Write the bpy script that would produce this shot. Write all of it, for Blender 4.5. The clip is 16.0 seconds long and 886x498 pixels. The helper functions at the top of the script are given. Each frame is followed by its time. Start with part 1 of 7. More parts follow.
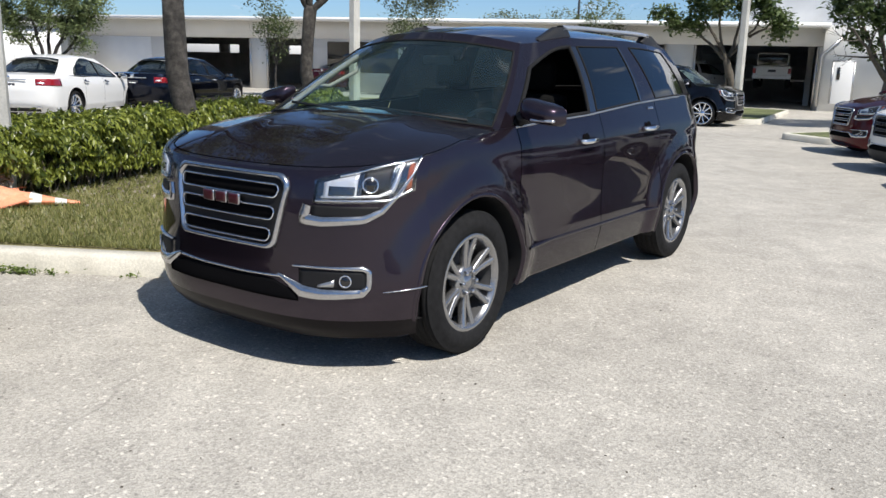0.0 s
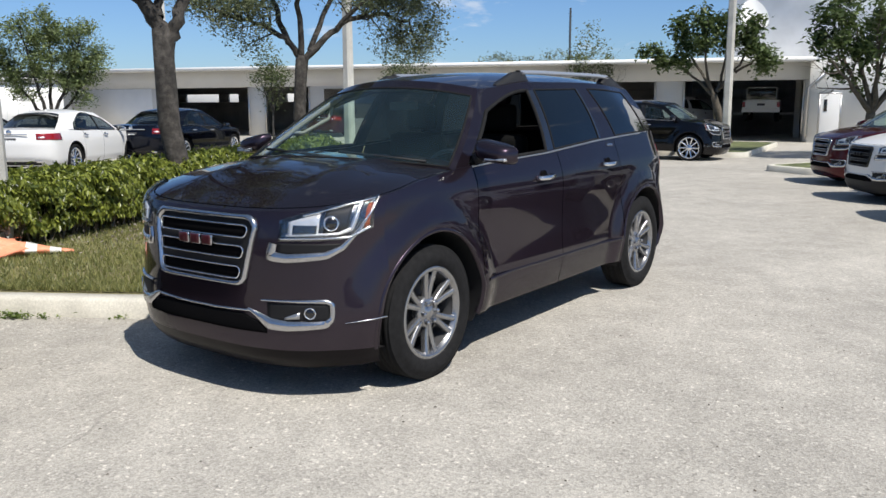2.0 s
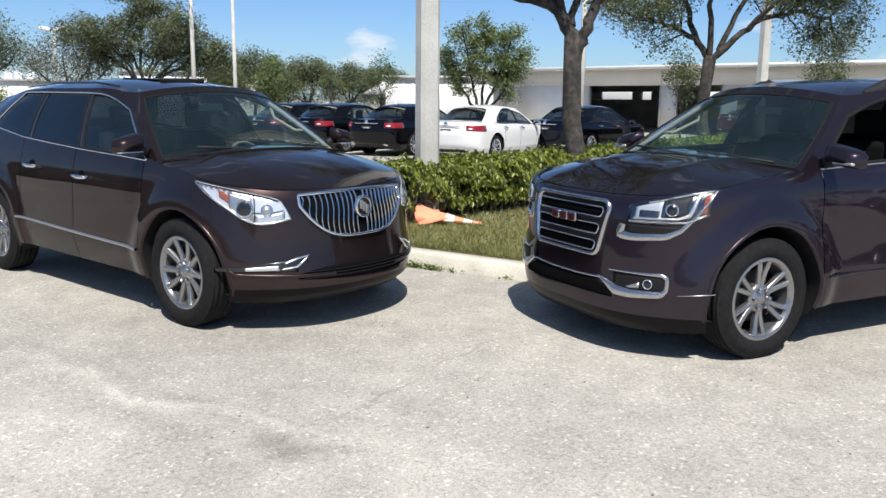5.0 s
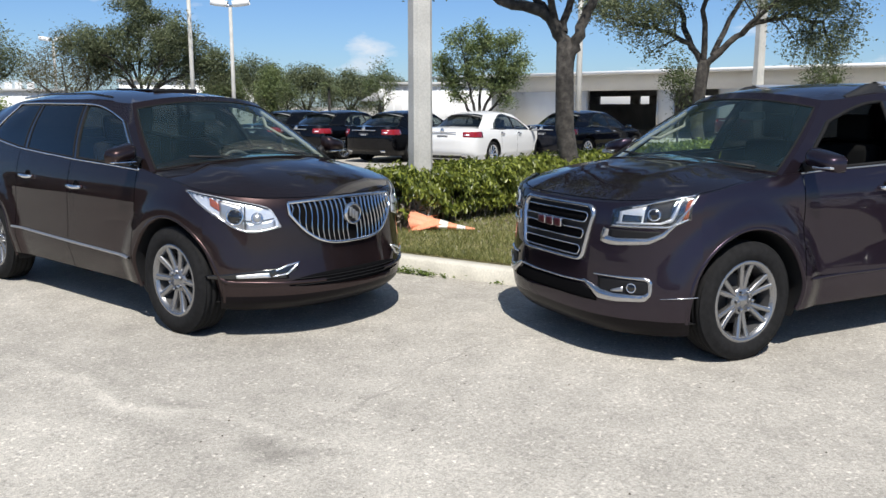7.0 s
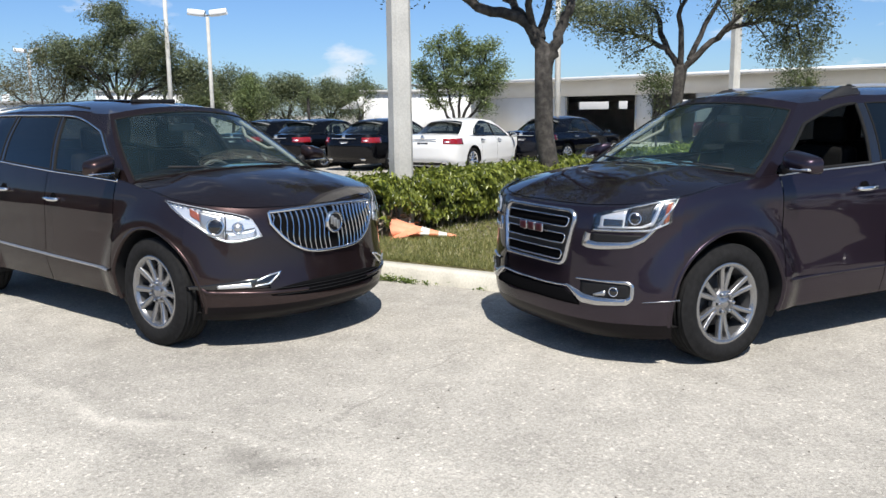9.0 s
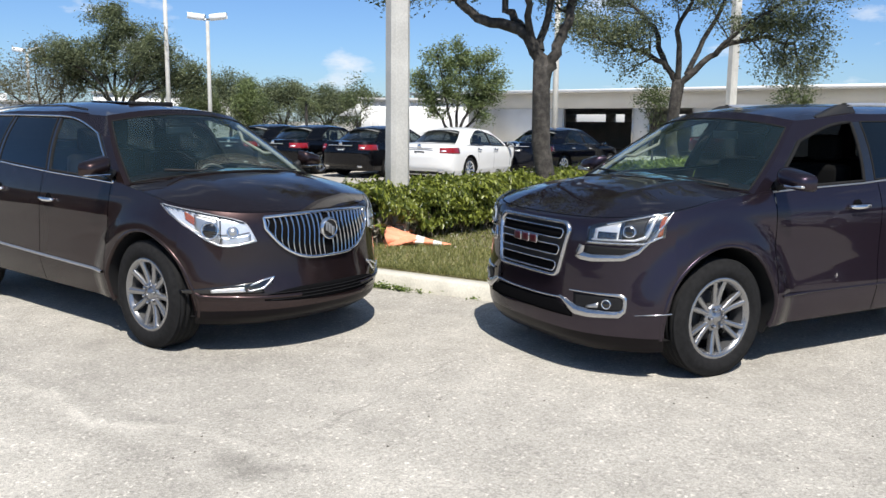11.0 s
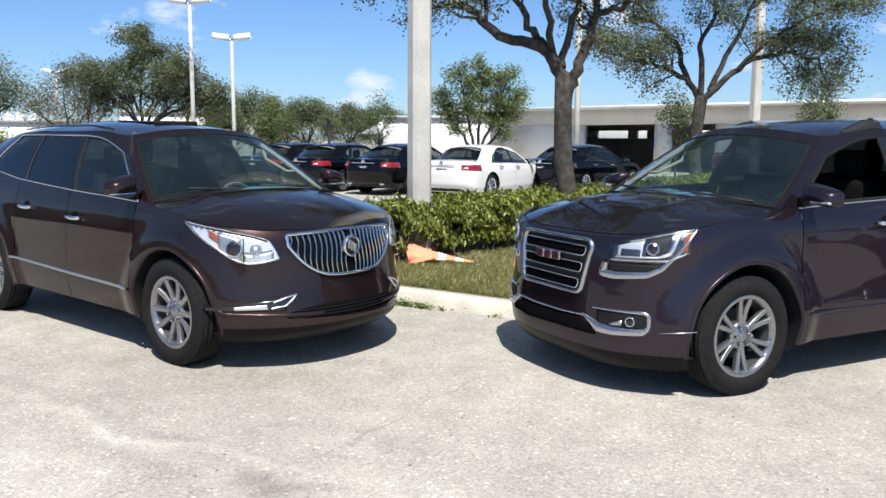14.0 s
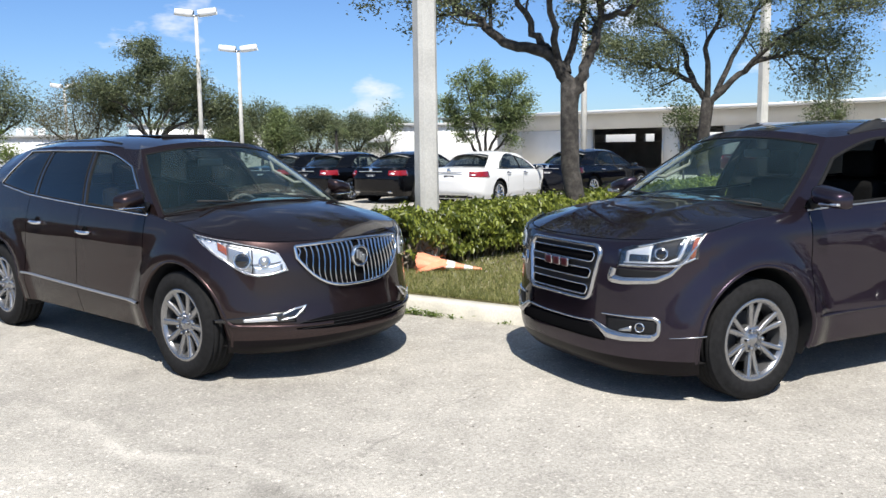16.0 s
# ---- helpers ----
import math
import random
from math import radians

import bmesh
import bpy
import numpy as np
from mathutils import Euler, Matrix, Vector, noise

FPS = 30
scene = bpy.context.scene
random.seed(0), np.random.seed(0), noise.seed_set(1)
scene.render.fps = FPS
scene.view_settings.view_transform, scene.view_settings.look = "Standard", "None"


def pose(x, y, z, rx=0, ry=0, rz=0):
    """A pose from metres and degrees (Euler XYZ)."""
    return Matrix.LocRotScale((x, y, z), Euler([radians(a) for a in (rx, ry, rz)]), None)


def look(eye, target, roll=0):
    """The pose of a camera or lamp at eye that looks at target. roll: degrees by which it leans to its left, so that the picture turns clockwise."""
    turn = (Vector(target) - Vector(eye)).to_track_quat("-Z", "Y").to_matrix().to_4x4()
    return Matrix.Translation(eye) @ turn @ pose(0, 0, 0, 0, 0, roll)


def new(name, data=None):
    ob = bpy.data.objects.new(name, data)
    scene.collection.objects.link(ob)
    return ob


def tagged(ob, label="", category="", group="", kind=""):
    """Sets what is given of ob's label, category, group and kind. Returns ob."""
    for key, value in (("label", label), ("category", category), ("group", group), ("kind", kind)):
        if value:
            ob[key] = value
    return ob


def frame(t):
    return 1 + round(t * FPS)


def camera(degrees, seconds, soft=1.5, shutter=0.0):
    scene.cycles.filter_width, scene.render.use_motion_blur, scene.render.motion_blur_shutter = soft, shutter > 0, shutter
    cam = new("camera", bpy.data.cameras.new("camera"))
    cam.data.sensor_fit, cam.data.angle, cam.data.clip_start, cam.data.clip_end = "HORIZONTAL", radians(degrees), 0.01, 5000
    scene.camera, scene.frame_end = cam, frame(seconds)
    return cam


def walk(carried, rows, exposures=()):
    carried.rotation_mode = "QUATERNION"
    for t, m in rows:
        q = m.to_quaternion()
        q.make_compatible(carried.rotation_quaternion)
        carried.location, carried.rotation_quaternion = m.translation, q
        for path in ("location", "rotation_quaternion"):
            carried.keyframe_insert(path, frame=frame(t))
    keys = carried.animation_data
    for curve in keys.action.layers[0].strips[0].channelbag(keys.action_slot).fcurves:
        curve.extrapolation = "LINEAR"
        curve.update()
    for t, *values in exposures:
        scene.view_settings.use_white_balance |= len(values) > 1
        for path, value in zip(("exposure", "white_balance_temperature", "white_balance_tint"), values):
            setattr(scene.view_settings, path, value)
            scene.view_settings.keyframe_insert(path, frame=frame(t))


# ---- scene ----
cam = camera(56.2, 16.0)
PATH = [
    (0, (3.334, -3.62, 1.558), (2.203, -2.032, 1.115), 1.4),
    (0.5, (3.553, -3.656, 1.583), (2.488, -2.01, 1.186), 1.1),
    (1, (3.656, -3.686, 1.588), (2.601, -2.027, 1.221), -0.5),
    (1.5, (3.708, -3.694, 1.587), (2.674, -2.016, 1.248), -0.3),
    (2, (3.715, -3.727, 1.577), (2.562, -2.129, 1.231), -0.3),
    (2.5, (3.81, -3.81, 1.583), (2.528, -2.313, 1.239), 1.5),
    (3, (3.955, -3.90, 1.622), (2.546, -2.525, 1.268), 0.1),
    (3.5, (4.225, -3.955, 1.631), (2.582, -2.869, 1.285), 1.5),
    (4, (4.413, -3.989, 1.625), (2.68, -3.057, 1.267), 0.7),
    (4.5, (4.536, -4.047, 1.612), (2.773, -3.166, 1.273), 0.5),
    (5, (4.628, -4.113, 1.622), (2.867, -3.234, 1.267), 0.5),
    (7.5, (4.745, -4.064, 1.639), (2.983, -3.18, 1.305), -0.2),
    (8, (4.745, -4.065, 1.64), (2.993, -3.155, 1.323), -0.2),
    (8.5, (4.746, -4.067, 1.64), (2.999, -3.147, 1.319), -0.2),
    (9, (4.741, -4.071, 1.637), (2.994, -3.153, 1.312), -0.7),
    (11.5, (4.75, -4.074, 1.639), (3.007, -3.141, 1.337), 0.8),
    (12, (4.748, -4.082, 1.64), (3.007, -3.146, 1.336), 0.7),
    (12.5, (4.745, -4.087, 1.644), (2.999, -3.159, 1.344), 1.3),
    (13, (4.743, -4.078, 1.644), (2.987, -3.163, 1.358), 1.2),
    (13.5, (4.739, -4.076, 1.642), (2.972, -3.181, 1.363), 0.9),
    (14, (4.741, -4.069, 1.641), (2.968, -3.183, 1.377), 0.3),
    (14.5, (4.746, -4.067, 1.642), (2.968, -3.192, 1.368), 0.3),
    (15, (4.74, -4.064, 1.64), (2.952, -3.209, 1.375), -0.3),
    (15.5, (4.738, -4.063, 1.646), (2.949, -3.208, 1.384), -0.4),
    (16, (4.747, -4.062, 1.654), (2.962, -3.195, 1.406), -0.8),
]
# slow drift of the exposure
EXPOSURES = [(0.0, 0.37), (1.0, 0.28), (2.0, 0.26), (3.5, 0.40), (5.0, 0.42), (6.2, 0.36), (7.5, 0.31), (8.5, 0.43), (12.5, 0.46), (14.0, 0.54), (16.0, 0.56)]
walk(cam, [(t, look(eye, target, roll)) for t, eye, target, roll in PATH], EXPOSURES)

# ---- light ----
SUN_TO = Vector((0.66, -0.22, 1.0)).normalized()
world = bpy.data.worlds.new("sky")
scene.world = world
world.use_nodes = True
wn, wl = world.node_tree.nodes, world.node_tree.links
wn.clear()
w_out, w_bg = wn.new("ShaderNodeOutputWorld"), wn.new("ShaderNodeBackground")
sky = wn.new("ShaderNodeTexSky")
sky.sky_type, sky.sun_disc = "NISHITA", False
sky.sun_elevation = math.asin(SUN_TO.z)
sky.sun_rotation = math.atan2(SUN_TO.x, SUN_TO.y)
sky.air_density, sky.dust_density, sky.ozone_density = 1.0, 0.3, 3.0
w_bg.inputs["Strength"].default_value = 0.094
# a few small fair-weather clouds low over the horizon
w_tc, w_map = wn.new("ShaderNodeTexCoord"), wn.new("ShaderNodeMapping")
w_map.inputs["Scale"].default_value = (1.0, 1.0, 2.6)
w_noise = wn.new("ShaderNodeTexNoise")
w_noise.inputs["Scale"].default_value, w_noise.inputs["Detail"].default_value = 9.5, 5.0
w_noise.inputs["Roughness"].default_value = 0.55
w_ramp = wn.new("ShaderNodeValToRGB")
w_ramp.color_ramp.elements[0].position, w_ramp.color_ramp.elements[1].position = 0.60, 0.76
w_mix = wn.new("ShaderNodeMix")
w_mix.data_type = "RGBA"
w_mix.inputs["B"].default_value = (7.0, 7.4, 8.0, 1)
wl.new(w_tc.outputs["Generated"], w_map.inputs["Vector"])
wl.new(w_map.outputs["Vector"], w_noise.inputs["Vector"])
wl.new(w_noise.outputs["Fac"], w_ramp.inputs["Fac"])
wl.new(w_ramp.outputs["Color"], w_mix.inputs["Factor"])
w_tint = wn.new("ShaderNodeVectorMath")
w_tint.operation = "MULTIPLY"
w_sep, w_up, w_grade = wn.new("ShaderNodeSeparateXYZ"), wn.new("ShaderNodeMapRange"), wn.new("ShaderNodeMix")
w_up.inputs["From Min"].default_value, w_up.inputs["From Max"].default_value = 0.20, 0.70
w_grade.data_type = "RGBA"
w_grade.inputs["A"].default_value, w_grade.inputs["B"].default_value = (0.56, 0.73, 1.0, 1), (1.10, 1.02, 0.90, 1)
wl.new(w_tc.outputs["Generated"], w_sep.inputs["Vector"])
wl.new(w_sep.outputs["Z"], w_up.inputs["Value"])
wl.new(w_up.outputs["Result"], w_grade.inputs["Factor"])
wl.new(w_grade.outputs["Result"], w_tint.inputs[1])
wl.new(sky.outputs["Color"], w_tint.inputs[0])
wl.new(w_tint.outputs["Vector"], w_mix.inputs["A"])
wl.new(w_mix.outputs["Result"], w_bg.inputs["Color"])
wl.new(w_bg.outputs["Background"], w_out.inputs["Surface"])

sun = new("sun", bpy.data.lights.new("sun", "SUN"))
sun.data.energy, sun.data.angle, sun.data.color = 4.55, radians(0.53), (1.0, 0.955, 0.885)
sun.matrix_world = look((30, -15, 40), (30 - SUN_TO.x, -15 - SUN_TO.y, 40 - SUN_TO.z))

# ---- materials ----
MATS = {}


def shader(name, colour=(0.5, 0.5, 0.5), rough=0.5, metal=0.0, coat=0.0, spec=0.5, grain=0.0, grain_scale=40.0,
           stain=0.0, stain_scale=1.2, bump=0.0, bump_scale=60.0, vary=0.0, emit=0.0):
    """A principled material with two scales of variation, fine relief and, for repeats, a random shift of tone."""
    if name in MATS:
        return MATS[name]
    m = bpy.data.materials.new(name)
    m.use_nodes = True
    n, l = m.node_tree.nodes, m.node_tree.links
    b = n["Principled BSDF"]
    b.inputs["Base Color"].default_value = (*colour, 1)
    b.inputs["Roughness"].default_value, b.inputs["Metallic"].default_value = rough, metal
    b.inputs["Coat Weight"].default_value, b.inputs["Coat Roughness"].default_value = coat, 0.03
    b.inputs["Specular IOR Level"].default_value = spec
    tc = n.new("ShaderNodeTexCoord")
    last = None
    for amount, scale, detail in ((grain, grain_scale, 6.0), (stain, stain_scale, 4.0)):
        if amount <= 0:
            continue
        t = n.new("ShaderNodeTexNoise")
        t.inputs["Scale"].default_value, t.inputs["Detail"].default_value = scale, detail
        l.new(tc.outputs["Object"], t.inputs["Vector"])
        r = n.new("ShaderNodeMapRange")
        r.inputs["From Min"].default_value, r.inputs["From Max"].default_value = 0.3, 0.7
        r.inputs["To Min"].default_value, r.inputs["To Max"].default_value = 1 - amount, 1 + amount
        l.new(t.outputs["Fac"], r.inputs["Value"])
        last = multiply(n, l, r.outputs["Result"], last)
    if vary > 0:
        oi = n.new("ShaderNodeObjectInfo")
        r = n.new("ShaderNodeMapRange")
        r.inputs["To Min"].default_value, r.inputs["To Max"].default_value = 1 - vary, 1 + vary
        l.new(oi.outputs["Random"], r.inputs["Value"])
        last = multiply(n, l, r.outputs["Result"], last)
    if last is not None:
        mix = n.new("ShaderNodeVectorMath")
        mix.operation = "SCALE"
        mix.inputs[0].default_value = colour
        l.new(last, mix.inputs["Scale"])
        l.new(mix.outputs["Vector"], b.inputs["Base Color"])
    if bump > 0:
        t = n.new("ShaderNodeTexNoise")
        t.inputs["Scale"].default_value, t.inputs["Detail"].default_value = bump_scale, 5.0
        l.new(tc.outputs["Object"], t.inputs["Vector"])
        bp = n.new("ShaderNodeBump")
        bp.inputs["Strength"].default_value, bp.inputs["Distance"].default_value = bump, 0.01
        l.new(t.outputs["Fac"], bp.inputs["Height"])
        l.new(bp.outputs["Normal"], b.inputs["Normal"])
    if emit > 0:
        b.inputs["Emission Color"].default_value = (*colour, 1)
        b.inputs["Emission Strength"].default_value = emit
    MATS[name] = m
    return m


def multiply(n, l, a, b):
    if b is None:
        return a
    m = n.new("ShaderNodeMath")
    m.operation = "MULTIPLY"
    l.new(a, m.inputs[0])
    l.new(b, m.inputs[1])
    return m.outputs[0]


def car_paint(name, colour, fleck, dust_haze=0.05, metal=0.8, rough=0.31):
    """Metallic paint under clear coat, with flakes and a faint film of dust."""
    if name in MATS:
        return MATS[name]
    m = shader(name, colour, rough=rough, metal=metal, coat=0.9, spec=0.03)
    n, l = m.node_tree.nodes, m.node_tree.links
    b = n["Principled BSDF"]
    b.inputs["Coat IOR"].default_value = 1.39
    b.inputs["Specular Tint"].default_value = (0.25, 0.2, 0.22, 1)
    tc = n.new("ShaderNodeTexCoord")
    v = n.new("ShaderNodeTexVoronoi")
    v.inputs["Scale"].default_value = 900.0
    l.new(tc.outputs["Object"], v.inputs["Vector"])
    mix = n.new("ShaderNodeMix")
    mix.data_type = "RGBA"
    mix.inputs["A"].default_value, mix.inputs["B"].default_value = (*colour, 1), (*fleck, 1)
    r = n.new("ShaderNodeMapRange")
    r.inputs["From Min"].default_value, r.inputs["From Max"].default_value, r.inputs["To Max"].default_value = 0.45, 0.95, 0.5
    l.new(v.outputs["Distance"], r.inputs["Value"])
    l.new(r.outputs["Result"], mix.inputs["Factor"])
    l.new(mix.outputs["Result"], b.inputs["Base Color"])
    d = n.new("ShaderNodeTexNoise")
    d.inputs["Scale"].default_value, d.inputs["Detail"].default_value = 2.2, 6.0
    l.new(tc.outputs["Object"], d.inputs["Vector"])
    r2 = n.new("ShaderNodeMapRange")
    r2.inputs["From Min"].default_value, r2.inputs["From Max"].default_value = 0.35, 0.75
    r2.inputs["To Min"].default_value, r2.inputs["To Max"].default_value = 0.008, dust_haze
    l.new(d.outputs["Fac"], r2.inputs["Value"])
    l.new(r2.outputs["Result"], b.inputs["Coat Roughness"])
    return m


def pane(name, tint, gloss=1.0, dust_haze=0.0):
    """Thin glass: what lies behind shows through its tint, and it mirrors the surroundings by its Fresnel gloss. A teal
    film can add painted sky haze.
    """
    if name in MATS:
        return MATS[name]
    m = bpy.data.materials.new(name)
    m.use_nodes = True
    n, l = m.node_tree.nodes, m.node_tree.links
    n.clear()
    out, mix = n.new("ShaderNodeOutputMaterial"), n.new("ShaderNodeMixShader")
    tr, gl, lw = n.new("ShaderNodeBsdfTransparent"), n.new("ShaderNodeBsdfGlossy"), n.new("ShaderNodeLayerWeight")
    tr.inputs["Color"].default_value = (*tint, 1)
    gl.inputs["Roughness"].default_value = 0.01
    gl.inputs["Color"].default_value = (gloss, gloss, gloss, 1)
    lw.inputs["Blend"].default_value = 0.5
    edge, fac = n.new("ShaderNodeMath"), n.new("ShaderNodeMath")
    edge.operation, fac.operation = "POWER", "MULTIPLY_ADD"
    edge.inputs[1].default_value = 5.0
    fac.inputs[1].default_value, fac.inputs[2].default_value = 0.95, 0.05
    l.new(lw.outputs["Facing"], edge.inputs[0])
    l.new(edge.outputs[0], fac.inputs[0])
    l.new(fac.outputs[0], mix.inputs["Fac"])
    l.new(tr.outputs["BSDF"], mix.inputs[1])
    l.new(gl.outputs["BSDF"], mix.inputs[2])
    last = mix.outputs["Shader"]
    # teal diffuse film: the sky's sheen on the glass, painted as colour
    if dust_haze > 0:
        film, dm = n.new("ShaderNodeBsdfDiffuse"), n.new("ShaderNodeMixShader")
        film.inputs["Color"].default_value = (0.28, 0.52, 0.60, 1)
        tc, sm = n.new("ShaderNodeTexCoord"), n.new("ShaderNodeTexNoise")
        sm.inputs["Scale"].default_value, sm.inputs["Detail"].default_value = 3.0, 5.0
        r = n.new("ShaderNodeMapRange")
        r.inputs["To Min"].default_value, r.inputs["To Max"].default_value = 0.0, dust_haze * 2
        l.new(tc.outputs["Object"], sm.inputs["Vector"])
        l.new(sm.outputs["Fac"], r.inputs["Value"])
        l.new(r.outputs["Result"], dm.inputs["Fac"])
        l.new(last, dm.inputs[1])
        l.new(film.outputs["BSDF"], dm.inputs[2])
        last = dm.outputs["Shader"]
    l.new(last, out.inputs["Surface"])
    MATS[name] = m
    return m


def leaf_shader(name, colour, light, rough=0.45):
    """Leaves: tone differs from leaf to leaf, and light comes through them."""
    m = bpy.data.materials.new(name)
    m.use_nodes = True
    n, l = m.node_tree.nodes, m.node_tree.links
    b = n["Principled BSDF"]
    g = n.new("ShaderNodeNewGeometry")
    mix = n.new("ShaderNodeMix")
    mix.data_type = "RGBA"
    mix.inputs["A"].default_value, mix.inputs["B"].default_value = (*colour, 1), (*light, 1)
    l.new(g.outputs["Random Per Island"], mix.inputs["Factor"])
    l.new(mix.outputs["Result"], b.inputs["Base Color"])
    b.inputs["Roughness"].default_value = rough
    tl, ms = n.new("ShaderNodeBsdfTranslucent"), n.new("ShaderNodeMixShader")
    ms.inputs["Fac"].default_value = 0.38
    l.new(mix.outputs["Result"], tl.inputs["Color"])
    l.new(b.outputs["BSDF"], ms.inputs[1])
    l.new(tl.outputs["BSDF"], ms.inputs[2])
    l.new(ms.outputs["Shader"], n["Material Output"].inputs["Surface"])
    MATS[name] = m
    return m


CHROME = shader("chrome", (0.72, 0.73, 0.75), rough=0.12, metal=1.0)
BRUSHED = shader("brushed_bright_trim", (0.50, 0.505, 0.52), rough=0.24, metal=1.0, grain=0.12, grain_scale=90)
SATIN = shader("satin_metal", (0.5, 0.5, 0.5), rough=0.35, metal=0.9)
SILVER = shader("silver_rail", (0.55, 0.56, 0.58), rough=0.3, metal=0.7)
ALLOY = shader("alloy", (0.30, 0.30, 0.305), rough=0.27, metal=0.85, coat=0.3)
ALLOY_DARK = shader("alloy_recess", (0.06, 0.06, 0.062), rough=0.6, metal=0.2)
RUBBER = shader("tyre_rubber", (0.013, 0.013, 0.0135), rough=0.85, spec=0.15, grain=0.25, grain_scale=30, bump=0.25, bump_scale=120)
BLACK = shader("black_plastic", (0.015, 0.015, 0.016), rough=0.55, spec=0.3, grain=0.15, grain_scale=200, bump=0.12, bump_scale=300)
GLOSS_BLACK = shader("gloss_black", (0.008, 0.008, 0.009), rough=0.12, coat=0.6)
# matte near-black: the shade of gaps, slots and recesses as a colour
VOID = shader("void_shade", (0.006, 0.006, 0.0065), rough=1.0, spec=0.0)
MESH_BLACK = shader("grille_black", (0.011, 0.011, 0.012), rough=0.6, spec=0.2)
# lower body paint with the shade under the bumper put into its colour
LOWER = shader("shaded_lower_paint", (0.007, 0.0055, 0.0065), rough=0.38, spec=0.12, grain=0.15, grain_scale=60)
CABIN = shader("cabin_trim", (0.05, 0.055, 0.055), rough=0.7, grain=0.1, grain_scale=80)
DASH = shader("dash_top", (0.065, 0.075, 0.075), rough=0.8, grain=0.1, grain_scale=80)
CABIN_LIGHT = shader("cabin_light_trim", (0.25, 0.245, 0.22), rough=0.75)
SEAT = shader("seat_leather", (0.008, 0.008, 0.008), rough=0.8, spec=0.08, bump=0.15, bump_scale=150)
AMBER = shader("amber_lens", (0.26, 0.065, 0.025), rough=0.15, coat=0.6)
RED_LENS = shader("red_lens", (0.24, 0.008, 0.012), rough=0.15, coat=0.8)
DARK_CHROME = shader("dark_chrome", (0.44, 0.445, 0.46), rough=0.10, metal=1.0)
LAMP_BOWL = shader("lamp_bowl", (0.84, 0.845, 0.86), rough=0.28, metal=0.6, bump=0.9, bump_scale=22)
WHITE_LENS = shader("reflector", (0.88, 0.88, 0.89), rough=0.36, metal=1.0, bump=0.6, bump_scale=35)
GREY_LENS = shader("smoked_reflector", (0.15, 0.155, 0.165), rough=0.14, metal=1.0, bump=0.5, bump_scale=45)
BADGE_RED = shader("badge_red", (0.040, 0.003, 0.006), rough=0.35, coat=0.15)
PLATE = shader("plate_dark", (0.05, 0.05, 0.055), rough=0.5)
GLASS = pane("windshield_glass", (0.80, 0.93, 0.88), 1.0, 0.018)
GLASS_SIDE = pane("side_glass", (0.78, 0.87, 0.82), 1.0, 0.012)
TINTED = pane("tinted_glass", (0.30, 0.33, 0.33), 1.0, 0.006)
PRIVACY = pane("privacy_glass", (0.03, 0.035, 0.04), 1.0, 0.004)
LAMP_GLASS = pane("lamp_cover", (0.93, 0.94, 0.95), 0.9)
PAINT_PLUM = car_paint("plum_paint", (0.0290, 0.0220, 0.0310), (0.094, 0.069, 0.096))
PAINT_BROWN = car_paint("brown_paint", (0.0320, 0.0215, 0.0220), (0.102, 0.064, 0.062))
PAINT_RED = car_paint("red_paint", (0.055, 0.006, 0.009), (0.12, 0.014, 0.018), metal=0.6)
PAINT_WHITE = car_paint("white_paint", (0.72, 0.72, 0.71), (0.8, 0.8, 0.79), 0.05, metal=0.05, rough=0.5)
PAINT_SILVER = car_paint("silver_paint", (0.52, 0.53, 0.55), (0.75, 0.76, 0.78), 0.08, metal=0.4, rough=0.45)
PAINT_CHAMPAGNE = car_paint("champagne_paint", (0.42, 0.42, 0.40), (0.65, 0.64, 0.6), 0.08, metal=0.4, rough=0.45)
PAINT_BLACK = car_paint("black_paint", (0.006, 0.006, 0.0075), (0.02, 0.02, 0.025), 0.08)
PAINT_NAVY = car_paint("navy_paint", (0.006, 0.008, 0.016), (0.02, 0.025, 0.045), 0.08)

# ---- mesh helpers ----
def empty(name, m=None):
    ob = new(name)
    ob.empty_display_size = 0.2
    if m is not None:
        ob.matrix_world = m
    return ob


def mesh(name, verts, faces, mat, parent=None, label="", smooth=True, kind=""):
    """One mesh object from vertices and faces. mat: a material, or (materials, index for each face)."""
    faces = [tuple(int(i) for i in f) for f in faces]
    used = sorted({i for f in faces for i in f})
    place = {old: k for k, old in enumerate(used)}
    me = bpy.data.meshes.new(name)
    me.from_pydata([tuple(verts[i]) for i in used], [], [tuple(place[i] for i in f) for f in faces])
    mats, index = mat if isinstance(mat, tuple) else ((mat,), None)
    for one in mats:
        me.materials.append(one)
    if index is not None:
        me.polygons.foreach_set("material_index", np.array(index, dtype=np.int32))
    me.polygons.foreach_set("use_smooth", np.full(len(me.polygons), smooth))
    me.update()
    ob = new(name, me)
    if parent is not None:
        ob.parent = parent
    return tagged(ob, label, kind=kind)


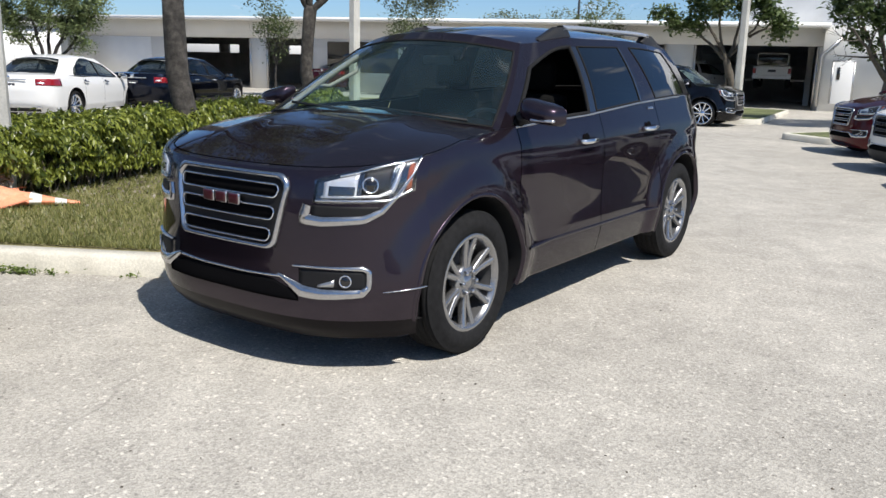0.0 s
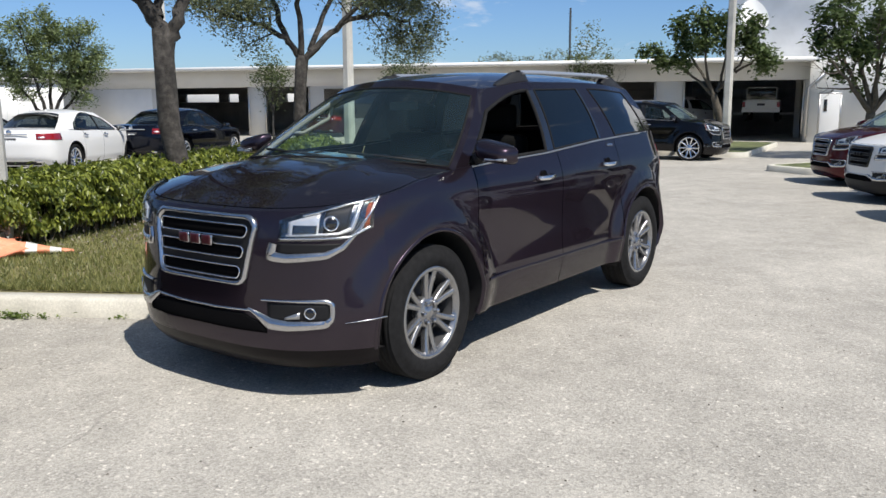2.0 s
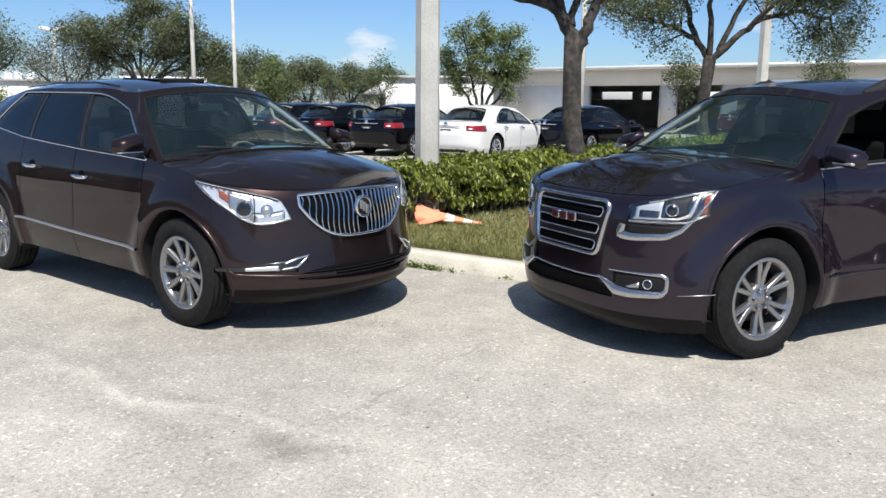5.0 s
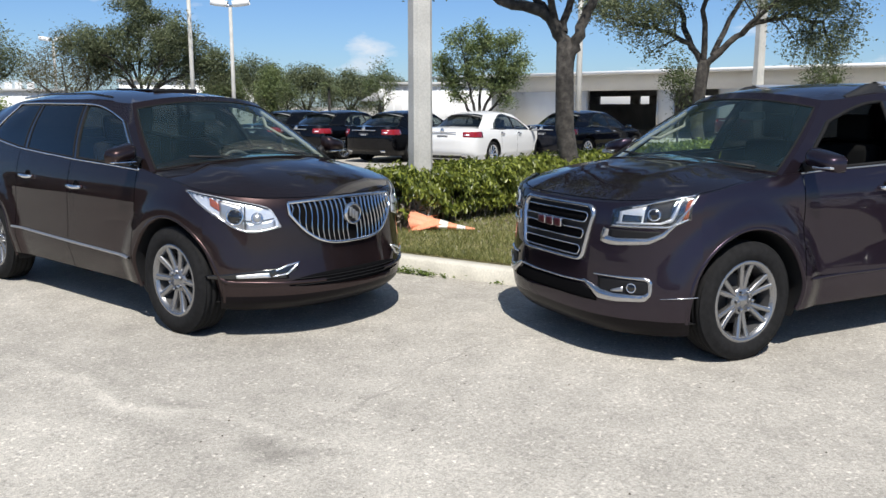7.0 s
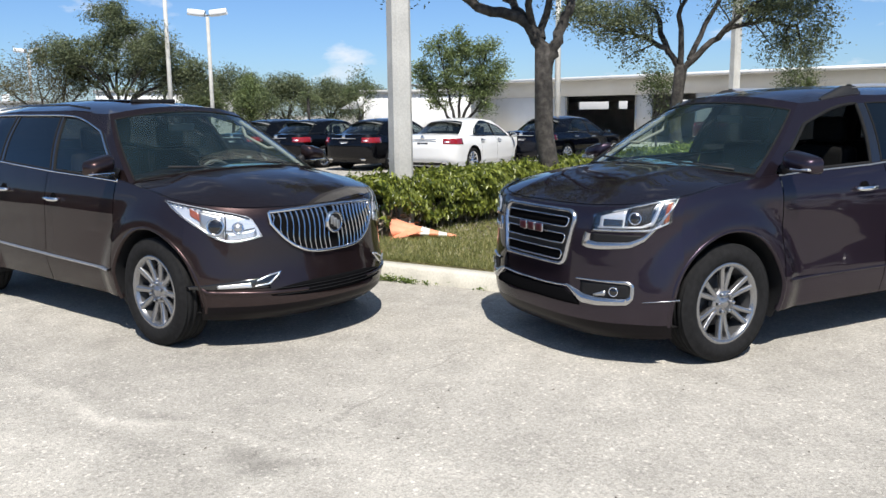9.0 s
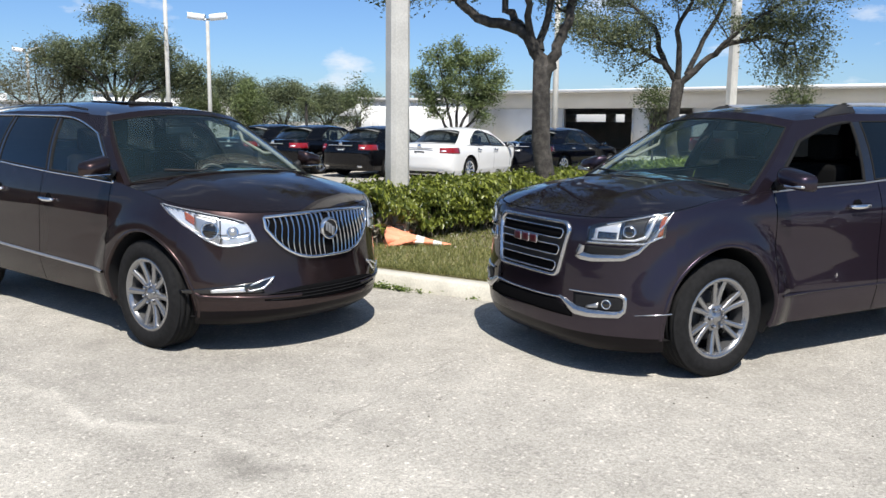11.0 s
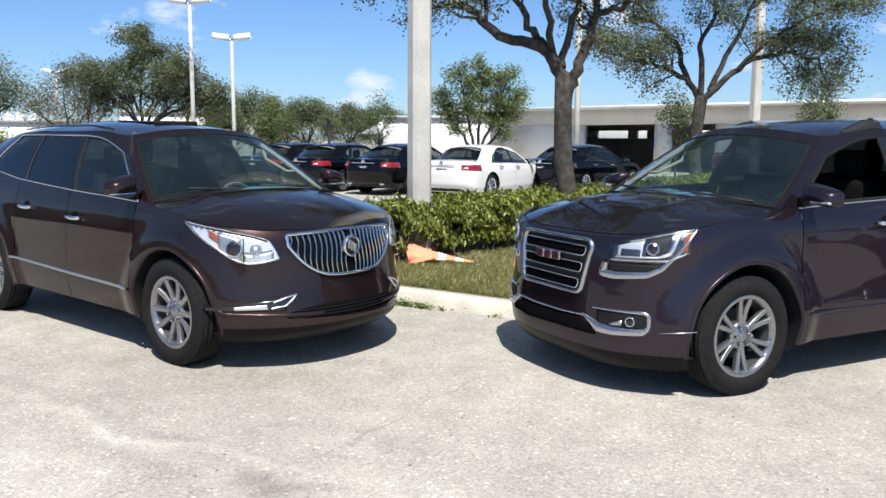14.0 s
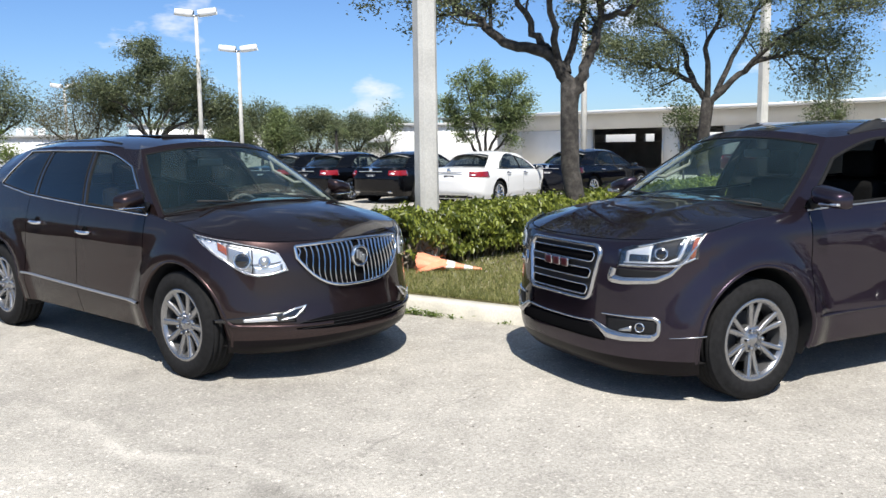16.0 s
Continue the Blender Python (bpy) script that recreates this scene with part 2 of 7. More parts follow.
class Soup:
    """Vertices and faces put together from grids, boxes, tubes and lathes."""

    def __init__(self):
        self.v, self.f = [], []

    def add(self, verts, faces):
        o = len(self.v)
        self.v += [tuple(p) for p in verts]
        self.f += [tuple(i + o for i in q) for q in faces]
        return self

    def grid(self, rows, close=False, flip=False):
        rows = [list(r) for r in rows]
        n = len(rows[0])
        faces = []
        for j in range(len(rows) - 1):
            for i in range(n if close else n - 1):
                a, b = j * n + i, j * n + (i + 1) % n
                q = (a, b, b + n, a + n)
                faces.append(q[::-1] if flip else q)
        return self.add([p for r in rows for p in r], faces)

    def box(self, lo, hi, m=None, bevel=0.0):
        bm = bmesh.new()
        bmesh.ops.create_cube(bm, size=1.0)
        c, s = (Vector(lo) + Vector(hi)) / 2, Vector(hi) - Vector(lo)
        for q in bm.verts:
            q.co = Vector((q.co.x * s.x, q.co.y * s.y, q.co.z * s.z)) + c
        if bevel > 0:
            bmesh.ops.bevel(bm, geom=bm.edges[:], offset=min(bevel, 0.45 * min(abs(t) for t in s)), segments=2, affect="EDGES", profile=0.6)
        if m is not None:
            bm.transform(m)
        bm.verts.ensure_lookup_table()
        bm.verts.index_update()
        self.add([q.co[:] for q in bm.verts], [[q.index for q in f.verts] for f in bm.faces])
        bm.free()
        return self

    def tube(self, pts, radii, sides=8, cap=True):
        pts = [Vector(p) for p in pts]
        rows = []
        side = None
        for i, p in enumerate(pts):
            d = (pts[min(i + 1, len(pts) - 1)] - pts[max(i - 1, 0)]).normalized()
            if side is None:
                side = d.orthogonal().normalized()
            side = (side - d * side.dot(d)).normalized()
            up = d.cross(side)
            r = radii[i] if hasattr(radii, "__len__") else radii
            rows.append([p + (side * math.cos(a) + up * math.sin(a)) * r for a in np.linspace(0, 2 * math.pi, sides, endpoint=False)])
        o = len(self.v)
        self.grid(rows, close=True)
        if cap:
            self.f.append(tuple(range(o, o + sides))[::-1])
            self.f.append(tuple(range(len(self.v) - sides, len(self.v))))
        return self

    def lathe(self, profile, sides=32, axis="x", m=None, close=False):
        """profile: (along the axis, radius)."""
        rows = []
        for a, r in profile:
            ring = []
            for t in np.linspace(0, 2 * math.pi, sides, endpoint=False):
                c, s = r * math.cos(t), r * math.sin(t)
                p = Vector((a, c, s)) if axis == "x" else Vector((c, a, s)) if axis == "y" else Vector((c, s, a))
                ring.append(m @ p if m is not None else p)
            rows.append(ring)
        return self.grid(rows, close=True)

    def put(self, name, mat, parent=None, label="", smooth=True, kind=""):
        return mesh(name, self.v, self.f, mat, parent, label, smooth, kind)


def tab(x, *pairs):
    return float(np.interp(x, [p[0] for p in pairs], [p[1] for p in pairs]))


def smooth_tab(x, *pairs):
    """Like tab, eased at the given places."""
    xs = [p[0] for p in pairs]
    if x <= xs[0]:
        return pairs[0][1]
    for (a, u), (b, v) in zip(pairs, pairs[1:]):
        if x <= b:
            t = (x - a) / (b - a)
            return u + (v - u) * t * t * (3 - 2 * t)
    return pairs[-1][1]

# ---- motor cars ----
# A car's own frame: x to its left, y to its rear from the front axle, z up.
class Shape:
    """The lower body as horizontal slices with rounded ends; q runs from the nose's middle (0) round the corner (1) and down the side (1 + metres)."""

    def __init__(self, yf, yr, width, yc, yrc, top, n=2.3, m=2.2, rear_n=3.0, bottom=0.24, barrel=0.012, mid=1.5, swell=None):
        self.yf, self.yr, self.width, self.yc, self.yrc, self.top = yf, yr, width, yc, yrc, top
        self.n, self.m, self.rn, self.bottom, self.barrel, self.mid, self.swell = n, m, rear_n, bottom, barrel, mid, swell
        self.side = yrc - yc

    def at(self, q, z):
        w, s = tab(z, *self.width), 1.0 if q >= 0 else -1.0
        q = abs(q)
        if q <= 1:
            t = q * math.pi / 2
            lc = self.yc - tab(z, *self.yf)
            x, y = w * math.sin(t) ** (2 / self.n), self.yc - lc * max(math.cos(t), 0) ** (2 / self.m)
        elif q <= 1 + self.side:
            x, y = w, self.yc + q - 1
        else:
            t = min(q - 1 - self.side, 1) * math.pi / 2
            lc = tab(z, *self.yr) - self.yrc
            x, y = w * max(math.cos(t), 0) ** (2 / self.rn), self.yrc + lc * math.sin(t) ** (2 / self.rn)
        x *= 1 - self.barrel * ((y - self.mid) / 2) ** 2
        if self.swell is not None:
            x += self.swell(y, z) * min(x / 0.6, 1)
        return Vector((s * x, y, z))

    def q_of_x(self, x, z):
        w = tab(z, *self.width)
        return math.copysign(math.asin(min(abs(x) / w, 1) ** (self.n / 2)) / (math.pi / 2), x)

    def q_of_y(self, y, z=0.8):
        if y > self.yrc:
            lc = tab(z, *self.yr) - self.yrc
            return 1 + self.side + math.asin(min((y - self.yrc) / lc, 1) ** (self.rn / 2)) / (math.pi / 2)
        if y >= self.yc:
            return 1 + y - self.yc
        lc = self.yc - tab(z, *self.yf)
        return math.acos(min((self.yc - y) / lc, 1) ** (self.m / 2)) / (math.pi / 2)

    def on(self, q, z, off=0.0):
        p = self.at(q, z)
        if off:
            e = 0.004
            du, dv = self.at(q + e, z) - self.at(q - e, z), self.at(q, z + e) - self.at(q, z - e)
            nrm = du.cross(dv)
            if nrm.length > 1e-12:
                p = p + nrm.normalized() * off
        return p


def flares(y, z, lift=0.034):
    """Muscular swelling of the body round both wheels, fading with the distance from the wheel's centre."""
    out = 0.0
    for cy in (0.0, 3.02):
        r = math.hypot((y - cy) * 0.96, z - 0.39)
        t = min(max((0.66 - r) / 0.17, 0.0), 1.0)
        out += lift * t * t * (3 - 2 * t)
    return out


def patch(name, shp, q0, q1, lo, hi, mat, parent, off=0.006, deep=0.02, nq=14, nz=5, label=""):
    """A panel that follows the body between two heights, each a number or a function of the share 0..1 from q0 to q1."""
    f_lo, f_hi = (lo if callable(lo) else (lambda t: lo)), (hi if callable(hi) else (lambda t: hi))
    rows = []
    for j in range(-1, nz + 2):
        v = min(max(j, 0), nz) / nz
        o = off - deep if j in (-1, nz + 1) else off
        row = []
        for i in range(-1, nq + 2):
            u = min(max(i, 0), nq) / nq
            oo = off - deep if i in (-1, nq + 1) else o
            q = q0 + (q1 - q0) * u
            row.append(shp.on(q, f_lo(u) + (f_hi(u) - f_lo(u)) * v, oo))
        rows.append(row)
    s = Soup().grid(rows, flip=q1 < q0)
    return s.put(name, mat, parent, label)


def strip(name, shp, pts, width, mat, parent, off=0.008, deep=0.02, label="", steps=6):
    """A raised bead along a line of (q, z) on the body."""
    path = []
    for (q0, z0), (q1, z1) in zip(pts, pts[1:]):
        for i in range(steps):
            t = i / steps
            path.append((q0 + (q1 - q0) * t, z0 + (z1 - z0) * t))
    path.append(pts[-1])
    p3 = [shp.on(q, z, off) for q, z in path]
    nrm = [(shp.on(q, z, off + 0.01) - shp.on(q, z, off - 0.01)).normalized() for q, z in path]
    rows = [[], [], [], [], []]
    for i, p in enumerate(p3):
        d = (p3[min(i + 1, len(p3) - 1)] - p3[max(i - 1, 0)]).normalized()
        a = nrm[i].cross(d).normalized() * (width / 2 if not hasattr(width, "__len__") else np.interp(i / (len(p3) - 1), np.linspace(0, 1, len(width)), width) / 2)
        back = nrm[i] * deep
        rows[0].append(p - a - back)
        rows[1].append(p - a * 0.8)
        rows[2].append(p + nrm[i] * 0.004)
        rows[3].append(p + a * 0.8)
        rows[4].append(p + a - back)
    return Soup().grid(rows, flip=True).put(name, mat, parent, label)


def wheel(parent, centre, side, radius, width, rim_r, style, tyre_mat=RUBBER, fine=True, steer=0.0, rim_mat=ALLOY):
    """A wheel with its tyre and cast rim; its face looks to the car's outer side."""
    w = empty("wheel")
    w.parent = parent
    w.matrix_basis = pose(*centre, 0, 0, steer) @ (Matrix.Identity(4) if side > 0 else pose(0, 0, 0, 0, 0, 180))
    n = 56 if fine else 28
    h = width / 2
    r0 = rim_r + 0.012
    prof = [(-h * 0.8, r0), (-h, r0 + 0.03), (-h * 1.04, (radius + r0) / 2), (-h * 0.95, radius - 0.03), (-h * 0.8, radius - 0.008)]
    for k in range(5):
        x0 = -h * 0.72 + k * h * 0.36
        prof += [(x0 - 0.004, radius - 0.001), (x0, radius - 0.010), (x0 + 0.006, radius - 0.010), (x0 + 0.010, radius)]
    prof += [(h * 0.8, radius - 0.008), (h * 0.95, radius - 0.03), (h * 1.02, radius - 0.05), (h * 1.045, (radius + r0) / 2), (h * 1.03, r0 + 0.035), (h * 0.98, r0 + 0.012), (h * 0.88, r0 - 0.004)]
    t = Soup().lathe(prof, n)
    t.put("tyre", tyre_mat, w)
    rim = Soup().lathe([(h * 0.88, rim_r + 0.008), (h * 0.92, rim_r - 0.002), (h * 0.86, rim_r - 0.018), (h * 0.66, rim_r - 0.028)], n)
    Soup().lathe([(h * 0.75, rim_r - 0.020), (h * 0.3, rim_r - 0.035), (-h * 0.8, rim_r - 0.03)], n).put("rim_barrel", ALLOY_DARK, w)
    face = h * 0.60
    hub = Soup().lathe([(face + 0.022, 0.0), (face + 0.022, 0.030), (face + 0.014, 0.036), (face + 0.008, 0.066), (face + 0.002, 0.088), (face - 0.010, 0.096), (face - 0.05, 0.098)], 28)

    def spoke(a0, a1, w0, w1, rise=0.0):
        """A tapered bar from the hub at angle a0 to the rim at angle a1."""
        rows = []
        steps = 5
        for i in range(steps + 1):
            t_ = i / steps
            rr = 0.066 + (rim_r - 0.008 - 0.066) * t_
            a = a0 + (a1 - a0) * t_
            ww = w0 + (w1 - w0) * t_
            x = face + 0.004 + (h * 0.82 - face) * t_ ** 2 + rise * math.sin(t_ * math.pi)
            c, s_ = math.cos(a), math.sin(a)
            mid = Vector((x, rr * c, rr * s_))
            tan = Vector((0, -s_, c))
            rows.append([mid - tan * ww - Vector((0.035, 0, 0)), mid - tan * ww - Vector((0.006, 0, 0)), mid - tan * ww * 0.72, mid + tan * ww * 0.72, mid + tan * ww - Vector((0.006, 0, 0)), mid + tan * ww - Vector((0.035, 0, 0))])
        rim.grid(rows, flip=True)

    if style == "six_split":
        for k in range(6):
            a = math.radians(30 + 60 * k)
            for s in (-1, 1):
                spoke(a + s * 0.125, a + s * 0.175, 0.0160, 0.0180)
    elif style == "ten":
        for k in range(10):
            a = 2 * math.pi * k / 10
            d = 0.035 * (1 if k % 2 else -1)
            spoke(a + d, a + d * 0.4, 0.0180, 0.0240)
    else:
        for k in range(9):
            a = 2 * math.pi * k / 9
            spoke(a, a + 0.06, 0.014, 0.022)
    rim.put("rim", rim_mat, w, "cast alloy rim")
    hub.put("hub_cap", rim_mat, w)
    for k in range(6 if fine else 0):
        a = math.radians(60 * k + (0 if style == "six_split" else 18))
        Soup().lathe([(0.036, 0.0), (0.036, 0.011), (0.028, 0.014), (0.0, 0.015)], 8, m=pose(face - 0.004, 0.062 * math.cos(a), 0.062 * math.sin(a))).put("lug_nut", DARK_CHROME, w)
    Soup().lathe([(h * -0.05, 0.0), (h * -0.05, rim_r * 0.62), (h * -0.1, rim_r * 0.64)], 32).put("brake_disc", ALLOY_DARK, w, "steel brake disc")
    # near-black disc in place of the shade behind the spokes
    Soup().lathe([(-h * 0.2, 0.0), (-h * 0.2, rim_r - 0.03)], 24).put("wheel_back", VOID, w)
    return w


def shell(car, shp, arches, gaps, paint, lower_mat, zone=0.42, seg=0.03, rows_up=16, fascia_y=-0.42, names=("fender", "front_door", "rear_door", "rear_quarter")):
    """Body sides, nose and tail as panels with real gaps and wheel openings. Returns the upper edge as a list of (q, point)."""
    cols = []
    nq = 26
    for i in range(nq):
        cols.append(i / nq)
    ys = [shp.yc + k * seg for k in range(int(shp.side / seg) + 1)]
    g = 0.004
    for y in gaps:
        ys = [v for v in ys if abs(v - y) > seg * 0.5] + [y - g, y + g]
    ys = sorted(v for v in ys if v < shp.yrc - 0.005) + [shp.yrc]
    cols += [1 + y - shp.yc for y in ys]
    cols += [1 + shp.side + i / 12 for i in range(1, 13)]
    f_gap = shp.q_of_y(fascia_y)
    k = min(range(len(cols)), key=lambda i: abs(cols[i] - f_gap))
    cols[k] = f_gap
    lows, ups = 5, rows_up

    def z_at(q, j):
        y = shp.at(q, 0.8).y
        zb, zt = shp.bottom(y) if callable(shp.bottom) else shp.bottom, shp.top(y)
        if j <= lows:
            return zb + (zone - zb) * j / lows
        return zone + (zt - zone) * (j - lows) / ups

    def build(side):
        pts = [[shp.at(side * q, z_at(q, j)) for q in cols] for j in range(lows + ups + 1)]
        inside = [[False] * len(cols) for _ in pts]
        for j, row in enumerate(pts):
            for i, p in enumerate(row):
                for cy, cz, r in arches:
                    d = math.hypot(p.y - cy, p.z - cz)
                    if d < r and abs(p.x) > 0.5:
                        inside[j][i] = (cy, cz, r, d)
        groups = {}
        for j in range(lows + ups):
            for i in range(len(cols) - 1):
                corner = [(j, i), (j, i + 1), (j + 1, i + 1), (j + 1, i)]
                if all(inside[a][b] for a, b in corner):
                    continue
                ya, yb = pts[j][i].y, pts[j][i + 1].y
                if any(abs(ya - (y - g)) < 1e-6 and abs(yb - (y + g)) < 1e-6 for y in gaps):
                    continue
                mid = (cols[i] + cols[i + 1]) / 2
                y = shp.at(mid, 0.8).y
                if mid < f_gap:
                    name = "front_bumper" if j >= lows else "lower_valance"
                elif mid > 1 + shp.side - 0.25 or y > shp.yrc - 0.25:
                    name = "rear_bumper"
                elif j < lows:
                    name = "rocker" if arches[0][0] < y < arches[1][0] else "fender_lower" if y < 1 else "quarter_lower"
                else:
                    name = names[sum(y > v for v in gaps)]
                groups.setdefault(name, []).append(corner)
        for row in range(len(pts)):
            for i, p in enumerate(pts[row]):
                if inside[row][i]:
                    cy, cz, r, d = inside[row][i]
                    s = r / max(d, 1e-6)
                    y, z = cy + (p.y - cy) * s, max(cz + (p.z - cz) * s, 0.0)
                    pts[row][i] = Vector((shp.at(side * shp.q_of_y(y), max(z, 0.2)).x, y, z))
        return pts, groups

    lp, lg = build(1)
    rp, rg = build(-1)
    made = {}
    for name in lg:
        both = name in ("front_bumper", "lower_valance", "rear_bumper")
        for n_, (pts, groups, side) in enumerate(((lp, lg, 1), (rp, rg, -1))):
            if both and n_ == 1:
                continue
            s = Soup()
            todo = ((lp, lg, 1), (rp, rg, -1)) if both else ((pts, groups, side),)
            for p_, g_, sd in todo:
                seen, faces = {}, []
                for corner in g_[name]:
                    f = []
                    for a, b in corner:
                        key = (a, 0 if cols[b] == 0 else b)
                        if key not in seen:
                            seen[key] = len(seen)
                        f.append(seen[key])
                    faces.append(f if sd > 0 else f[::-1])
                s.add([p_[a][b] for a, b in seen], faces)
            dark = name == "lower_valance"
            ob = s.put(name, lower_mat if dark else paint, car)
            made.setdefault(name, []).append(ob)
    # near-black sheet painting the shade behind the gaps, and the wheel housings
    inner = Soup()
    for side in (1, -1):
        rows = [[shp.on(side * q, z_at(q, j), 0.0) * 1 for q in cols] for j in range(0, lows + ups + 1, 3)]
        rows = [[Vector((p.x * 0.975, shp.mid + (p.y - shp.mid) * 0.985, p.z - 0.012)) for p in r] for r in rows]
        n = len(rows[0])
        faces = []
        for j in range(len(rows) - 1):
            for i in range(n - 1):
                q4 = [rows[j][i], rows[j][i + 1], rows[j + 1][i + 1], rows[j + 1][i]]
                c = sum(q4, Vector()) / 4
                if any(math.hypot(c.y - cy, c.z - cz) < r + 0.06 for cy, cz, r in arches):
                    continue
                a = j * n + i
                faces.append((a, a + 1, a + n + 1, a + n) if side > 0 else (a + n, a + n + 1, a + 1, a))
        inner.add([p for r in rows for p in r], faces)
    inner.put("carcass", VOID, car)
    for cy, cz, r in arches:
        for side in (1, -1):
            h = Soup()
            ring = [(math.cos(a), math.sin(a)) for a in np.linspace(-0.35, math.pi + 0.35, 26)]
            outer = [Vector((side * abs(shp.at(shp.q_of_y(cy + c * r), max(cz + s * r, 0.25)).x) * 0.985, cy + c * r, cz + s * r)) for c, s in ring]
            innr = [Vector((side * 0.42, cy + c * r, cz + s * r)) for c, s in ring]
            h.grid([outer, innr], flip=side > 0)
            h.grid([innr, [Vector((side * 0.42, cy, cz))] * len(innr)], flip=side > 0)
            h.put("wheel_housing", BLACK, car)
    b = Soup()
    y0, y1 = tab(0.3, *shp.yf) + 0.2, tab(0.3, *shp.yr) - 0.15
    b.box((-0.70, y0 + 0.35, 0.27), (0.70, y1 - 0.2, 0.34))
    b.put("underbody", BLACK, car)
    edge_l = [(q, lp[-1][i]) for i, q in enumerate(cols)]
    return made, edge_l


def bonnet(name, car, edge, centre, paint, power=2.4, cut=0.9, rings=12, fender_name="fender_top", bulge=None, label=""):
    """A domed lid from the body's upper edge (left side, from the nose back) to a centre point."""
    full = [Vector((-p.x, p.y, p.z)) for p in reversed(edge[1:])] + list(edge) if abs(edge[0].x) < 1e-6 else None
    c = Vector(centre)

    def at(p, r):
        v = Vector((p.x * r, c.y + (p.y - c.y) * r, c.z + (p.z - c.z) * r ** power))
        if bulge:
            v.z += bulge(v.x, v.y) * (1 - r ** 6)
        return v

    rows = [[at(p, cut * k / rings) for p in full] for k in range(rings + 1)]
    Soup().grid(rows, flip=False).put(name, paint, car, label)
    rows = [[at(p, r) for p in full] for r in np.linspace(cut + 0.006, 1.0, 5)]
    Soup().grid(rows).put(fender_name, paint, car)
    return at


def greenhouse(car, cols, rows_v, belt, top, wb, wt, front, rear, roof_c, paint, glass, pillar_mat, open_front=False, trim=CHROME, bulge=0.025, roof_power=2.3, ease=((0.20, 0.34), (0.0, 0.2))):
    """Pillars, panes and roof. cols: (name, y at the belt, y at the roof, cells to the next); names starting with 'w' open a window to the next column."""
    def side_pt(yb, yt, v, side):
        y = yb + (yt - yb) * v
        zb, zt = belt(yb), top(yt)
        z = zb + (zt - zb) * v
        x = wb(yb) * (1 - v) + wt(yt) * v + bulge * math.sin(math.pi * v)
        return Vector((side * x, y, z))

    line, kinds, owner = [], [], []
    for k, (kind, yb, yt, n) in enumerate(cols):
        if k == len(cols) - 1:
            line.append((yb, yt))
            break
        b2, t2 = cols[k + 1][1:3]
        for i in range(n):
            line.append((yb + (b2 - yb) * i / n, yt + (t2 - yt) * i / n))
            kinds.append(kind)
            owner.append(k)
    nv = 10
    v0, v1 = rows_v
    vs = [0.0] + [v0 + (v1 - v0) * i / nv for i in range(nv + 1)] + [1.0]
    lit = [k for k, c in enumerate(cols) if c[0].startswith("w")]
    first, last = cols[lit[0]][2], cols[lit[-1] + 1][2]
    def drop(yt):
        """How far the windows' upper edge falls towards the first and the last corner."""
        (d0, l0), (d1, l1) = ease
        return d0 * min(max(1 - (yt - first) / l0, 0), 1) ** 2.2 + d1 * min(max(1 - (last - yt) / l1, 0), 1) ** 2.2
    for side in (1, -1):
        pts = [[side_pt(yb, yt, v - (drop(yt) * (v - v0) / (v1 - v0) if v0 < v < 1 else 0), side) for yb, yt in line] for v in vs]
        paintf, blackf, panes = [], {}, {}
        n = len(line)
        for j in range(len(vs) - 1):
            for i in range(n - 1):
                a = j * n + i
                f = (a, a + 1, a + n + 1, a + n) if side > 0 else (a + n, a + n + 1, a + 1, a)
                if kinds[i].startswith("w") and 0 < j < len(vs) - 2:
                    panes.setdefault(kinds[i], []).append(f)
                elif kinds[i].startswith("k") and 0 < j < len(vs) - 2:
                    blackf.setdefault(owner[i], []).append(f)
                else:
                    paintf.append(f)
        flat = [p for r in pts for p in r]
        mesh("pillar", flat, paintf, paint, car)
        for own in blackf:
            mesh("pillar_trim", flat, blackf[own], pillar_mat, car)
        for kind, fs in panes.items():
            if open_front and side > 0 and kind == "w1":
                continue
            ob = mesh("side_window", flat, fs, glass.get(kind, PRIVACY), car)
            ob.visible_shadow = kind != "w1"
        # rubber and bright lines round each window
        for kind in sorted(panes):
            idx = [i for i, k in enumerate(kinds) if k == kind]
            i0, i1 = idx[0], idx[-1] + 1
            jn = len(vs) - 2
            loop = [pts[1][i] for i in range(i0, i1 + 1)] + [pts[j][i1] for j in range(2, jn)] + [pts[jn][i] for i in range(i1, i0 - 1, -1)] + [pts[j][i0] for j in range(jn - 1, 1, -1)]
            Soup().tube([p + Vector((side * 0.001, 0, 0)) for p in loop] + [loop[0]], 0.013 if kind == "w1" else 0.006, 6, cap=False).put("window_seal", RUBBER, car)
        if trim is not None:
            wi = [i for i, k in enumerate(kinds) if k.startswith("w")]
            i0, i1 = wi[0], wi[-1] + 1
            low = [pts[1][i] + Vector((side * 0.010, 0, -0.012)) for i in range(i0, i1 + 1)]
            Soup().tube(low, 0.0065, 6).put("belt_trim", trim, car, "bright belt moulding")
            if trim is CHROME and roof_power < 2.2:
                hi = [pts[len(vs) - 2][i] + Vector((side * 0.008, 0, 0.010)) for i in range(i0, i1 + 1)]
                Soup().tube([low[0]] + [pts[j][i0] + Vector((side * 0.008, -0.008, 0)) for j in range(2, len(vs) - 2)] + hi + [pts[j][i1] + Vector((side * 0.008, 0.008, 0)) for j in range(len(vs) - 3, 1, -1)] + [low[-1]], 0.008, 6).put("window_trim", trim, car)
    # windshield and rear window
    ends = []
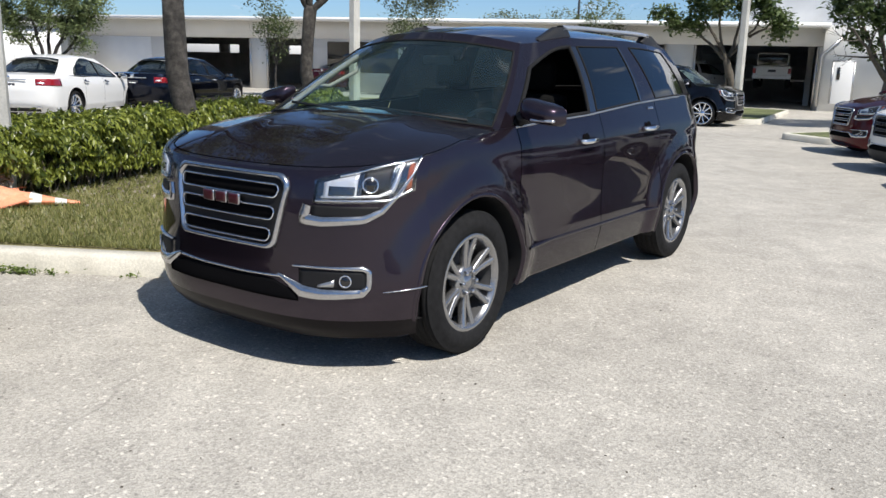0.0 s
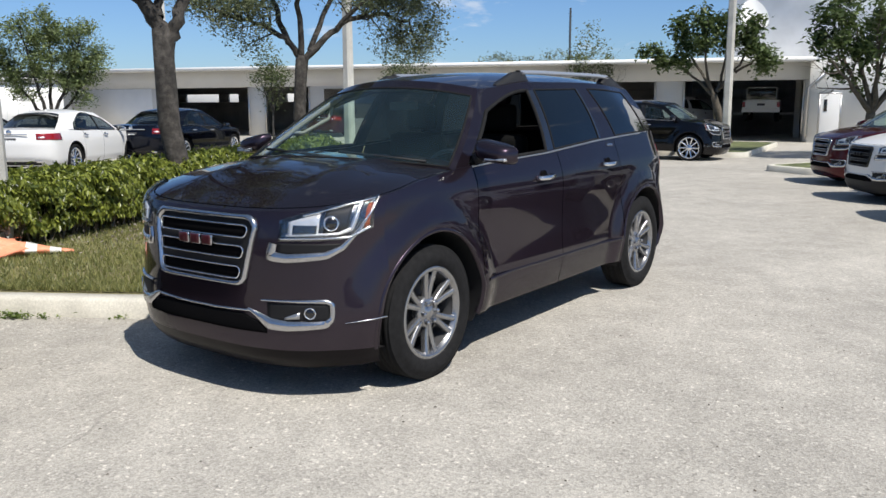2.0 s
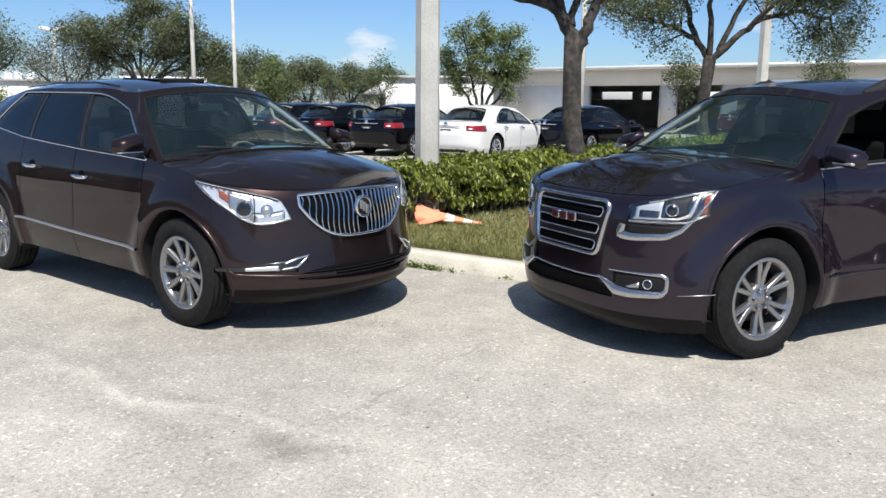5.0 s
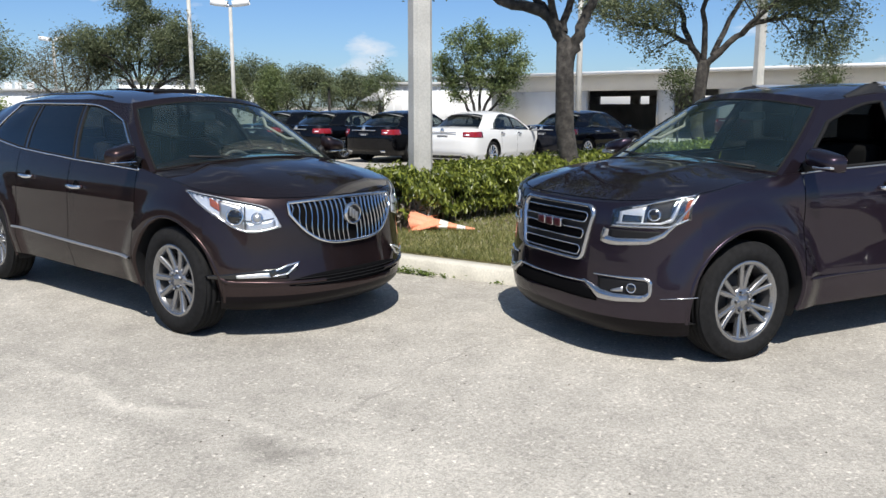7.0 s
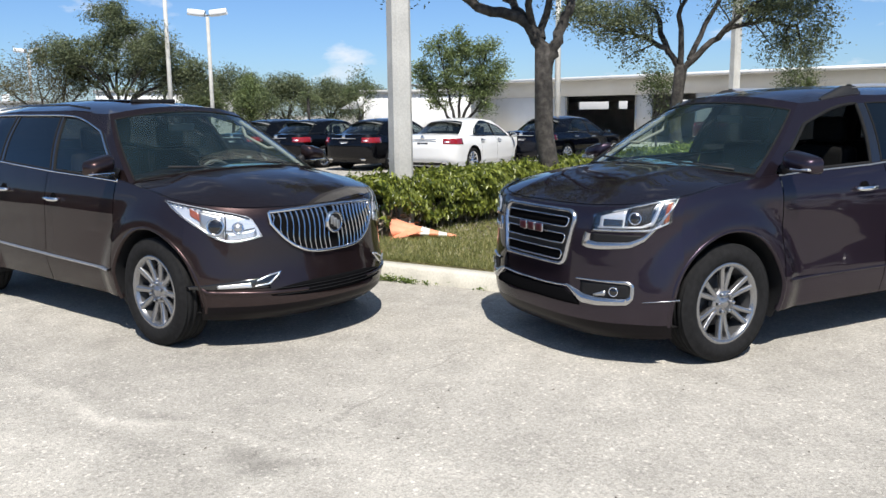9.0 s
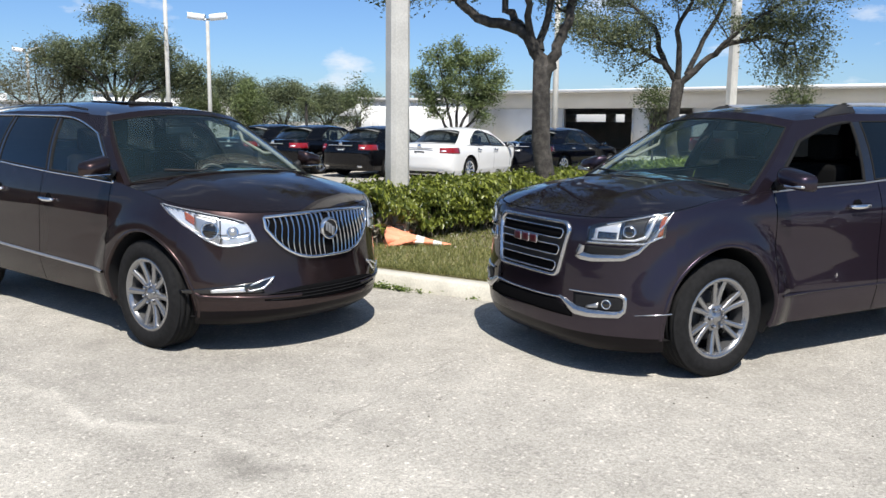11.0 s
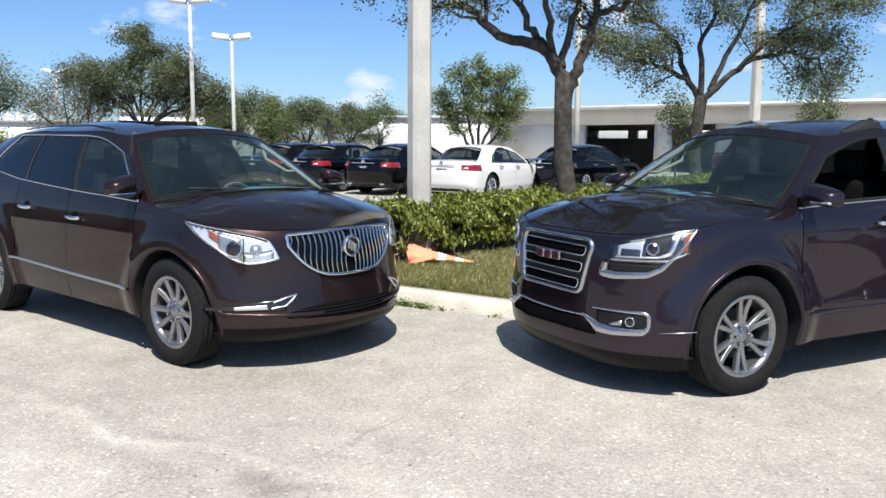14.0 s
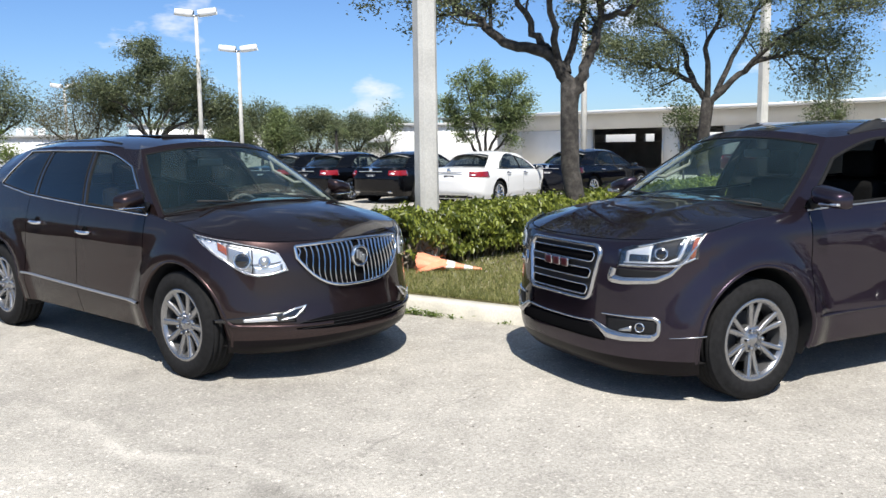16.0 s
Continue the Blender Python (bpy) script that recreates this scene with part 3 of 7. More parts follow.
    for which, (cb, ct), col in (("windshield", front, line[0]), ("rear_window", rear, line[-1])):
        nu = 20
        us = [-1, -0.955] + list(np.linspace(-0.955, 0.955, nu + 1))[1:-1] + [0.955, 1]
        pts = []
        for v in vs:
            e = side_pt(*col, v, 1)
            c = Vector(cb).lerp(Vector(ct), v)
            c.z += 0.02 * math.sin(math.pi * v)
            pts.append([Vector((u * e.x, c.y + (e.y - c.y) * abs(u) ** 2.2, c.z + (e.z - c.z) * abs(u) ** 2.2)) for u in us])
        n = len(us)
        body_f, glass_f = [], []
        for j in range(len(vs) - 1):
            for i in range(n - 1):
                a = j * n + i
                f = (a + n, a + n + 1, a + 1, a) if which == "rear_window" else (a, a + 1, a + n + 1, a + n)
                (glass_f if 0 < i < n - 2 and 0 < j < len(vs) - 2 else body_f).append(f)
        flat = [p for r in pts for p in r]
        mesh(which + "_frame", flat, body_f, paint, car)
        ob = mesh(which, flat, glass_f, glass["front"] if which == "windshield" else glass["rear"], car)
        ob.visible_shadow = False
        jn = len(vs) - 2
        loop = [pts[1][i] for i in range(1, n - 1)] + [pts[j][n - 2] for j in range(2, jn)] + [pts[jn][i] for i in range(n - 2, 0, -1)] + [pts[j][1] for j in range(jn - 1, 1, -1)]
        Soup().tube(loop + [loop[0]], 0.008, 6, cap=False).put("glass_seal", RUBBER, car)
        ends.append(pts[-1])
    left = [side_pt(*c, 1.0, 1) for c in line]
    right = [Vector((-p.x, p.y, p.z)) for p in left]
    loop = right[::-1] + ends[0][1:-1] + left + ends[1][::-1][1:-1]
    c = Vector(roof_c)
    rows = [[Vector((p.x * r, c.y + (p.y - c.y) * r, c.z + (p.z - c.z) * r ** roof_power)) for p in loop] for r in np.linspace(0, 1, 9)]
    Soup().grid(rows, close=True, flip=False).put("roof", paint, car)
    return side_pt


def seat(car, x, y, z=0.62, mat=SEAT):
    s = Soup()
    s.box((x - 0.26, y - 0.25, z), (x + 0.26, y + 0.27, z + 0.16), bevel=0.05)
    s.box((x - 0.25, y + 0.16, z + 0.06), (x + 0.25, y + 0.32, z + 0.68), pose(0, 0, 0), bevel=0.06)
    s.box((x - 0.13, y + 0.24, z + 0.70), (x + 0.13, y + 0.34, z + 0.90), bevel=0.04)
    return s.put("seat", mat, car)


def cabin(car, y_dash, z_belt, y_seat, floor=0.34, wide=0.66, back=None, light=CABIN_LIGHT, rise=1.0, post=None):
    d = Soup().box((-wide, y_dash - 0.25, z_belt - 0.35), (wide, y_dash + 0.28, z_belt - 0.02), bevel=0.08)
    d.box((-wide + 0.08, y_dash + 0.02, z_belt - 0.06), (-0.1 + wide, y_dash + 0.22, z_belt + 0.02), bevel=0.04)
    d.put("dashboard", DASH, car)
    t = np.linspace(0, 2 * math.pi, 25)
    sw = Soup().tube([pose(0.36, y_dash + 0.42, z_belt - 0.08, 65, 0, 0) @ Vector((0.18 * math.cos(a), 0.18 * math.sin(a), 0)) for a in t], 0.014, 8, cap=False)
    sw.box((-0.05, -0.05, -0.02), (0.05, 0.05, 0.01), pose(0.36, y_dash + 0.42, z_belt - 0.08, 65, 0, 0), bevel=0.01)
    sw.put("steering_wheel", CABIN, car)
    for x in (0.37, -0.37):
        seat(car, x, y_seat, z_belt - (0.50 if rise == 1 else 0.62))
    r = Soup().box((-0.62, y_seat + 0.85, z_belt - 0.45), (0.62, y_seat + 1.35, z_belt - 0.28), bevel=0.05)
    r.box((-0.62, y_seat + 1.22, z_belt - 0.40), (0.62, y_seat + 1.42, z_belt + 0.18), bevel=0.06)
    r.put("rear_bench", SEAT, car)
    Soup().box((-wide - 0.05, y_dash - 0.2, floor), (wide + 0.05, (back or y_seat + 1.9), floor + 0.03)).put("cabin_floor", CABIN, car)
    zr = z_belt + 0.52 * rise
    h_ = Soup().grid([[Vector((x, y, zr + 0.05 - 0.08 * (x / 0.6) ** 2)) for x in np.linspace(-0.56, 0.56, 9)] for y in np.linspace(y_dash + 0.62, y_seat + 1.7, 8)])
    h_.put("headliner", light, car, "pale cabin headliner")
    for sx in (-1, 1) if post else ():
        line = [post(v, sx) + Vector((-0.045 * sx, 0.035, -0.01)) for v in np.linspace(0.02, 0.93, 8)]
        Soup().tube(line, 0.020, 8).put("inner_pillar", light, car)
        Soup().tube([line[3] + Vector((-0.01 * sx, 0.02, 0)), line[3] + Vector((-0.05 * sx, 0.08, -0.005)), line[5] + Vector((-0.05 * sx, 0.09, -0.03)), line[6] + Vector((-0.01 * sx, 0.03, -0.01))], 0.014, 8).put("grab_handle", light, car)
    m = Soup().box((-0.12, y_dash + 0.42, z_belt + 0.36 * rise), (0.12, y_dash + 0.45, z_belt + 0.42 * rise), bevel=0.02)
    m.put("rear_view_mirror", CABIN, car)
    return d


def mirror(car, base, tip, side, paint, size=(0.27, 0.16, 0.13), signal=True):
    """A door mirror on its stalk, with a lamp strip and glass."""
    b, t = Vector(base), Vector(tip)
    b.x, t.x = side * b.x, side * t.x
    Soup().tube([b, b.lerp(t, 0.5) + Vector((0, 0.01, -0.005)), t], [0.04, 0.03, 0.028], 8).put("mirror_arm", BLACK, car)
    s = Soup()
    rows = []
    w, d, h = size
    for j in range(9):
        a = -math.pi / 2 + math.pi * j / 8
        rows.append([])
        for i in range(17):
            u = -1 + 2 * i / 16
            r = (1 - abs(u) ** 3.5) ** (1 / 2.5)
            y = -d * 0.75 * max(math.cos(a), 0) ** 0.8 * r
            z = h / 2 * math.copysign(abs(math.sin(a)) ** 0.75, math.sin(a)) * (0.55 + 0.45 * r) * (1 - 0.12 * u)
            rows[-1].append(t + Vector((side * (w / 2 * u + w * 0.25), y, z + 0.02 * (-u))))
    s.grid(rows, flip=side > 0)
    cap = s.put("mirror_cap", paint, car)
    Soup().box((t.x + side * w * 0.25 - w * 0.40, t.y - 0.006, t.z - h * 0.30), (t.x + side * w * 0.25 + w * 0.40, t.y + 0.004, t.z + h * 0.30), bevel=0.004).put("mirror_glass", CHROME, car)
    if signal:
        Soup().box((t.x + side * w * 0.12, t.y - d * 0.70, t.z - h * 0.36), (t.x + side * w * 0.66, t.y - d * 0.30, t.z - h * 0.22), bevel=0.012).put("mirror_signal", WHITE_LENS, car, "clear turn-signal strip")
    return cap


def door_handle(car, shp, y, z, side, mat=CHROME):
    q = side * shp.q_of_y(y)
    p = shp.on(q, z, 0.0)
    n = (shp.on(q, z, 0.01 * side * side) - p).normalized()
    n = Vector((side, 0, 0))
    s = Soup().tube([p + Vector((0, -0.10, 0)), p + n * 0.035 + Vector((0, -0.075, 0)), p + n * 0.04, p + n * 0.035 + Vector((0, 0.075, 0.004)), p + Vector((0, 0.10, 0.006))], [0.016, 0.017, 0.018, 0.017, 0.016], 8)
    s.put("door_handle", mat, car, "chrome handle")
    # flat near-black disc paints the shade of the hollow behind the handle
    Soup().lathe([(0.0, 0.0), (0.0, 0.045), (-0.004, 0.05)], 16, m=pose(p.x + 0.003 * side, p.y, p.z) @ (Matrix.Identity(4) if side > 0 else pose(0, 0, 0, 0, 0, 180))).put("handle_cup", VOID, car)


def crossover(m, paint, label, hero=True, group="", category="car", lower=None, bright=True, rims=("six_split", 0.262, ALLOY)):
    """A large boxy crossover with a wide three-slot grille, split lamps and roof rails."""
    car = tagged(empty("suv", m), label, category, group)
    top = lambda y: tab(y, (-0.86, 1.02), (-0.70, 1.045), (-0.45, 1.095), (-0.1, 1.15), (0.3, 1.195), (0.7, 1.213), (1.4, 1.235), (2.25, 1.29), (3.0, 1.32), (3.8, 1.33))
    bottom = lambda y: tab(y, (-0.86, 0.185), (-0.5, 0.20), (0.3, 0.29), (2.6, 0.295), (3.6, 0.33))
    shp = Shape(yf=((0.18, -0.79), (0.24, -0.855), (0.32, -0.885), (0.42, -0.890), (0.50, -0.877), (0.62, -0.875), (0.88, -0.848), (0.99, -0.825), (1.04, -0.795), (1.10, -0.70), (1.3, -0.60)),
                yr=((0.24, 3.80), (0.4, 3.98), (0.7, 4.02), (1.0, 3.98), (1.35, 3.86)),
                width=((0.22, 0.895), (0.30, 0.933), (0.38, 0.952), (0.46, 0.968), (0.50, 0.971), (0.56, 0.964), (0.66, 0.957), (0.78, 0.956), (0.88, 0.958), (0.96, 0.961), (1.03, 0.959), (1.10, 0.950), (1.17, 0.926), (1.24, 0.900), (1.36, 0.865)),
                yc=-0.12, yrc=3.25, top=top, bottom=bottom, n=2.9, m=2.8, rear_n=2.4,
                swell=lambda y, z: flares(y, z, 0.042))
    arches = ((0.0, 0.40, 0.462), (3.02, 0.40, 0.462))
    made, edge = shell(car, shp, arches, (0.47, 1.56, 2.56), paint, lower or (LOWER if hero else paint), seg=0.03 if hero else 0.06, rows_up=18 if hero else 10, fascia_y=-0.40, zone=0.30 if hero else 0.42)
    top_edge = [p for q, p in edge if p.y <= 0.50]
    bonnet("hood", car, top_edge, (0, 0.50, 1.250), paint, power=2.7, cut=0.975, bulge=lambda x, y: 0.012 * math.exp(-((abs(x) - 0.42) / 0.09) ** 2) * smooth_tab(y, (-0.8, 0), (-0.2, 1)))
    # fender flares
    for cy, cz, r in arches:
        for side in (1, -1):
            rows = []
            ring = np.linspace(-0.24, math.pi + 0.24, 34)
            for rr, off in ((0.0, -0.03), (0.002, 0.004), (0.010, 0.006), (0.020, 0.003), (0.026, -0.008)):
                rows.append([shp.on(side * shp.q_of_y(cy + (r + rr) * math.cos(a)), max(cz + (r + rr) * math.sin(a), 0.24), off) for a in ring])
            Soup().grid(rows, flip=side < 0).put("wheel_arch_flare", paint, car)
    gh_cols = (("p", 0.27, 0.97, 3), ("k", 0.40, 1.08, 1), ("w1", 0.43, 1.11, 20), ("k", 1.41, 1.52, 2), ("w2", 1.54, 1.62, 10), ("k", 2.30, 2.26, 1), ("p", 2.34, 2.30, 3), ("w3", 2.62, 2.46, 8), ("p", 3.36, 3.19, 3), ("p", 3.48, 3.32, 2), ("e", 3.56, 3.40, 1))
    belt = lambda y: top(y) - 0.012
    roof_z = lambda y: smooth_tab(y, (0.95, 1.672), (1.65, 1.728), (2.5, 1.735), (3.4, 1.70))
    wb = lambda y: shp.at(shp.q_of_y(min(y, 3.25)), top(min(y, 3.25)) - 0.012).x - 0.004 - 0.16 * max(y - 3.1, 0)
    wt = lambda y: smooth_tab(y, (0.95, 0.615), (1.7, 0.640), (2.8, 0.640), (3.4, 0.60))
    side_pt = greenhouse(car, gh_cols, (0.045, 0.885), belt, roof_z, wb, wt, ((0, 0.10, 1.215), (0, 0.84, 1.735)), ((0, 3.82, 1.33), (0, 3.62, 1.74)), (0, 2.1, 1.815), paint,
               {"front": GLASS, "rear": PRIVACY, "w1": GLASS_SIDE, "w2": PRIVACY, "w3": PRIVACY}, GLOSS_BLACK, open_front=hero, trim=SATIN)
    # cowl and wipers
    Soup().grid([[Vector((x, 0.06 + 0.20 * (x / 0.85) ** 2, 1.222 - 0.025 * (x / 0.85) ** 2)) for x in np.linspace(-0.84, 0.84, 21)], [Vector((x, 0.30 + 0.20 * (x / 0.85) ** 2, 1.232 - 0.025 * (x / 0.85) ** 2)) for x in np.linspace(-0.84, 0.84, 21)]]).put("cowl", BLACK, car)
    for x0, x1 in ((0.72, 0.05), (0.02, -0.62)):
        Soup().tube([(x0, 0.25, 1.235), ((x0 + x1) / 2, 0.20, 1.26), (x1, 0.22, 1.275)], 0.009, 6).put("wiper", BLACK, car)
    # grille: bright frame, black field, three slots with bright rims
    f_top, f_bot = 1.008, 0.622
    def gx(z, inset=0.0):
        t = (z - f_bot) / (f_top - f_bot)
        return (0.378 + 0.05 * min(max(t * 1.3, 0), 1)) - inset
    qz = lambda x, z: shp.q_of_x(x, z)
    def front_panel(name, half, z0, z1, off, deep, mat, label="", n=24, nz=6):
        rows = []
        for j in range(-1, nz + 2):
            v = min(max(j, 0), nz) / nz
            z = z0 + (z1 - z0) * v
            hw = half(z) if callable(half) else half
            rows.append([shp.on(qz(hw * u, z), z, off - (deep if j in (-1, nz + 1) or i in (0, n) else 0)) for i, u in enumerate([-1] + list(np.linspace(-1, 1, n - 1)) + [1])])
        return Soup().grid(rows).put(name, mat, car, label)
    front_panel("grille_panel", lambda z: gx(z, 0.02), f_bot + 0.02, f_top - 0.02, 0.004, 0.03, MESH_BLACK)
    def ring(name, pts, r, mat, label=""):
        loop = [shp.on(qz(x, z), z, 0.016) for x, z in pts]
        return Soup().tube(loop + [loop[0], loop[1]], r, 8, cap=False).put(name, mat, car, label)
    def rounded(hw0, hw1, z0, z1, rad, n=5):
        pts = []
        for sx, sz, a0 in ((1, 1, 0), (-1, 1, 90), (-1, -1, 180), (1, -1, 270)):
            hw = hw1 if sz > 0 else hw0
            cx, cz = sx * (hw - rad), (z1 - rad) if sz > 0 else (z0 + rad)
            for k in range(n + 1):
                a = math.radians(a0 + 90 * k / n)
                pts.append((cx + rad * math.cos(a), cz + rad * math.sin(a)))
        out = []
        for (x0, y0), (x1, y1) in zip(pts, pts[1:] + pts[:1]):
            m_ = max(1, int(math.hypot(x1 - x0, y1 - y0) / 0.06))
            out += [(x0 + (x1 - x0) * k / m_, y0 + (y1 - y0) * k / m_) for k in range(m_)]
        return out
    frame_pts = rounded(gx(f_bot) - 0.012, gx(f_top) - 0.012, f_bot + 0.012, f_top - 0.012, 0.06)
    surround = Soup()
    cxz = ((f_bot + f_top) / 2)
    rows = []
    for k, (grow, off) in enumerate(((1.02, -0.005), (1.015, 0.018), (0.985, 0.026), (0.955, 0.018), (0.945, -0.005))):
        rows.append([shp.on(qz(x * grow, cxz + (z - cxz) * (grow if grow > 1 else 1 - (1 - grow) * 2.0)), cxz + (z - cxz) * (grow if grow > 1 else 1 - (1 - grow) * 2.0), off) for x, z in frame_pts])
    surround.grid(rows, close=True).put("grille_frame", BRUSHED if hero or bright else GLOSS_BLACK, car, "brushed bright grille surround" if bright else "")
    for k in range(3):
        zc = f_top - 0.092 - k * 0.108
        hw = gx(zc) - 0.06
        # the slot's depth is a flat panel in shade colour
        front_panel("grille_slot", hw - 0.012, zc - 0.024, zc + 0.024, 0.0075, 0.004, VOID, nz=2)
        ring("slot_rim", rounded(hw - 0.004, hw, zc - 0.032, zc + 0.032, 0.03), 0.0048, CHROME if bright else GLOSS_BLACK)
    # maker's badge as three plain red shapes with bright rims
    for k, cx in enumerate((-0.096, 0.0, 0.096)):
        z0, z1 = f_top - 0.185, f_top - 0.112
        pts = [(-0.05, z0), (0.05, z0), (0.05, z1), (-0.05, z1)]
        s = Soup().box((cx - 0.040, 0, z0 + 0.006), (cx + 0.040, 0.03, z1 - 0.006), pose(0, shp.at(0, 0.85).y - 0.045, 0), bevel=0.012)
        s.put("badge_rim", DARK_CHROME if bright else MESH_BLACK, car)
        Soup().box((cx - 0.036, 0, z0 + 0.010), (cx + 0.036, 0.03, z1 - 0.010), pose(0, shp.at(0, 0.85).y - 0.049, 0), bevel=0.008).put("badge_face", BADGE_RED if bright else MESH_BLACK, car)
    for side in (1, -1):
        Q = lambda x, z: side * shp.q_of_x(x, z)
        qa, qb = Q(0.56, 0.9), side * shp.q_of_y(-0.44, 1.05)
        hi = lambda t: 0.982 + 0.12 * t ** 0.8
        lo = lambda t: 0.878 + 0.012 * t + 0.195 * max(t - 0.72, 0) ** 1.2 / 0.28 ** 0.2
        lamp = patch("headlamp", shp, qa, qb, lo, hi, GREY_LENS, car, off=0.002, deep=0.03, nq=22, nz=6, label="clear split headlamp")
        # bright bowls, projector rings, amber corner, cover
        span = lambda a, b: (qa + (qb - qa) * a, qa + (qb - qa) * b)
        sub = lambda a, b, f: (lambda t: f(a + (b - a) * t))
        a, b = 0.08, 0.40
        patch("low_beam_reflector", shp, *span(a, b), lambda t: sub(a, b, lo)(t) + 0.03, lambda t: sub(a, b, hi)(t) - 0.02, LAMP_BOWL, lamp, off=0.006, deep=0.01, nq=8)
        patch("low_beam_box", shp, *span(a + 0.05, b - 0.02), lambda t: 0.915, lambda t: 0.962, GREY_LENS, lamp, off=0.010, deep=0.01, nq=6)
        a, b = 0.45, 0.74
        patch("high_beam_reflector", shp, *span(a, b), lambda t: sub(a, b, lo)(t) + 0.02, lambda t: sub(a, b, hi)(t) - 0.012, BLACK, lamp, off=0.006, deep=0.01, nq=8)
        cz, cq = 0.972, qa + (qb - qa) * 0.53
        c0 = shp.on(cq, cz, 0.012)
        nn = (shp.on(cq, cz, 0.05) - c0).normalized()
        u = nn.cross(Vector((0, 0, 1))).normalized()
        w = u.cross(nn)
        ringp = [c0 + (u * math.cos(t) + w * math.sin(t)) * 0.036 for t in np.linspace(0, 2 * math.pi, 21)]
        Soup().tube(ringp, 0.0045, 6, cap=False).put("projector_ring", CHROME, lamp)
        Soup().grid([[c0 + nn * (0.012 * (1 - r * r)) + (u * math.cos(t) + w * math.sin(t)) * 0.035 * r for t in np.linspace(0, 2 * math.pi, 20, endpoint=False)] for r in np.linspace(0, 1, 5)], close=True).put("projector_lens", GLOSS_BLACK, lamp)
        guide = [(0.07, lo(0.07) + 0.030), (0.35, lo(0.35) + 0.032), (0.62, lo(0.62) + 0.034), (0.76, lo(0.76) + 0.05), (0.80, (lo(0.8) + hi(0.8)) / 2), (0.83, hi(0.83) - 0.02)]
        strip("light_guide", shp, [(qa + (qb - qa) * t, z) for t, z in guide], [0.012, 0.013, 0.016, 0.026, 0.028, 0.020], WHITE_LENS, lamp, off=0.012)
        a, b = 0.915, 0.97
        patch("corner_marker", shp, *span(a, b), lambda t: sub(a, b, lo)(t) + 0.018, lambda t: sub(a, b, hi)(t) - 0.030, AMBER, lamp, off=0.008, deep=0.01, nq=6)
        strip("lamp_edge", shp, [(qa + (qb - qa) * t, lo(t) + 0.012) for t in (0.02, 0.25, 0.5, 0.7)] + [(qa + (qb - qa) * t, lo(t) + 0.010) for t in (0.75, 0.85, 0.97)], 0.014, CHROME, lamp, off=0.012)
        strip("lamp_brow", shp, [(qa + (qb - qa) * t, hi(t) - 0.010) for t in (0.22, 0.5, 0.72, 0.97)], 0.012, CHROME, lamp, off=0.012)
        cover = patch("lamp_cover", shp, qa, qb, lo, hi, LAMP_GLASS, lamp, off=0.020, deep=0.02, nq=22, nz=6)
        cover.visible_shadow = False
        # bright bracket under the lamp, with a dark inlet
        strip("lamp_bracket", shp, [(Q(0.525, 0.8), 0.868), (Q(0.508, 0.79), 0.798), (Q(0.60, 0.79), 0.790), (qa + (qb - qa) * 0.50, 0.806), (qa + (qb - qa) * 0.68, 0.845), (qa + (qb - qa) * 0.85, 0.93), (qa + (qb - qa) * 1.0, 1.04), (qb + side * 0.008, 1.092)], [0.05, 0.06, 0.055, 0.046, 0.036, 0.022, 0.010, 0.006], BRUSHED, car, off=0.008, label="bright lamp bracket")
        patch("lamp_inlet", shp, Q(0.55, 0.8), qa + (qb - qa) * 0.66, 0.815, 0.868, MESH_BLACK, car, off=0.003, deep=0.01)
        # fog lamp pocket with a bright frame
        qf0, qf1 = Q(0.50, 0.52), Q(0.80, 0.52)
        patch("fog_pocket", shp, qf0, qf1, lambda t: 0.462, lambda t: 0.556, MESH_BLACK, car, off=0.003, deep=0.02)
        strip("fog_frame", shp, [(Q(0.47, 0.57), 0.567), (Q(0.62, 0.57), 0.569), (Q(0.785, 0.57), 0.569), (Q(0.808, 0.55), 0.553), (Q(0.808, 0.47), 0.472), (Q(0.785, 0.445), 0.446), (Q(0.62, 0.44), 0.436), (Q(0.52, 0.44), 0.444), (Q(0.38, 0.5), 0.512)], [0.012, 0.016, 0.028, 0.03, 0.032, 0.046, 0.060, 0.070, 0.016], BRUSHED, car, off=0.010, label="bright fog-lamp frame")
        # bright wedge shaped as the slanting reflection inside the pocket
        patch("fog_bezel", shp, Q(0.60, 0.51), Q(0.675, 0.50), lambda t: 0.470 + 0.006 * t, lambda t: 0.482 + 0.03 * t, SATIN, car, off=0.006, deep=0.01, nq=4, nz=2)
        cz, cq = 0.508, Q(0.722, 0.51)
        c0 = shp.on(cq, cz, 0.012)
        nn = (shp.on(cq, cz, 0.05) - c0).normalized()
        u = nn.cross(Vector((0, 0, 1))).normalized()
        w = u.cross(nn)
        fog = Soup().tube([c0 + (u * math.cos(t) + w * math.sin(t)) * 0.028 for t in np.linspace(0, 2 * math.pi, 19)], 0.0045, 6, cap=False).put("fog_lamp", CHROME, car)
        Soup().grid([[c0 + nn * (0.006 * (1 - r * r)) + (u * math.cos(t) + w * math.sin(t)) * 0.027 * r for t in np.linspace(0, 2 * math.pi, 18, endpoint=False)] for r in np.linspace(0, 1, 4)], close=True).put("fog_lens", GLOSS_BLACK, fog)
        strip("side_lip", shp, [(side * shp.q_of_y(-0.62, 0.5), 0.452), (side * shp.q_of_y(-0.54, 0.5), 0.462), (side * shp.q_of_y(-0.435, 0.5), 0.468)], [0.005, 0.010, 0.010], BRUSHED, car, off=0.006)
        for y, z in ((1.29, 1.075), (2.33, 1.105)):
            door_handle(car, shp, y, z, side)
        mirror(car, (0.90, 0.50, 1.235), (0.985, 0.54, 1.285), side, paint)
        # rail on the roof with black feet
        rx = 0.575
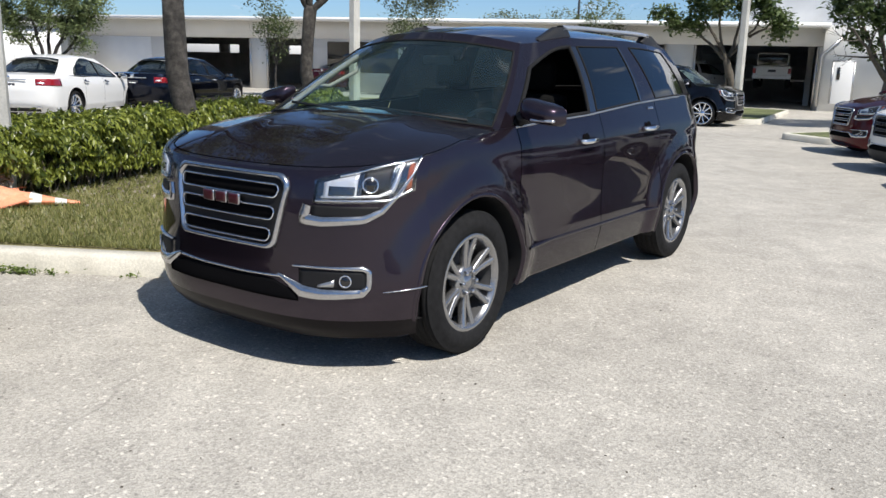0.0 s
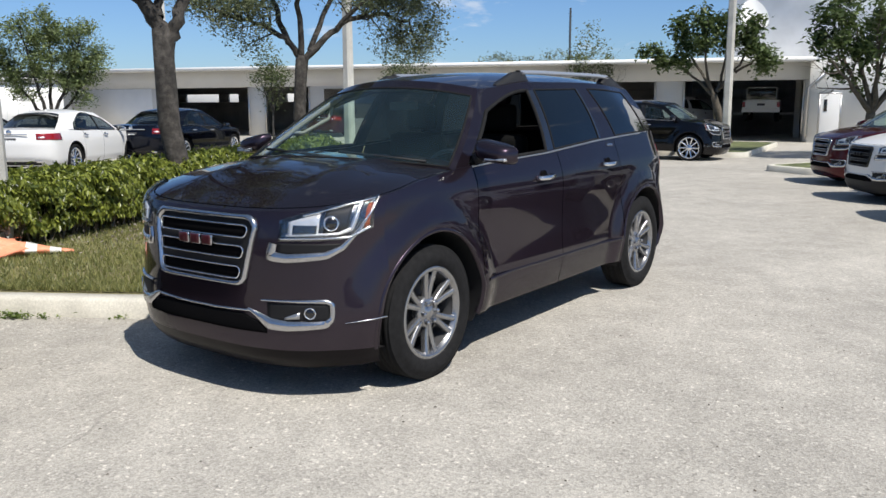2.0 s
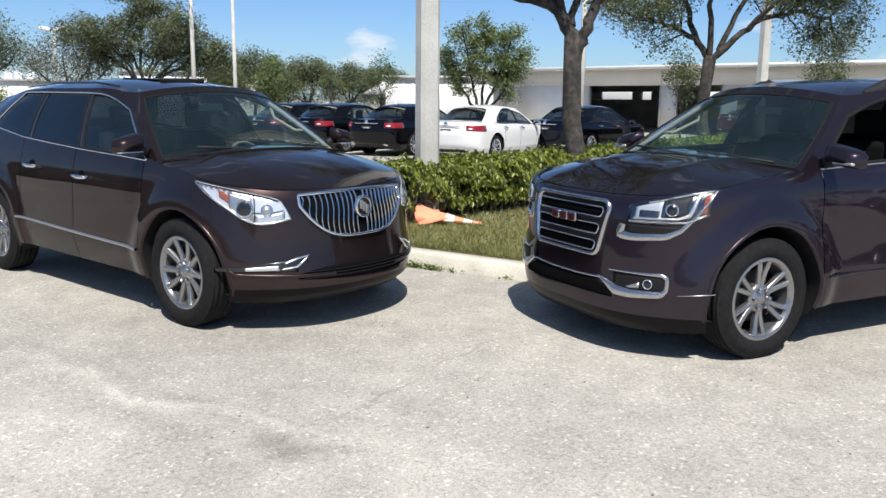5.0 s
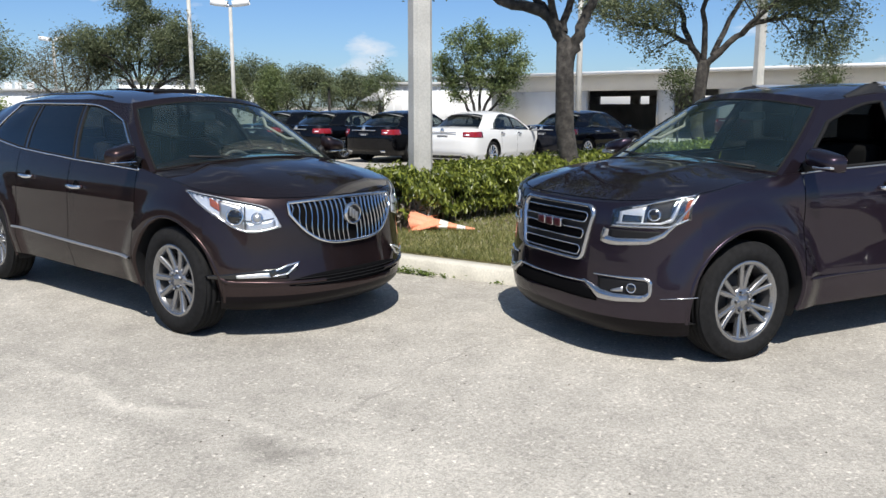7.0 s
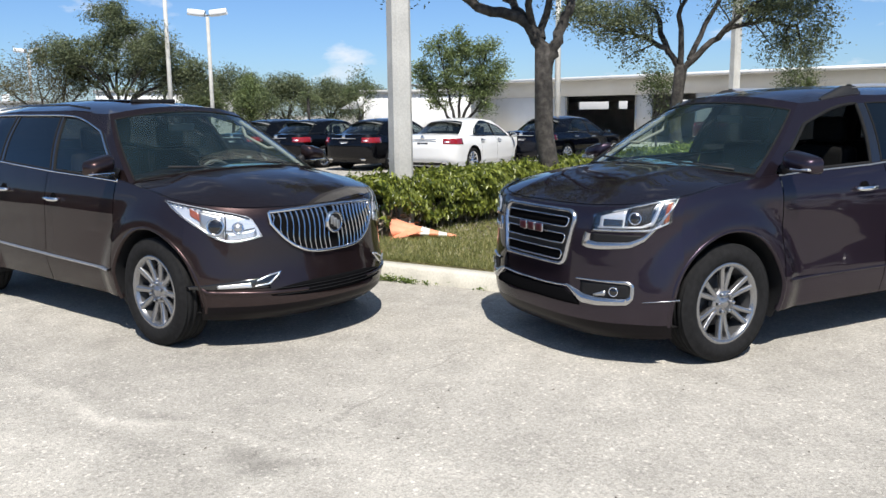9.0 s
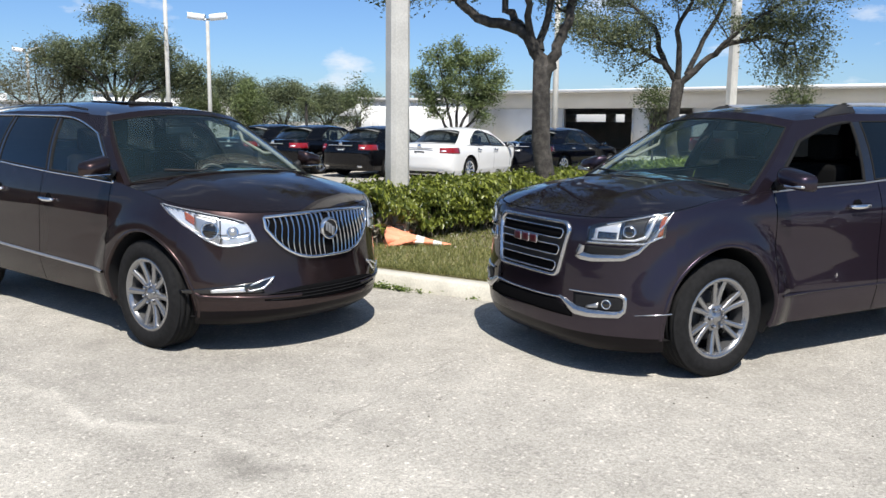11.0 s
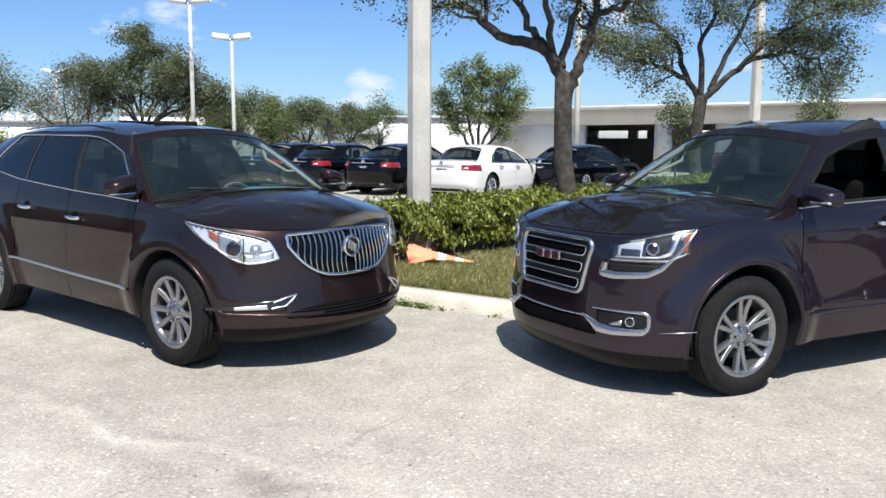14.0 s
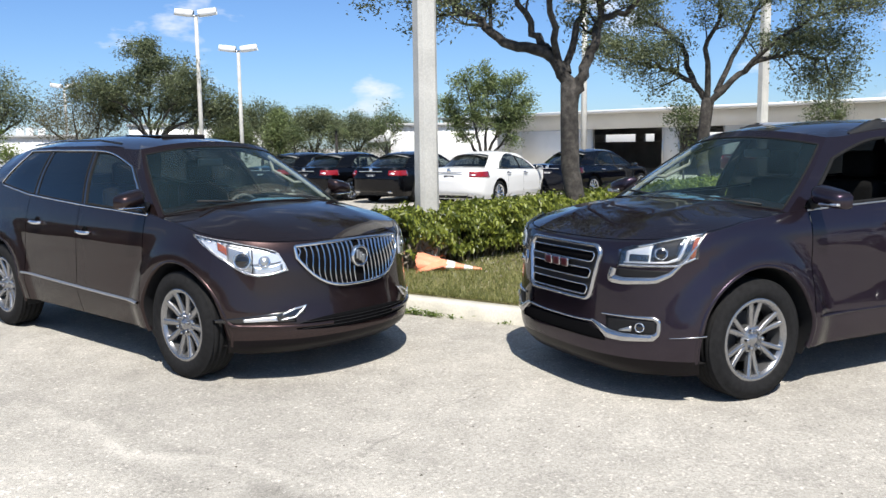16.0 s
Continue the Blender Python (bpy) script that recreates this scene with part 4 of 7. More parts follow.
        zr = lambda y: smooth_tab(y, (1.1, 1.715), (1.9, 1.752), (2.7, 1.752), (3.4, 1.715))
        rail_z = lambda y: 0.5 * zr(y) + 0.5 * 1.74 + 0.052 - 0.06 * max(0, (1.50 - y) / 0.14, (y - 3.06) / 0.14) ** 2
        section = [(-0.030, -0.012), (-0.026, 0.010), (-0.012, 0.018), (0.012, 0.018), (0.026, 0.010), (0.030, -0.012)]
        rail = Soup().grid([[(side * rx + a, y, rail_z(y) + b) for a, b in section] for y in np.linspace(1.56, 3.04, 24)], close=True).put("roof_rail", SILVER, car, "silver roof rail")
        for y0, y1 in ((1.22, 1.66), (2.92, 3.38)):
            s = Soup()
            rows = []
            for t in np.linspace(0, 1, 9):
                y = y0 + (y1 - y0) * t
                ramp = t if y0 < 2 else 1 - t
                hgt = 0.005 + 0.076 * min(ramp / 0.6, 1) ** 1.2 * (1 - 0.85 * max(0, (ramp - 0.80) / 0.20) ** 2)
                rows.append([(side * rx - 0.035, y, zr(y) - 0.02), (side * rx - 0.028, y, zr(y) - 0.02 + hgt), (side * rx + 0.028, y, zr(y) - 0.02 + hgt), (side * rx + 0.035, y, zr(y) - 0.03)])
            s.grid(rows, flip=True).put("rail_foot", BLACK, rail)
        for cy in (0.0, 3.02):
            wheel(car, (side * 0.845, cy, 0.391), side, 0.392, 0.245, rims[1], rims[0], fine=hero, rim_mat=rims[2])
        for k in range(3):
            strip("trim_badge", shp, [(side * shp.q_of_y(2.40 + 0.035 * k), 1.245), (side * shp.q_of_y(2.425 + 0.035 * k), 1.246)], 0.022, CHROME, car, off=0.006, steps=2)
        # tail lamp wraps the corner
        patch("tail_lamp", shp, side * (1 + shp.side + 0.30), side * (1 + shp.side + 0.62), lambda t: 0.92, lambda t: 1.20, RED_LENS, car, off=0.008)
        strip("body_line", shp, [(side * shp.q_of_y(0.52), 0.50), (side * shp.q_of_y(2.5), 0.49)], 0.02, paint, car, off=0.004)
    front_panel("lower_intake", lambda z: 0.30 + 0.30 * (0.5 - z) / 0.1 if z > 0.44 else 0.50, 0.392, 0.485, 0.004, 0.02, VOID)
    strip("intake_trim", shp, [(-qz(0.40, 0.5), 0.505), (-qz(0.15, 0.5), 0.495), (qz(0.15, 0.5), 0.495), (qz(0.40, 0.5), 0.505)], 0.014, CHROME, car, off=0.010)
    # unseen plate, added to stop sun leaking into the shadow under the nose
    nose = [shp.at(q, 0.28) for q in np.linspace(-0.96, 0.96, 25)]
    Soup().grid([[Vector((p.x * 0.97, p.y + 0.02, 0.275)) for p in nose], [Vector((p.x * 0.7, -0.36, 0.275)) for p in nose]]).put("undertray", BLACK, car)
    cabin(car, 0.52, 1.17, 1.36, back=3.5, post=lambda v, sx: side_pt(0.27, 0.97, v, sx))
    return car


def luxury_crossover(m, paint, label):
    """A rounded crossover with a bright upright-slat grille and long clear lamps."""
    car = tagged(empty("suv", m), label, "car", "parked dark crossovers")
    top = lambda y: tab(y, (-0.90, 0.985), (-0.70, 1.0), (-0.45, 1.035), (-0.1, 1.095), (0.35, 1.165), (0.8, 1.185), (1.4, 1.207), (2.0, 1.24), (2.5, 1.272), (3.0, 1.335), (3.4, 1.385), (3.8, 1.40))
    bottom = lambda y: tab(y, (-0.95, 0.215), (-0.5, 0.225), (0.3, 0.30), (2.6, 0.315), (3.6, 0.34))
    shp = Shape(yf=((0.20, -0.78), (0.28, -0.905), (0.36, -0.935), (0.45, -0.915), (0.56, -0.885), (0.66, -0.870), (0.84, -0.850), (0.95, -0.825), (1.0, -0.79), (1.08, -0.69), (1.3, -0.55)),
                yr=((0.24, 3.85), (0.4, 4.05), (0.7, 4.08), (1.0, 4.03), (1.4, 3.88)),
                width=((0.20, 0.885), (0.30, 0.927), (0.40, 0.952), (0.50, 0.976), (0.55, 0.976), (0.63, 0.969), (0.73, 0.964), (0.84, 0.960), (0.92, 0.956), (1.00, 0.948), (1.08, 0.933), (1.16, 0.912), (1.24, 0.888), (1.32, 0.866), (1.42, 0.835)),
                yc=-0.10, yrc=3.20, top=top, bottom=bottom, n=2.3, m=2.15, rear_n=2.3, barrel=0.014,
                swell=lambda y, z: flares(y, z, 0.030))
    arches = ((0.0, 0.395, 0.452), (3.02, 0.395, 0.452))
    made, edge = shell(car, shp, arches, (0.47, 1.50, 2.46), paint, LOWER, fascia_y=-0.36, zone=0.33)
    bonnet("hood", car, [p for q, p in edge if p.y <= 0.50], (0, 0.50, 1.235), paint, power=2.3, cut=0.985, bulge=lambda x, y: 0.010 * math.exp(-((abs(x) - 0.5) / 0.08) ** 2) * smooth_tab(y, (-0.8, 0), (-0.1, 1)))
    for cy, cz, r in arches:
        for side in (1, -1):
            rows = []
            ring = np.linspace(-0.24, math.pi + 0.24, 34)
            for rr, off in ((0.0, -0.03), (0.002, 0.004), (0.010, 0.006), (0.018, 0.003), (0.024, -0.008)):
                rows.append([shp.on(side * shp.q_of_y(cy + (r + rr) * math.cos(a)), max(cz + (r + rr) * math.sin(a), 0.24), off) for a in ring])
            Soup().grid(rows, flip=side < 0).put("wheel_arch_flare", paint, car)
    gh_cols = (("p", 0.28, 1.00, 3), ("k", 0.38, 1.12, 1), ("w1", 0.42, 1.16, 20), ("k", 1.40, 1.58, 2), ("w2", 1.47, 1.65, 10), ("k", 2.33, 2.36, 2), ("w3", 2.40, 2.42, 9), ("p", 3.16, 2.80, 3), ("p", 3.50, 3.30, 2), ("e", 3.58, 3.45, 1))
    belt = lambda y: top(y) - 0.012
    roof_z = lambda y: smooth_tab(y, (1.0, 1.655), (1.7, 1.690), (2.4, 1.690), (2.9, 1.675), (3.5, 1.61))
    wb = lambda y: shp.at(shp.q_of_y(min(y, 3.2)), top(min(y, 3.2)) - 0.012).x - 0.004 - 0.16 * max(y - 3.1, 0)
    wt = lambda y: smooth_tab(y, (1.0, 0.610), (1.7, 0.645), (2.6, 0.640), (3.5, 0.57))
    side_pt = greenhouse(car, gh_cols, (0.04, 0.90), belt, roof_z, wb, wt, ((0, 0.12, 1.205), (0, 0.92, 1.715)), ((0, 3.84, 1.38), (0, 3.66, 1.68)), (0, 2.1, 1.79), paint,
               {"front": GLASS, "rear": PRIVACY, "w1": GLASS_SIDE, "w2": PRIVACY, "w3": PRIVACY}, GLOSS_BLACK, trim=CHROME, roof_power=2.1)
    Soup().grid([[Vector((x, 0.06 + 0.20 * (x / 0.85) ** 2, 1.21 - 0.045 * (x / 0.85) ** 2)) for x in np.linspace(-0.84, 0.84, 21)], [Vector((x, 0.32 + 0.20 * (x / 0.85) ** 2, 1.225 - 0.045 * (x / 0.85) ** 2)) for x in np.linspace(-0.84, 0.84, 21)]]).put("cowl", BLACK, car)
    for x0, x1 in ((0.72, 0.05), (0.02, -0.62)):
        Soup().tube([(x0, 0.28, 1.205), ((x0 + x1) / 2, 0.20, 1.24), (x1, 0.22, 1.26)], 0.009, 6).put("wiper", BLACK, car)
    qz = lambda x, z: shp.q_of_x(x, z)
    # grille: a wide shield of upright wavy slats in a bright surround
    g_top = lambda u: 0.972 - 0.012 * abs(u) ** 2.0
    g_bot = lambda u: 0.664 + 0.225 * abs(u) ** 3.6
    hw = 0.50
    us = np.linspace(-1, 1, 33)
    rows = [[shp.on(qz(hw * u, g_bot(u) + (g_top(u) - g_bot(u)) * v), g_bot(u) + (g_top(u) - g_bot(u)) * v, 0.006) for u in us] for v in np.linspace(0, 1, 7)]
    # shade between the slats, painted as one near-black panel
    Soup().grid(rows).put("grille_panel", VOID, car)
    loop = [(hw * u, g_top(u)) for u in us] + [(hw * u, g_bot(u)) for u in us[::-1]]
    l3 = [shp.on(qz(x, z), z, 0.016) for x, z in loop]
    Soup().tube(l3 + [l3[0]], 0.012, 8, cap=False).put("grille_frame", CHROME, car, "chrome grille surround")
    for k in range(-11, 12):
        u = k / 11.5
        if abs(k) < 1:
            continue
        z0, z1 = g_bot(u) + 0.01, g_top(u) - 0.01
        line = []
        for t in np.linspace(0, 1, 9):
            z = z0 + (z1 - z0) * t
            x = hw * u + math.copysign(0.007, u) * math.sin(t * 2 * math.pi)
            line.append((qz(x, z), z))
        strip("grille_slat", shp, line, [0.010, 0.014, 0.012, 0.014, 0.016], DARK_CHROME, car, off=0.018, deep=0.03, steps=2)
    y0 = shp.at(0, 0.85).y
    Soup().lathe([(-0.045, 0.062), (-0.052, 0.072), (-0.045, 0.080), (-0.02, 0.082)], 28, axis="y", m=pose(0, y0, 0.86)).put("badge_ring", CHROME, car, "round bright emblem")
    Soup().lathe([(-0.04, 0.0), (-0.04, 0.066), (-0.02, 0.07)], 24, axis="y", m=pose(0, y0, 0.86)).put("badge_field", BLACK, car)
    for dx, dz in ((-0.028, 0.018), (0.0, 0.0), (0.028, -0.018)):
        Soup().box((dx - 0.014, -0.052, dz - 0.034), (dx + 0.014, -0.038, dz + 0.03), pose(0, y0, 0.86), bevel=0.006).put("badge_shield", SATIN, car)
    for side in (1, -1):
        Q = lambda x, z: side * shp.q_of_x(x, z)
        qa, qb = Q(0.565, 0.82), side * shp.q_of_y(-0.20, 1.04)
        hi = lambda t: 0.905 + 0.155 * t ** 0.62 - 0.09 * max(0.08 - t, 0) / 0.08
        lo = lambda t: 0.806 - 0.034 * math.sin(math.pi * min(t / 0.62, 1)) + 0.245 * (max(t - 0.26, 0) / 0.74) ** 1.7
        lamp = patch("headlamp", shp, qa, qb, lo, lambda t: max(hi(t), lo(t) + 0.002), LAMP_BOWL, car, off=0.003, deep=0.03, nq=28, nz=6, label="long clear swept headlamp")
        span = lambda a, b: (qa + (qb - qa) * a, qa + (qb - qa) * b)
        sub = lambda a, b, f: (lambda t: f(a + (b - a) * t))
        a, b = 0.36, 0.60
        patch("inner_bowl", shp, *span(a, b), lambda t: sub(a, b, lo)(t) + 0.02, lambda t: sub(a, b, hi)(t) - 0.025, SATIN, lamp, off=0.006, deep=0.01, nq=8)
        a, b = 0.60, 0.70
        patch("corner_marker", shp, *span(a, b), lambda t: sub(a, b, lo)(t) + 0.05, lambda t: sub(a, b, lo)(t) + 0.105, AMBER, lamp, off=0.009, deep=0.01, nq=6)
        for cq_, cz, rad, mt in ((0.44, 0.885, 0.055, GLOSS_BLACK), (0.22, 0.872, 0.034, SATIN)):
            cq = qa + (qb - qa) * cq_
            c0 = shp.on(cq, cz, 0.012)
            nn = (shp.on(cq, cz, 0.05) - c0).normalized()
            u = nn.cross(Vector((0, 0, 1))).normalized()
            w = u.cross(nn)
            Soup().tube([c0 + (u * math.cos(t) + w * math.sin(t)) * rad for t in np.linspace(0, 2 * math.pi, 21)], 0.008, 6, cap=False).put("projector_ring", CHROME, lamp)
            Soup().grid([[c0 + nn * (0.014 * (1 - r * r)) + (u * math.cos(t) + w * math.sin(t)) * rad * 0.93 * r for t in np.linspace(0, 2 * math.pi, 20, endpoint=False)] for r in np.linspace(0, 1, 5)], close=True).put("projector_lens", mt, lamp)
        strip("lamp_edge", shp, [(qa + (qb - qa) * t, lo(t) + 0.008) for t in np.linspace(0.02, 0.97, 12)], 0.012, CHROME, lamp, off=0.012, steps=3)
        a, b = 0.05, 0.34
        patch("daytime_bowl", shp, *span(a, b), lambda t: sub(a, b, lo)(t) + 0.016, lambda t: sub(a, b, lo)(t) + 0.062, WHITE_LENS, lamp, off=0.008, deep=0.012, nq=8)
        strip("bowl_divider", shp, [(qa + (qb - qa) * t, lo(t) + 0.072 + 0.01 * t) for t in (0.06, 0.2, 0.36)], 0.008, BLACK, lamp, off=0.010, steps=3)
        strip("bowl_divider", shp, [(qa + (qb - qa) * 0.35, lo(0.35) + 0.012), (qa + (qb - qa) * 0.33, hi(0.33) - 0.015)], 0.010, BLACK, lamp, off=0.010, steps=4)
        strip("lamp_brow", shp, [(qa + (qb - qa) * t, hi(t) - 0.008) for t in np.linspace(0.10, 0.97, 10)], 0.008, BLACK, lamp, off=0.012, steps=2)
        for k in range(6):
            t = 0.55 + 0.07 * k
            strip("led_bead", shp, [(qa + (qb - qa) * t, hi(t) - 0.022), (qa + (qb - qa) * (t + 0.03), hi(t + 0.03) - 0.022)], 0.014, CHROME, lamp, off=0.012, steps=2)
        cover = patch("lamp_cover", shp, qa, qb, lo, lambda t: max(hi(t), lo(t) + 0.002), LAMP_GLASS, lamp, off=0.020, deep=0.02, nq=28, nz=6)
        cover.visible_shadow = False
        # fog lamp bar and its bright wing
        qf0, qf1 = Q(0.56, 0.5), Q(0.93, 0.5)
        patch("fog_pocket", shp, qf0, qf1, lambda t: 0.450 + 0.006 * t, lambda t: 0.535 - 0.060 * t, GLOSS_BLACK, car, off=0.003, deep=0.02)
        patch("fog_lamp", shp, Q(0.665, 0.48), Q(0.82, 0.48), lambda t: 0.464, lambda t: 0.496 - 0.012 * t, WHITE_LENS, car, off=0.010, deep=0.02, label="slim clear fog lamp")
        patch("wing_pocket", shp, Q(0.49, 0.52), Q(0.64, 0.5), lambda t: 0.505 - 0.03 * t, lambda t: 0.552 - 0.04 * t, GLOSS_BLACK, car, off=0.004, deep=0.02)
        strip("fog_wing", shp, [(Q(0.63, 0.5), 0.508), (Q(0.55, 0.54), 0.540), (Q(0.472, 0.55), 0.558), (Q(0.515, 0.52), 0.520), (Q(0.56, 0.5), 0.484), (Q(0.645, 0.48), 0.470)], [0.012, 0.018, 0.012, 0.018, 0.020, 0.008], CHROME, car, off=0.010, label="bright fog-lamp wing", steps=5)
        strip("bumper_crease", shp, [(Q(0.3, 0.42), 0.415), (Q(0.6, 0.42), 0.42), (Q(0.85, 0.43), 0.435), (side * shp.q_of_y(-0.50, 0.4), 0.46)], 0.03, paint, car, off=0.012)
        for y, z in ((1.35, 0.99), (2.23, 1.03)):
            door_handle(car, shp, y, z, side)
        strip("door_strip", shp, [(side * shp.q_of_y(0.50), 0.505), (side * shp.q_of_y(1.4), 0.53), (side * shp.q_of_y(2.50), 0.565)], 0.022, SATIN, car, off=0.012, label="bright lower door strip", steps=10)
        mirror(car, (0.89, 0.46, 1.22), (0.985, 0.48, 1.285), side, paint, size=(0.225, 0.15, 0.125), signal=False)
        Soup().box((side * 1.05 - 0.09, 0.38, 1.222), (side * 1.05 + 0.09, 0.48, 1.236), bevel=0.006).put("mirror_trim", CHROME, car)
        Soup().tube([(side * x, y, z) for x, y, z in ((0.58, 1.35, 1.705), (0.59, 1.7, 1.738), (0.59, 2.4, 1.738), (0.56, 3.0, 1.705))], 0.009, 8).put("roof_rail", GLOSS_BLACK, car)
        for cy in (0.0, 3.02):
            wheel(car, (side * 0.842, cy, 0.392), side, 0.392, 0.25, 0.258, "ten")
        patch("tail_lamp", shp, side * shp.q_of_y(3.35), side * (1 + shp.side + 0.6), lambda t: 0.98, lambda t: 1.20, RED_LENS, car, off=0.008)
    gl = shp.q_of_x(0.56, 0.42)
    patch("lower_grille", shp, -gl, gl, lambda t: 0.375 + 0.02 * (2 * t - 1) ** 2, lambda t: 0.475 - 0.05 * abs(2 * t - 1) ** 3, VOID, car, off=0.004, deep=0.02, nq=30)
    for k in range(3):
        strip("lower_grille_bar", shp, [(gl * u * (0.92 - 0.02 * k), 0.398 + 0.022 * k) for u in np.linspace(-1, 1, 9)], 0.006, MESH_BLACK, car, off=0.008, steps=2)
    # sunroof panel tilted open
    Soup().box((-0.22, 1.40, 1.764), (0.22, 1.93, 1.774), pose(0, 1.4, 1.774, 1.8, 0, 0) @ pose(0, -1.4, -1.774), bevel=0.004).put("sunroof_glass", GLOSS_BLACK, car)
    Soup().box((-0.21, 1.31, 1.750), (0.21, 1.35, 1.782), bevel=0.01).put("wind_deflector", BLACK, car, "raised black sunroof deflector")
    # hidden plate added under the nose to close its cast shadow
    nose = [shp.at(q, 0.28) for q in np.linspace(-0.96, 0.96, 25)]
    Soup().grid([[Vector((p.x * 0.97, p.y + 0.02, 0.275)) for p in nose], [Vector((p.x * 0.7, -0.36, 0.275)) for p in nose]]).put("undertray", BLACK, car)
    cabin(car, 0.50, 1.15, 1.38, back=3.5, post=lambda v, sx: side_pt(0.28, 1.00, v, sx))
    return car


crossover(Matrix.Identity(4), PAINT_PLUM, "dark plum metallic crossover with chrome grille, driver window open", group="parked dark crossovers")
luxury_crossover(pose(-1.754, -2.331, 0, 0, 0, 113.75), PAINT_BROWN, "dark brown metallic crossover with upright-slat chrome grille and tilted sunroof")

# ---- ground ----
def ground_shader():
    m = bpy.data.materials.new("bleached_asphalt")
    m.use_nodes = True
    n, l = m.node_tree.nodes, m.node_tree.links
    b = n["Principled BSDF"]
    b.inputs["Roughness"].default_value, b.inputs["Specular IOR Level"].default_value = 0.85, 0.25
    tc = n.new("ShaderNodeTexCoord")

    def tex(kind, scale, detail=5.0):
        t = n.new(kind)
        t.inputs["Scale"].default_value = scale
        if kind == "ShaderNodeTexNoise":
            t.inputs["Detail"].default_value = detail
        l.new(tc.outputs["Object"], t.inputs["Vector"])
        return t

    def ranged(sock, a, b_, c, d):
        r = n.new("ShaderNodeMapRange")
        for k, v in zip(("From Min", "From Max", "To Min", "To Max"), (a, b_, c, d)):
            r.inputs[k].default_value = v
        l.new(sock, r.inputs["Value"])
        return r.outputs["Result"]

    stones = tex("ShaderNodeTexVoronoi", 85.0)
    fine = tex("ShaderNodeTexNoise", 160.0, 3.0)
    mid = tex("ShaderNodeTexNoise", 3.2, 6.0)
    wide = tex("ShaderNodeTexNoise", 0.45, 4.0)
    f = ranged(fine.outputs["Fac"], 0.3, 0.7, 0.72, 1.25)
    # stains, sandy drifts, tyre arcs, a crack and a painted cast shadow, each with its own ragged outline
    warp = tex("ShaderNodeTexNoise", 2.2, 6.0)
    shift = n.new("ShaderNodeVectorMath")
    shift.operation = "MULTIPLY_ADD"
    l.new(warp.outputs["Color"], shift.inputs[0])
    shift.inputs[1].default_value, shift.inputs[2].default_value = (0.5, 0.5, 0), (-0.25, -0.25, 0)
    moved = n.new("ShaderNodeVectorMath")
    l.new(tc.outputs["Object"], moved.inputs[0])
    l.new(shift.outputs["Vector"], moved.inputs[1])

    def mark(x, y, rx, ry, turn, amount, hard=0.3):
        mp = n.new("ShaderNodeMapping")
        mp.vector_type = "TEXTURE"
        mp.inputs["Location"].default_value = (x, y, 0)
        mp.inputs["Rotation"].default_value = (0, 0, radians(turn))
        mp.inputs["Scale"].default_value = (rx, ry, 1000)
        l.new(moved.outputs["Vector"], mp.inputs["Vector"])
        ln = n.new("ShaderNodeVectorMath")
        ln.operation = "LENGTH"
        l.new(mp.outputs["Vector"], ln.inputs[0])
        return ranged(ln.outputs["Value"], hard, 1.0, 1 + amount, 1.0)

    for spot in ((0.98, -3.14, 0.30, 0.14, 30, -0.28), (1.15, -2.9, 0.2, 0.10, 50, -0.2), (0.51, -3.57, 0.35, 0.12, 35, -0.13), (-0.3, -3.85, 1.2, 0.10, 24, 0.22), (0.45, -3.3, 0.9, 0.09, 42, 0.18), (-0.25, -3.62, 1.2, 0.10, 24, -0.12),
                 (0.2, -4.4, 2.2, 0.7, 20, 0.13), (1.7, -2.6, 1.0, 0.7, 30, 0.14), (0.56, -2.45, 0.48, 0.03, 119, -0.22), (0.06, -1.59, 0.58, 0.024, 121, -0.2), (2.85, 0.1, 0.9, 0.45, 80, -0.12), (3.3, 1.9, 1.1, 0.4, 85, -0.12),
                 # the long mark at (-0.6, 15.5) paints a cast shadow by the far island
                 (2.2, 4.5, 0.8, 3.2, -8, 0.10), (3.55, -0.55, 0.75, 1.6, -20, -0.22), (3.9, 1.2, 0.6, 1.3, 15, -0.16), (2.75, -1.3, 0.35, 1.0, 10, -0.10), (4.8, 3.5, 1.0, 2.5, 20, -0.15), (-0.6, 15.5, 3.5, 0.5, -20, -0.10), (-1.3, -3.1, 1.2, 0.5, 25, -0.10)):
        f = multiply(n, l, mark(*spot), f)
    for s in (ranged(stones.outputs["Color"], 0.0, 1.0, 0.72, 1.22), ranged(mid.outputs["Fac"], 0.3, 0.7, 0.88, 1.10), ranged(wide.outputs["Fac"], 0.3, 0.7, 0.88, 1.10)):
        f = multiply(n, l, s, f)
    chips = tex("ShaderNodeTexVoronoi", 62.0)
    cell = n.new("ShaderNodeSeparateColor")
    l.new(chips.outputs["Color"], cell.inputs["Color"])
    f = multiply(n, l, ranged(cell.outputs["Red"], 0.945, 0.975, 1.0, 1.42), f)
    f = multiply(n, l, ranged(cell.outputs["Green"], 0.95, 0.99, 1.0, 0.75), f)
    mix = n.new("ShaderNodeVectorMath")
    mix.operation = "SCALE"
    mix.inputs[0].default_value = (0.42, 0.396, 0.353)
    l.new(f, mix.inputs["Scale"])
    l.new(mix.outputs["Vector"], b.inputs["Base Color"])
    bp = n.new("ShaderNodeBump")
    bp.inputs["Strength"].default_value, bp.inputs["Distance"].default_value = 0.5, 0.006
    l.new(stones.outputs["Distance"], bp.inputs["Height"])
    l.new(bp.outputs["Normal"], b.inputs["Normal"])
    return m


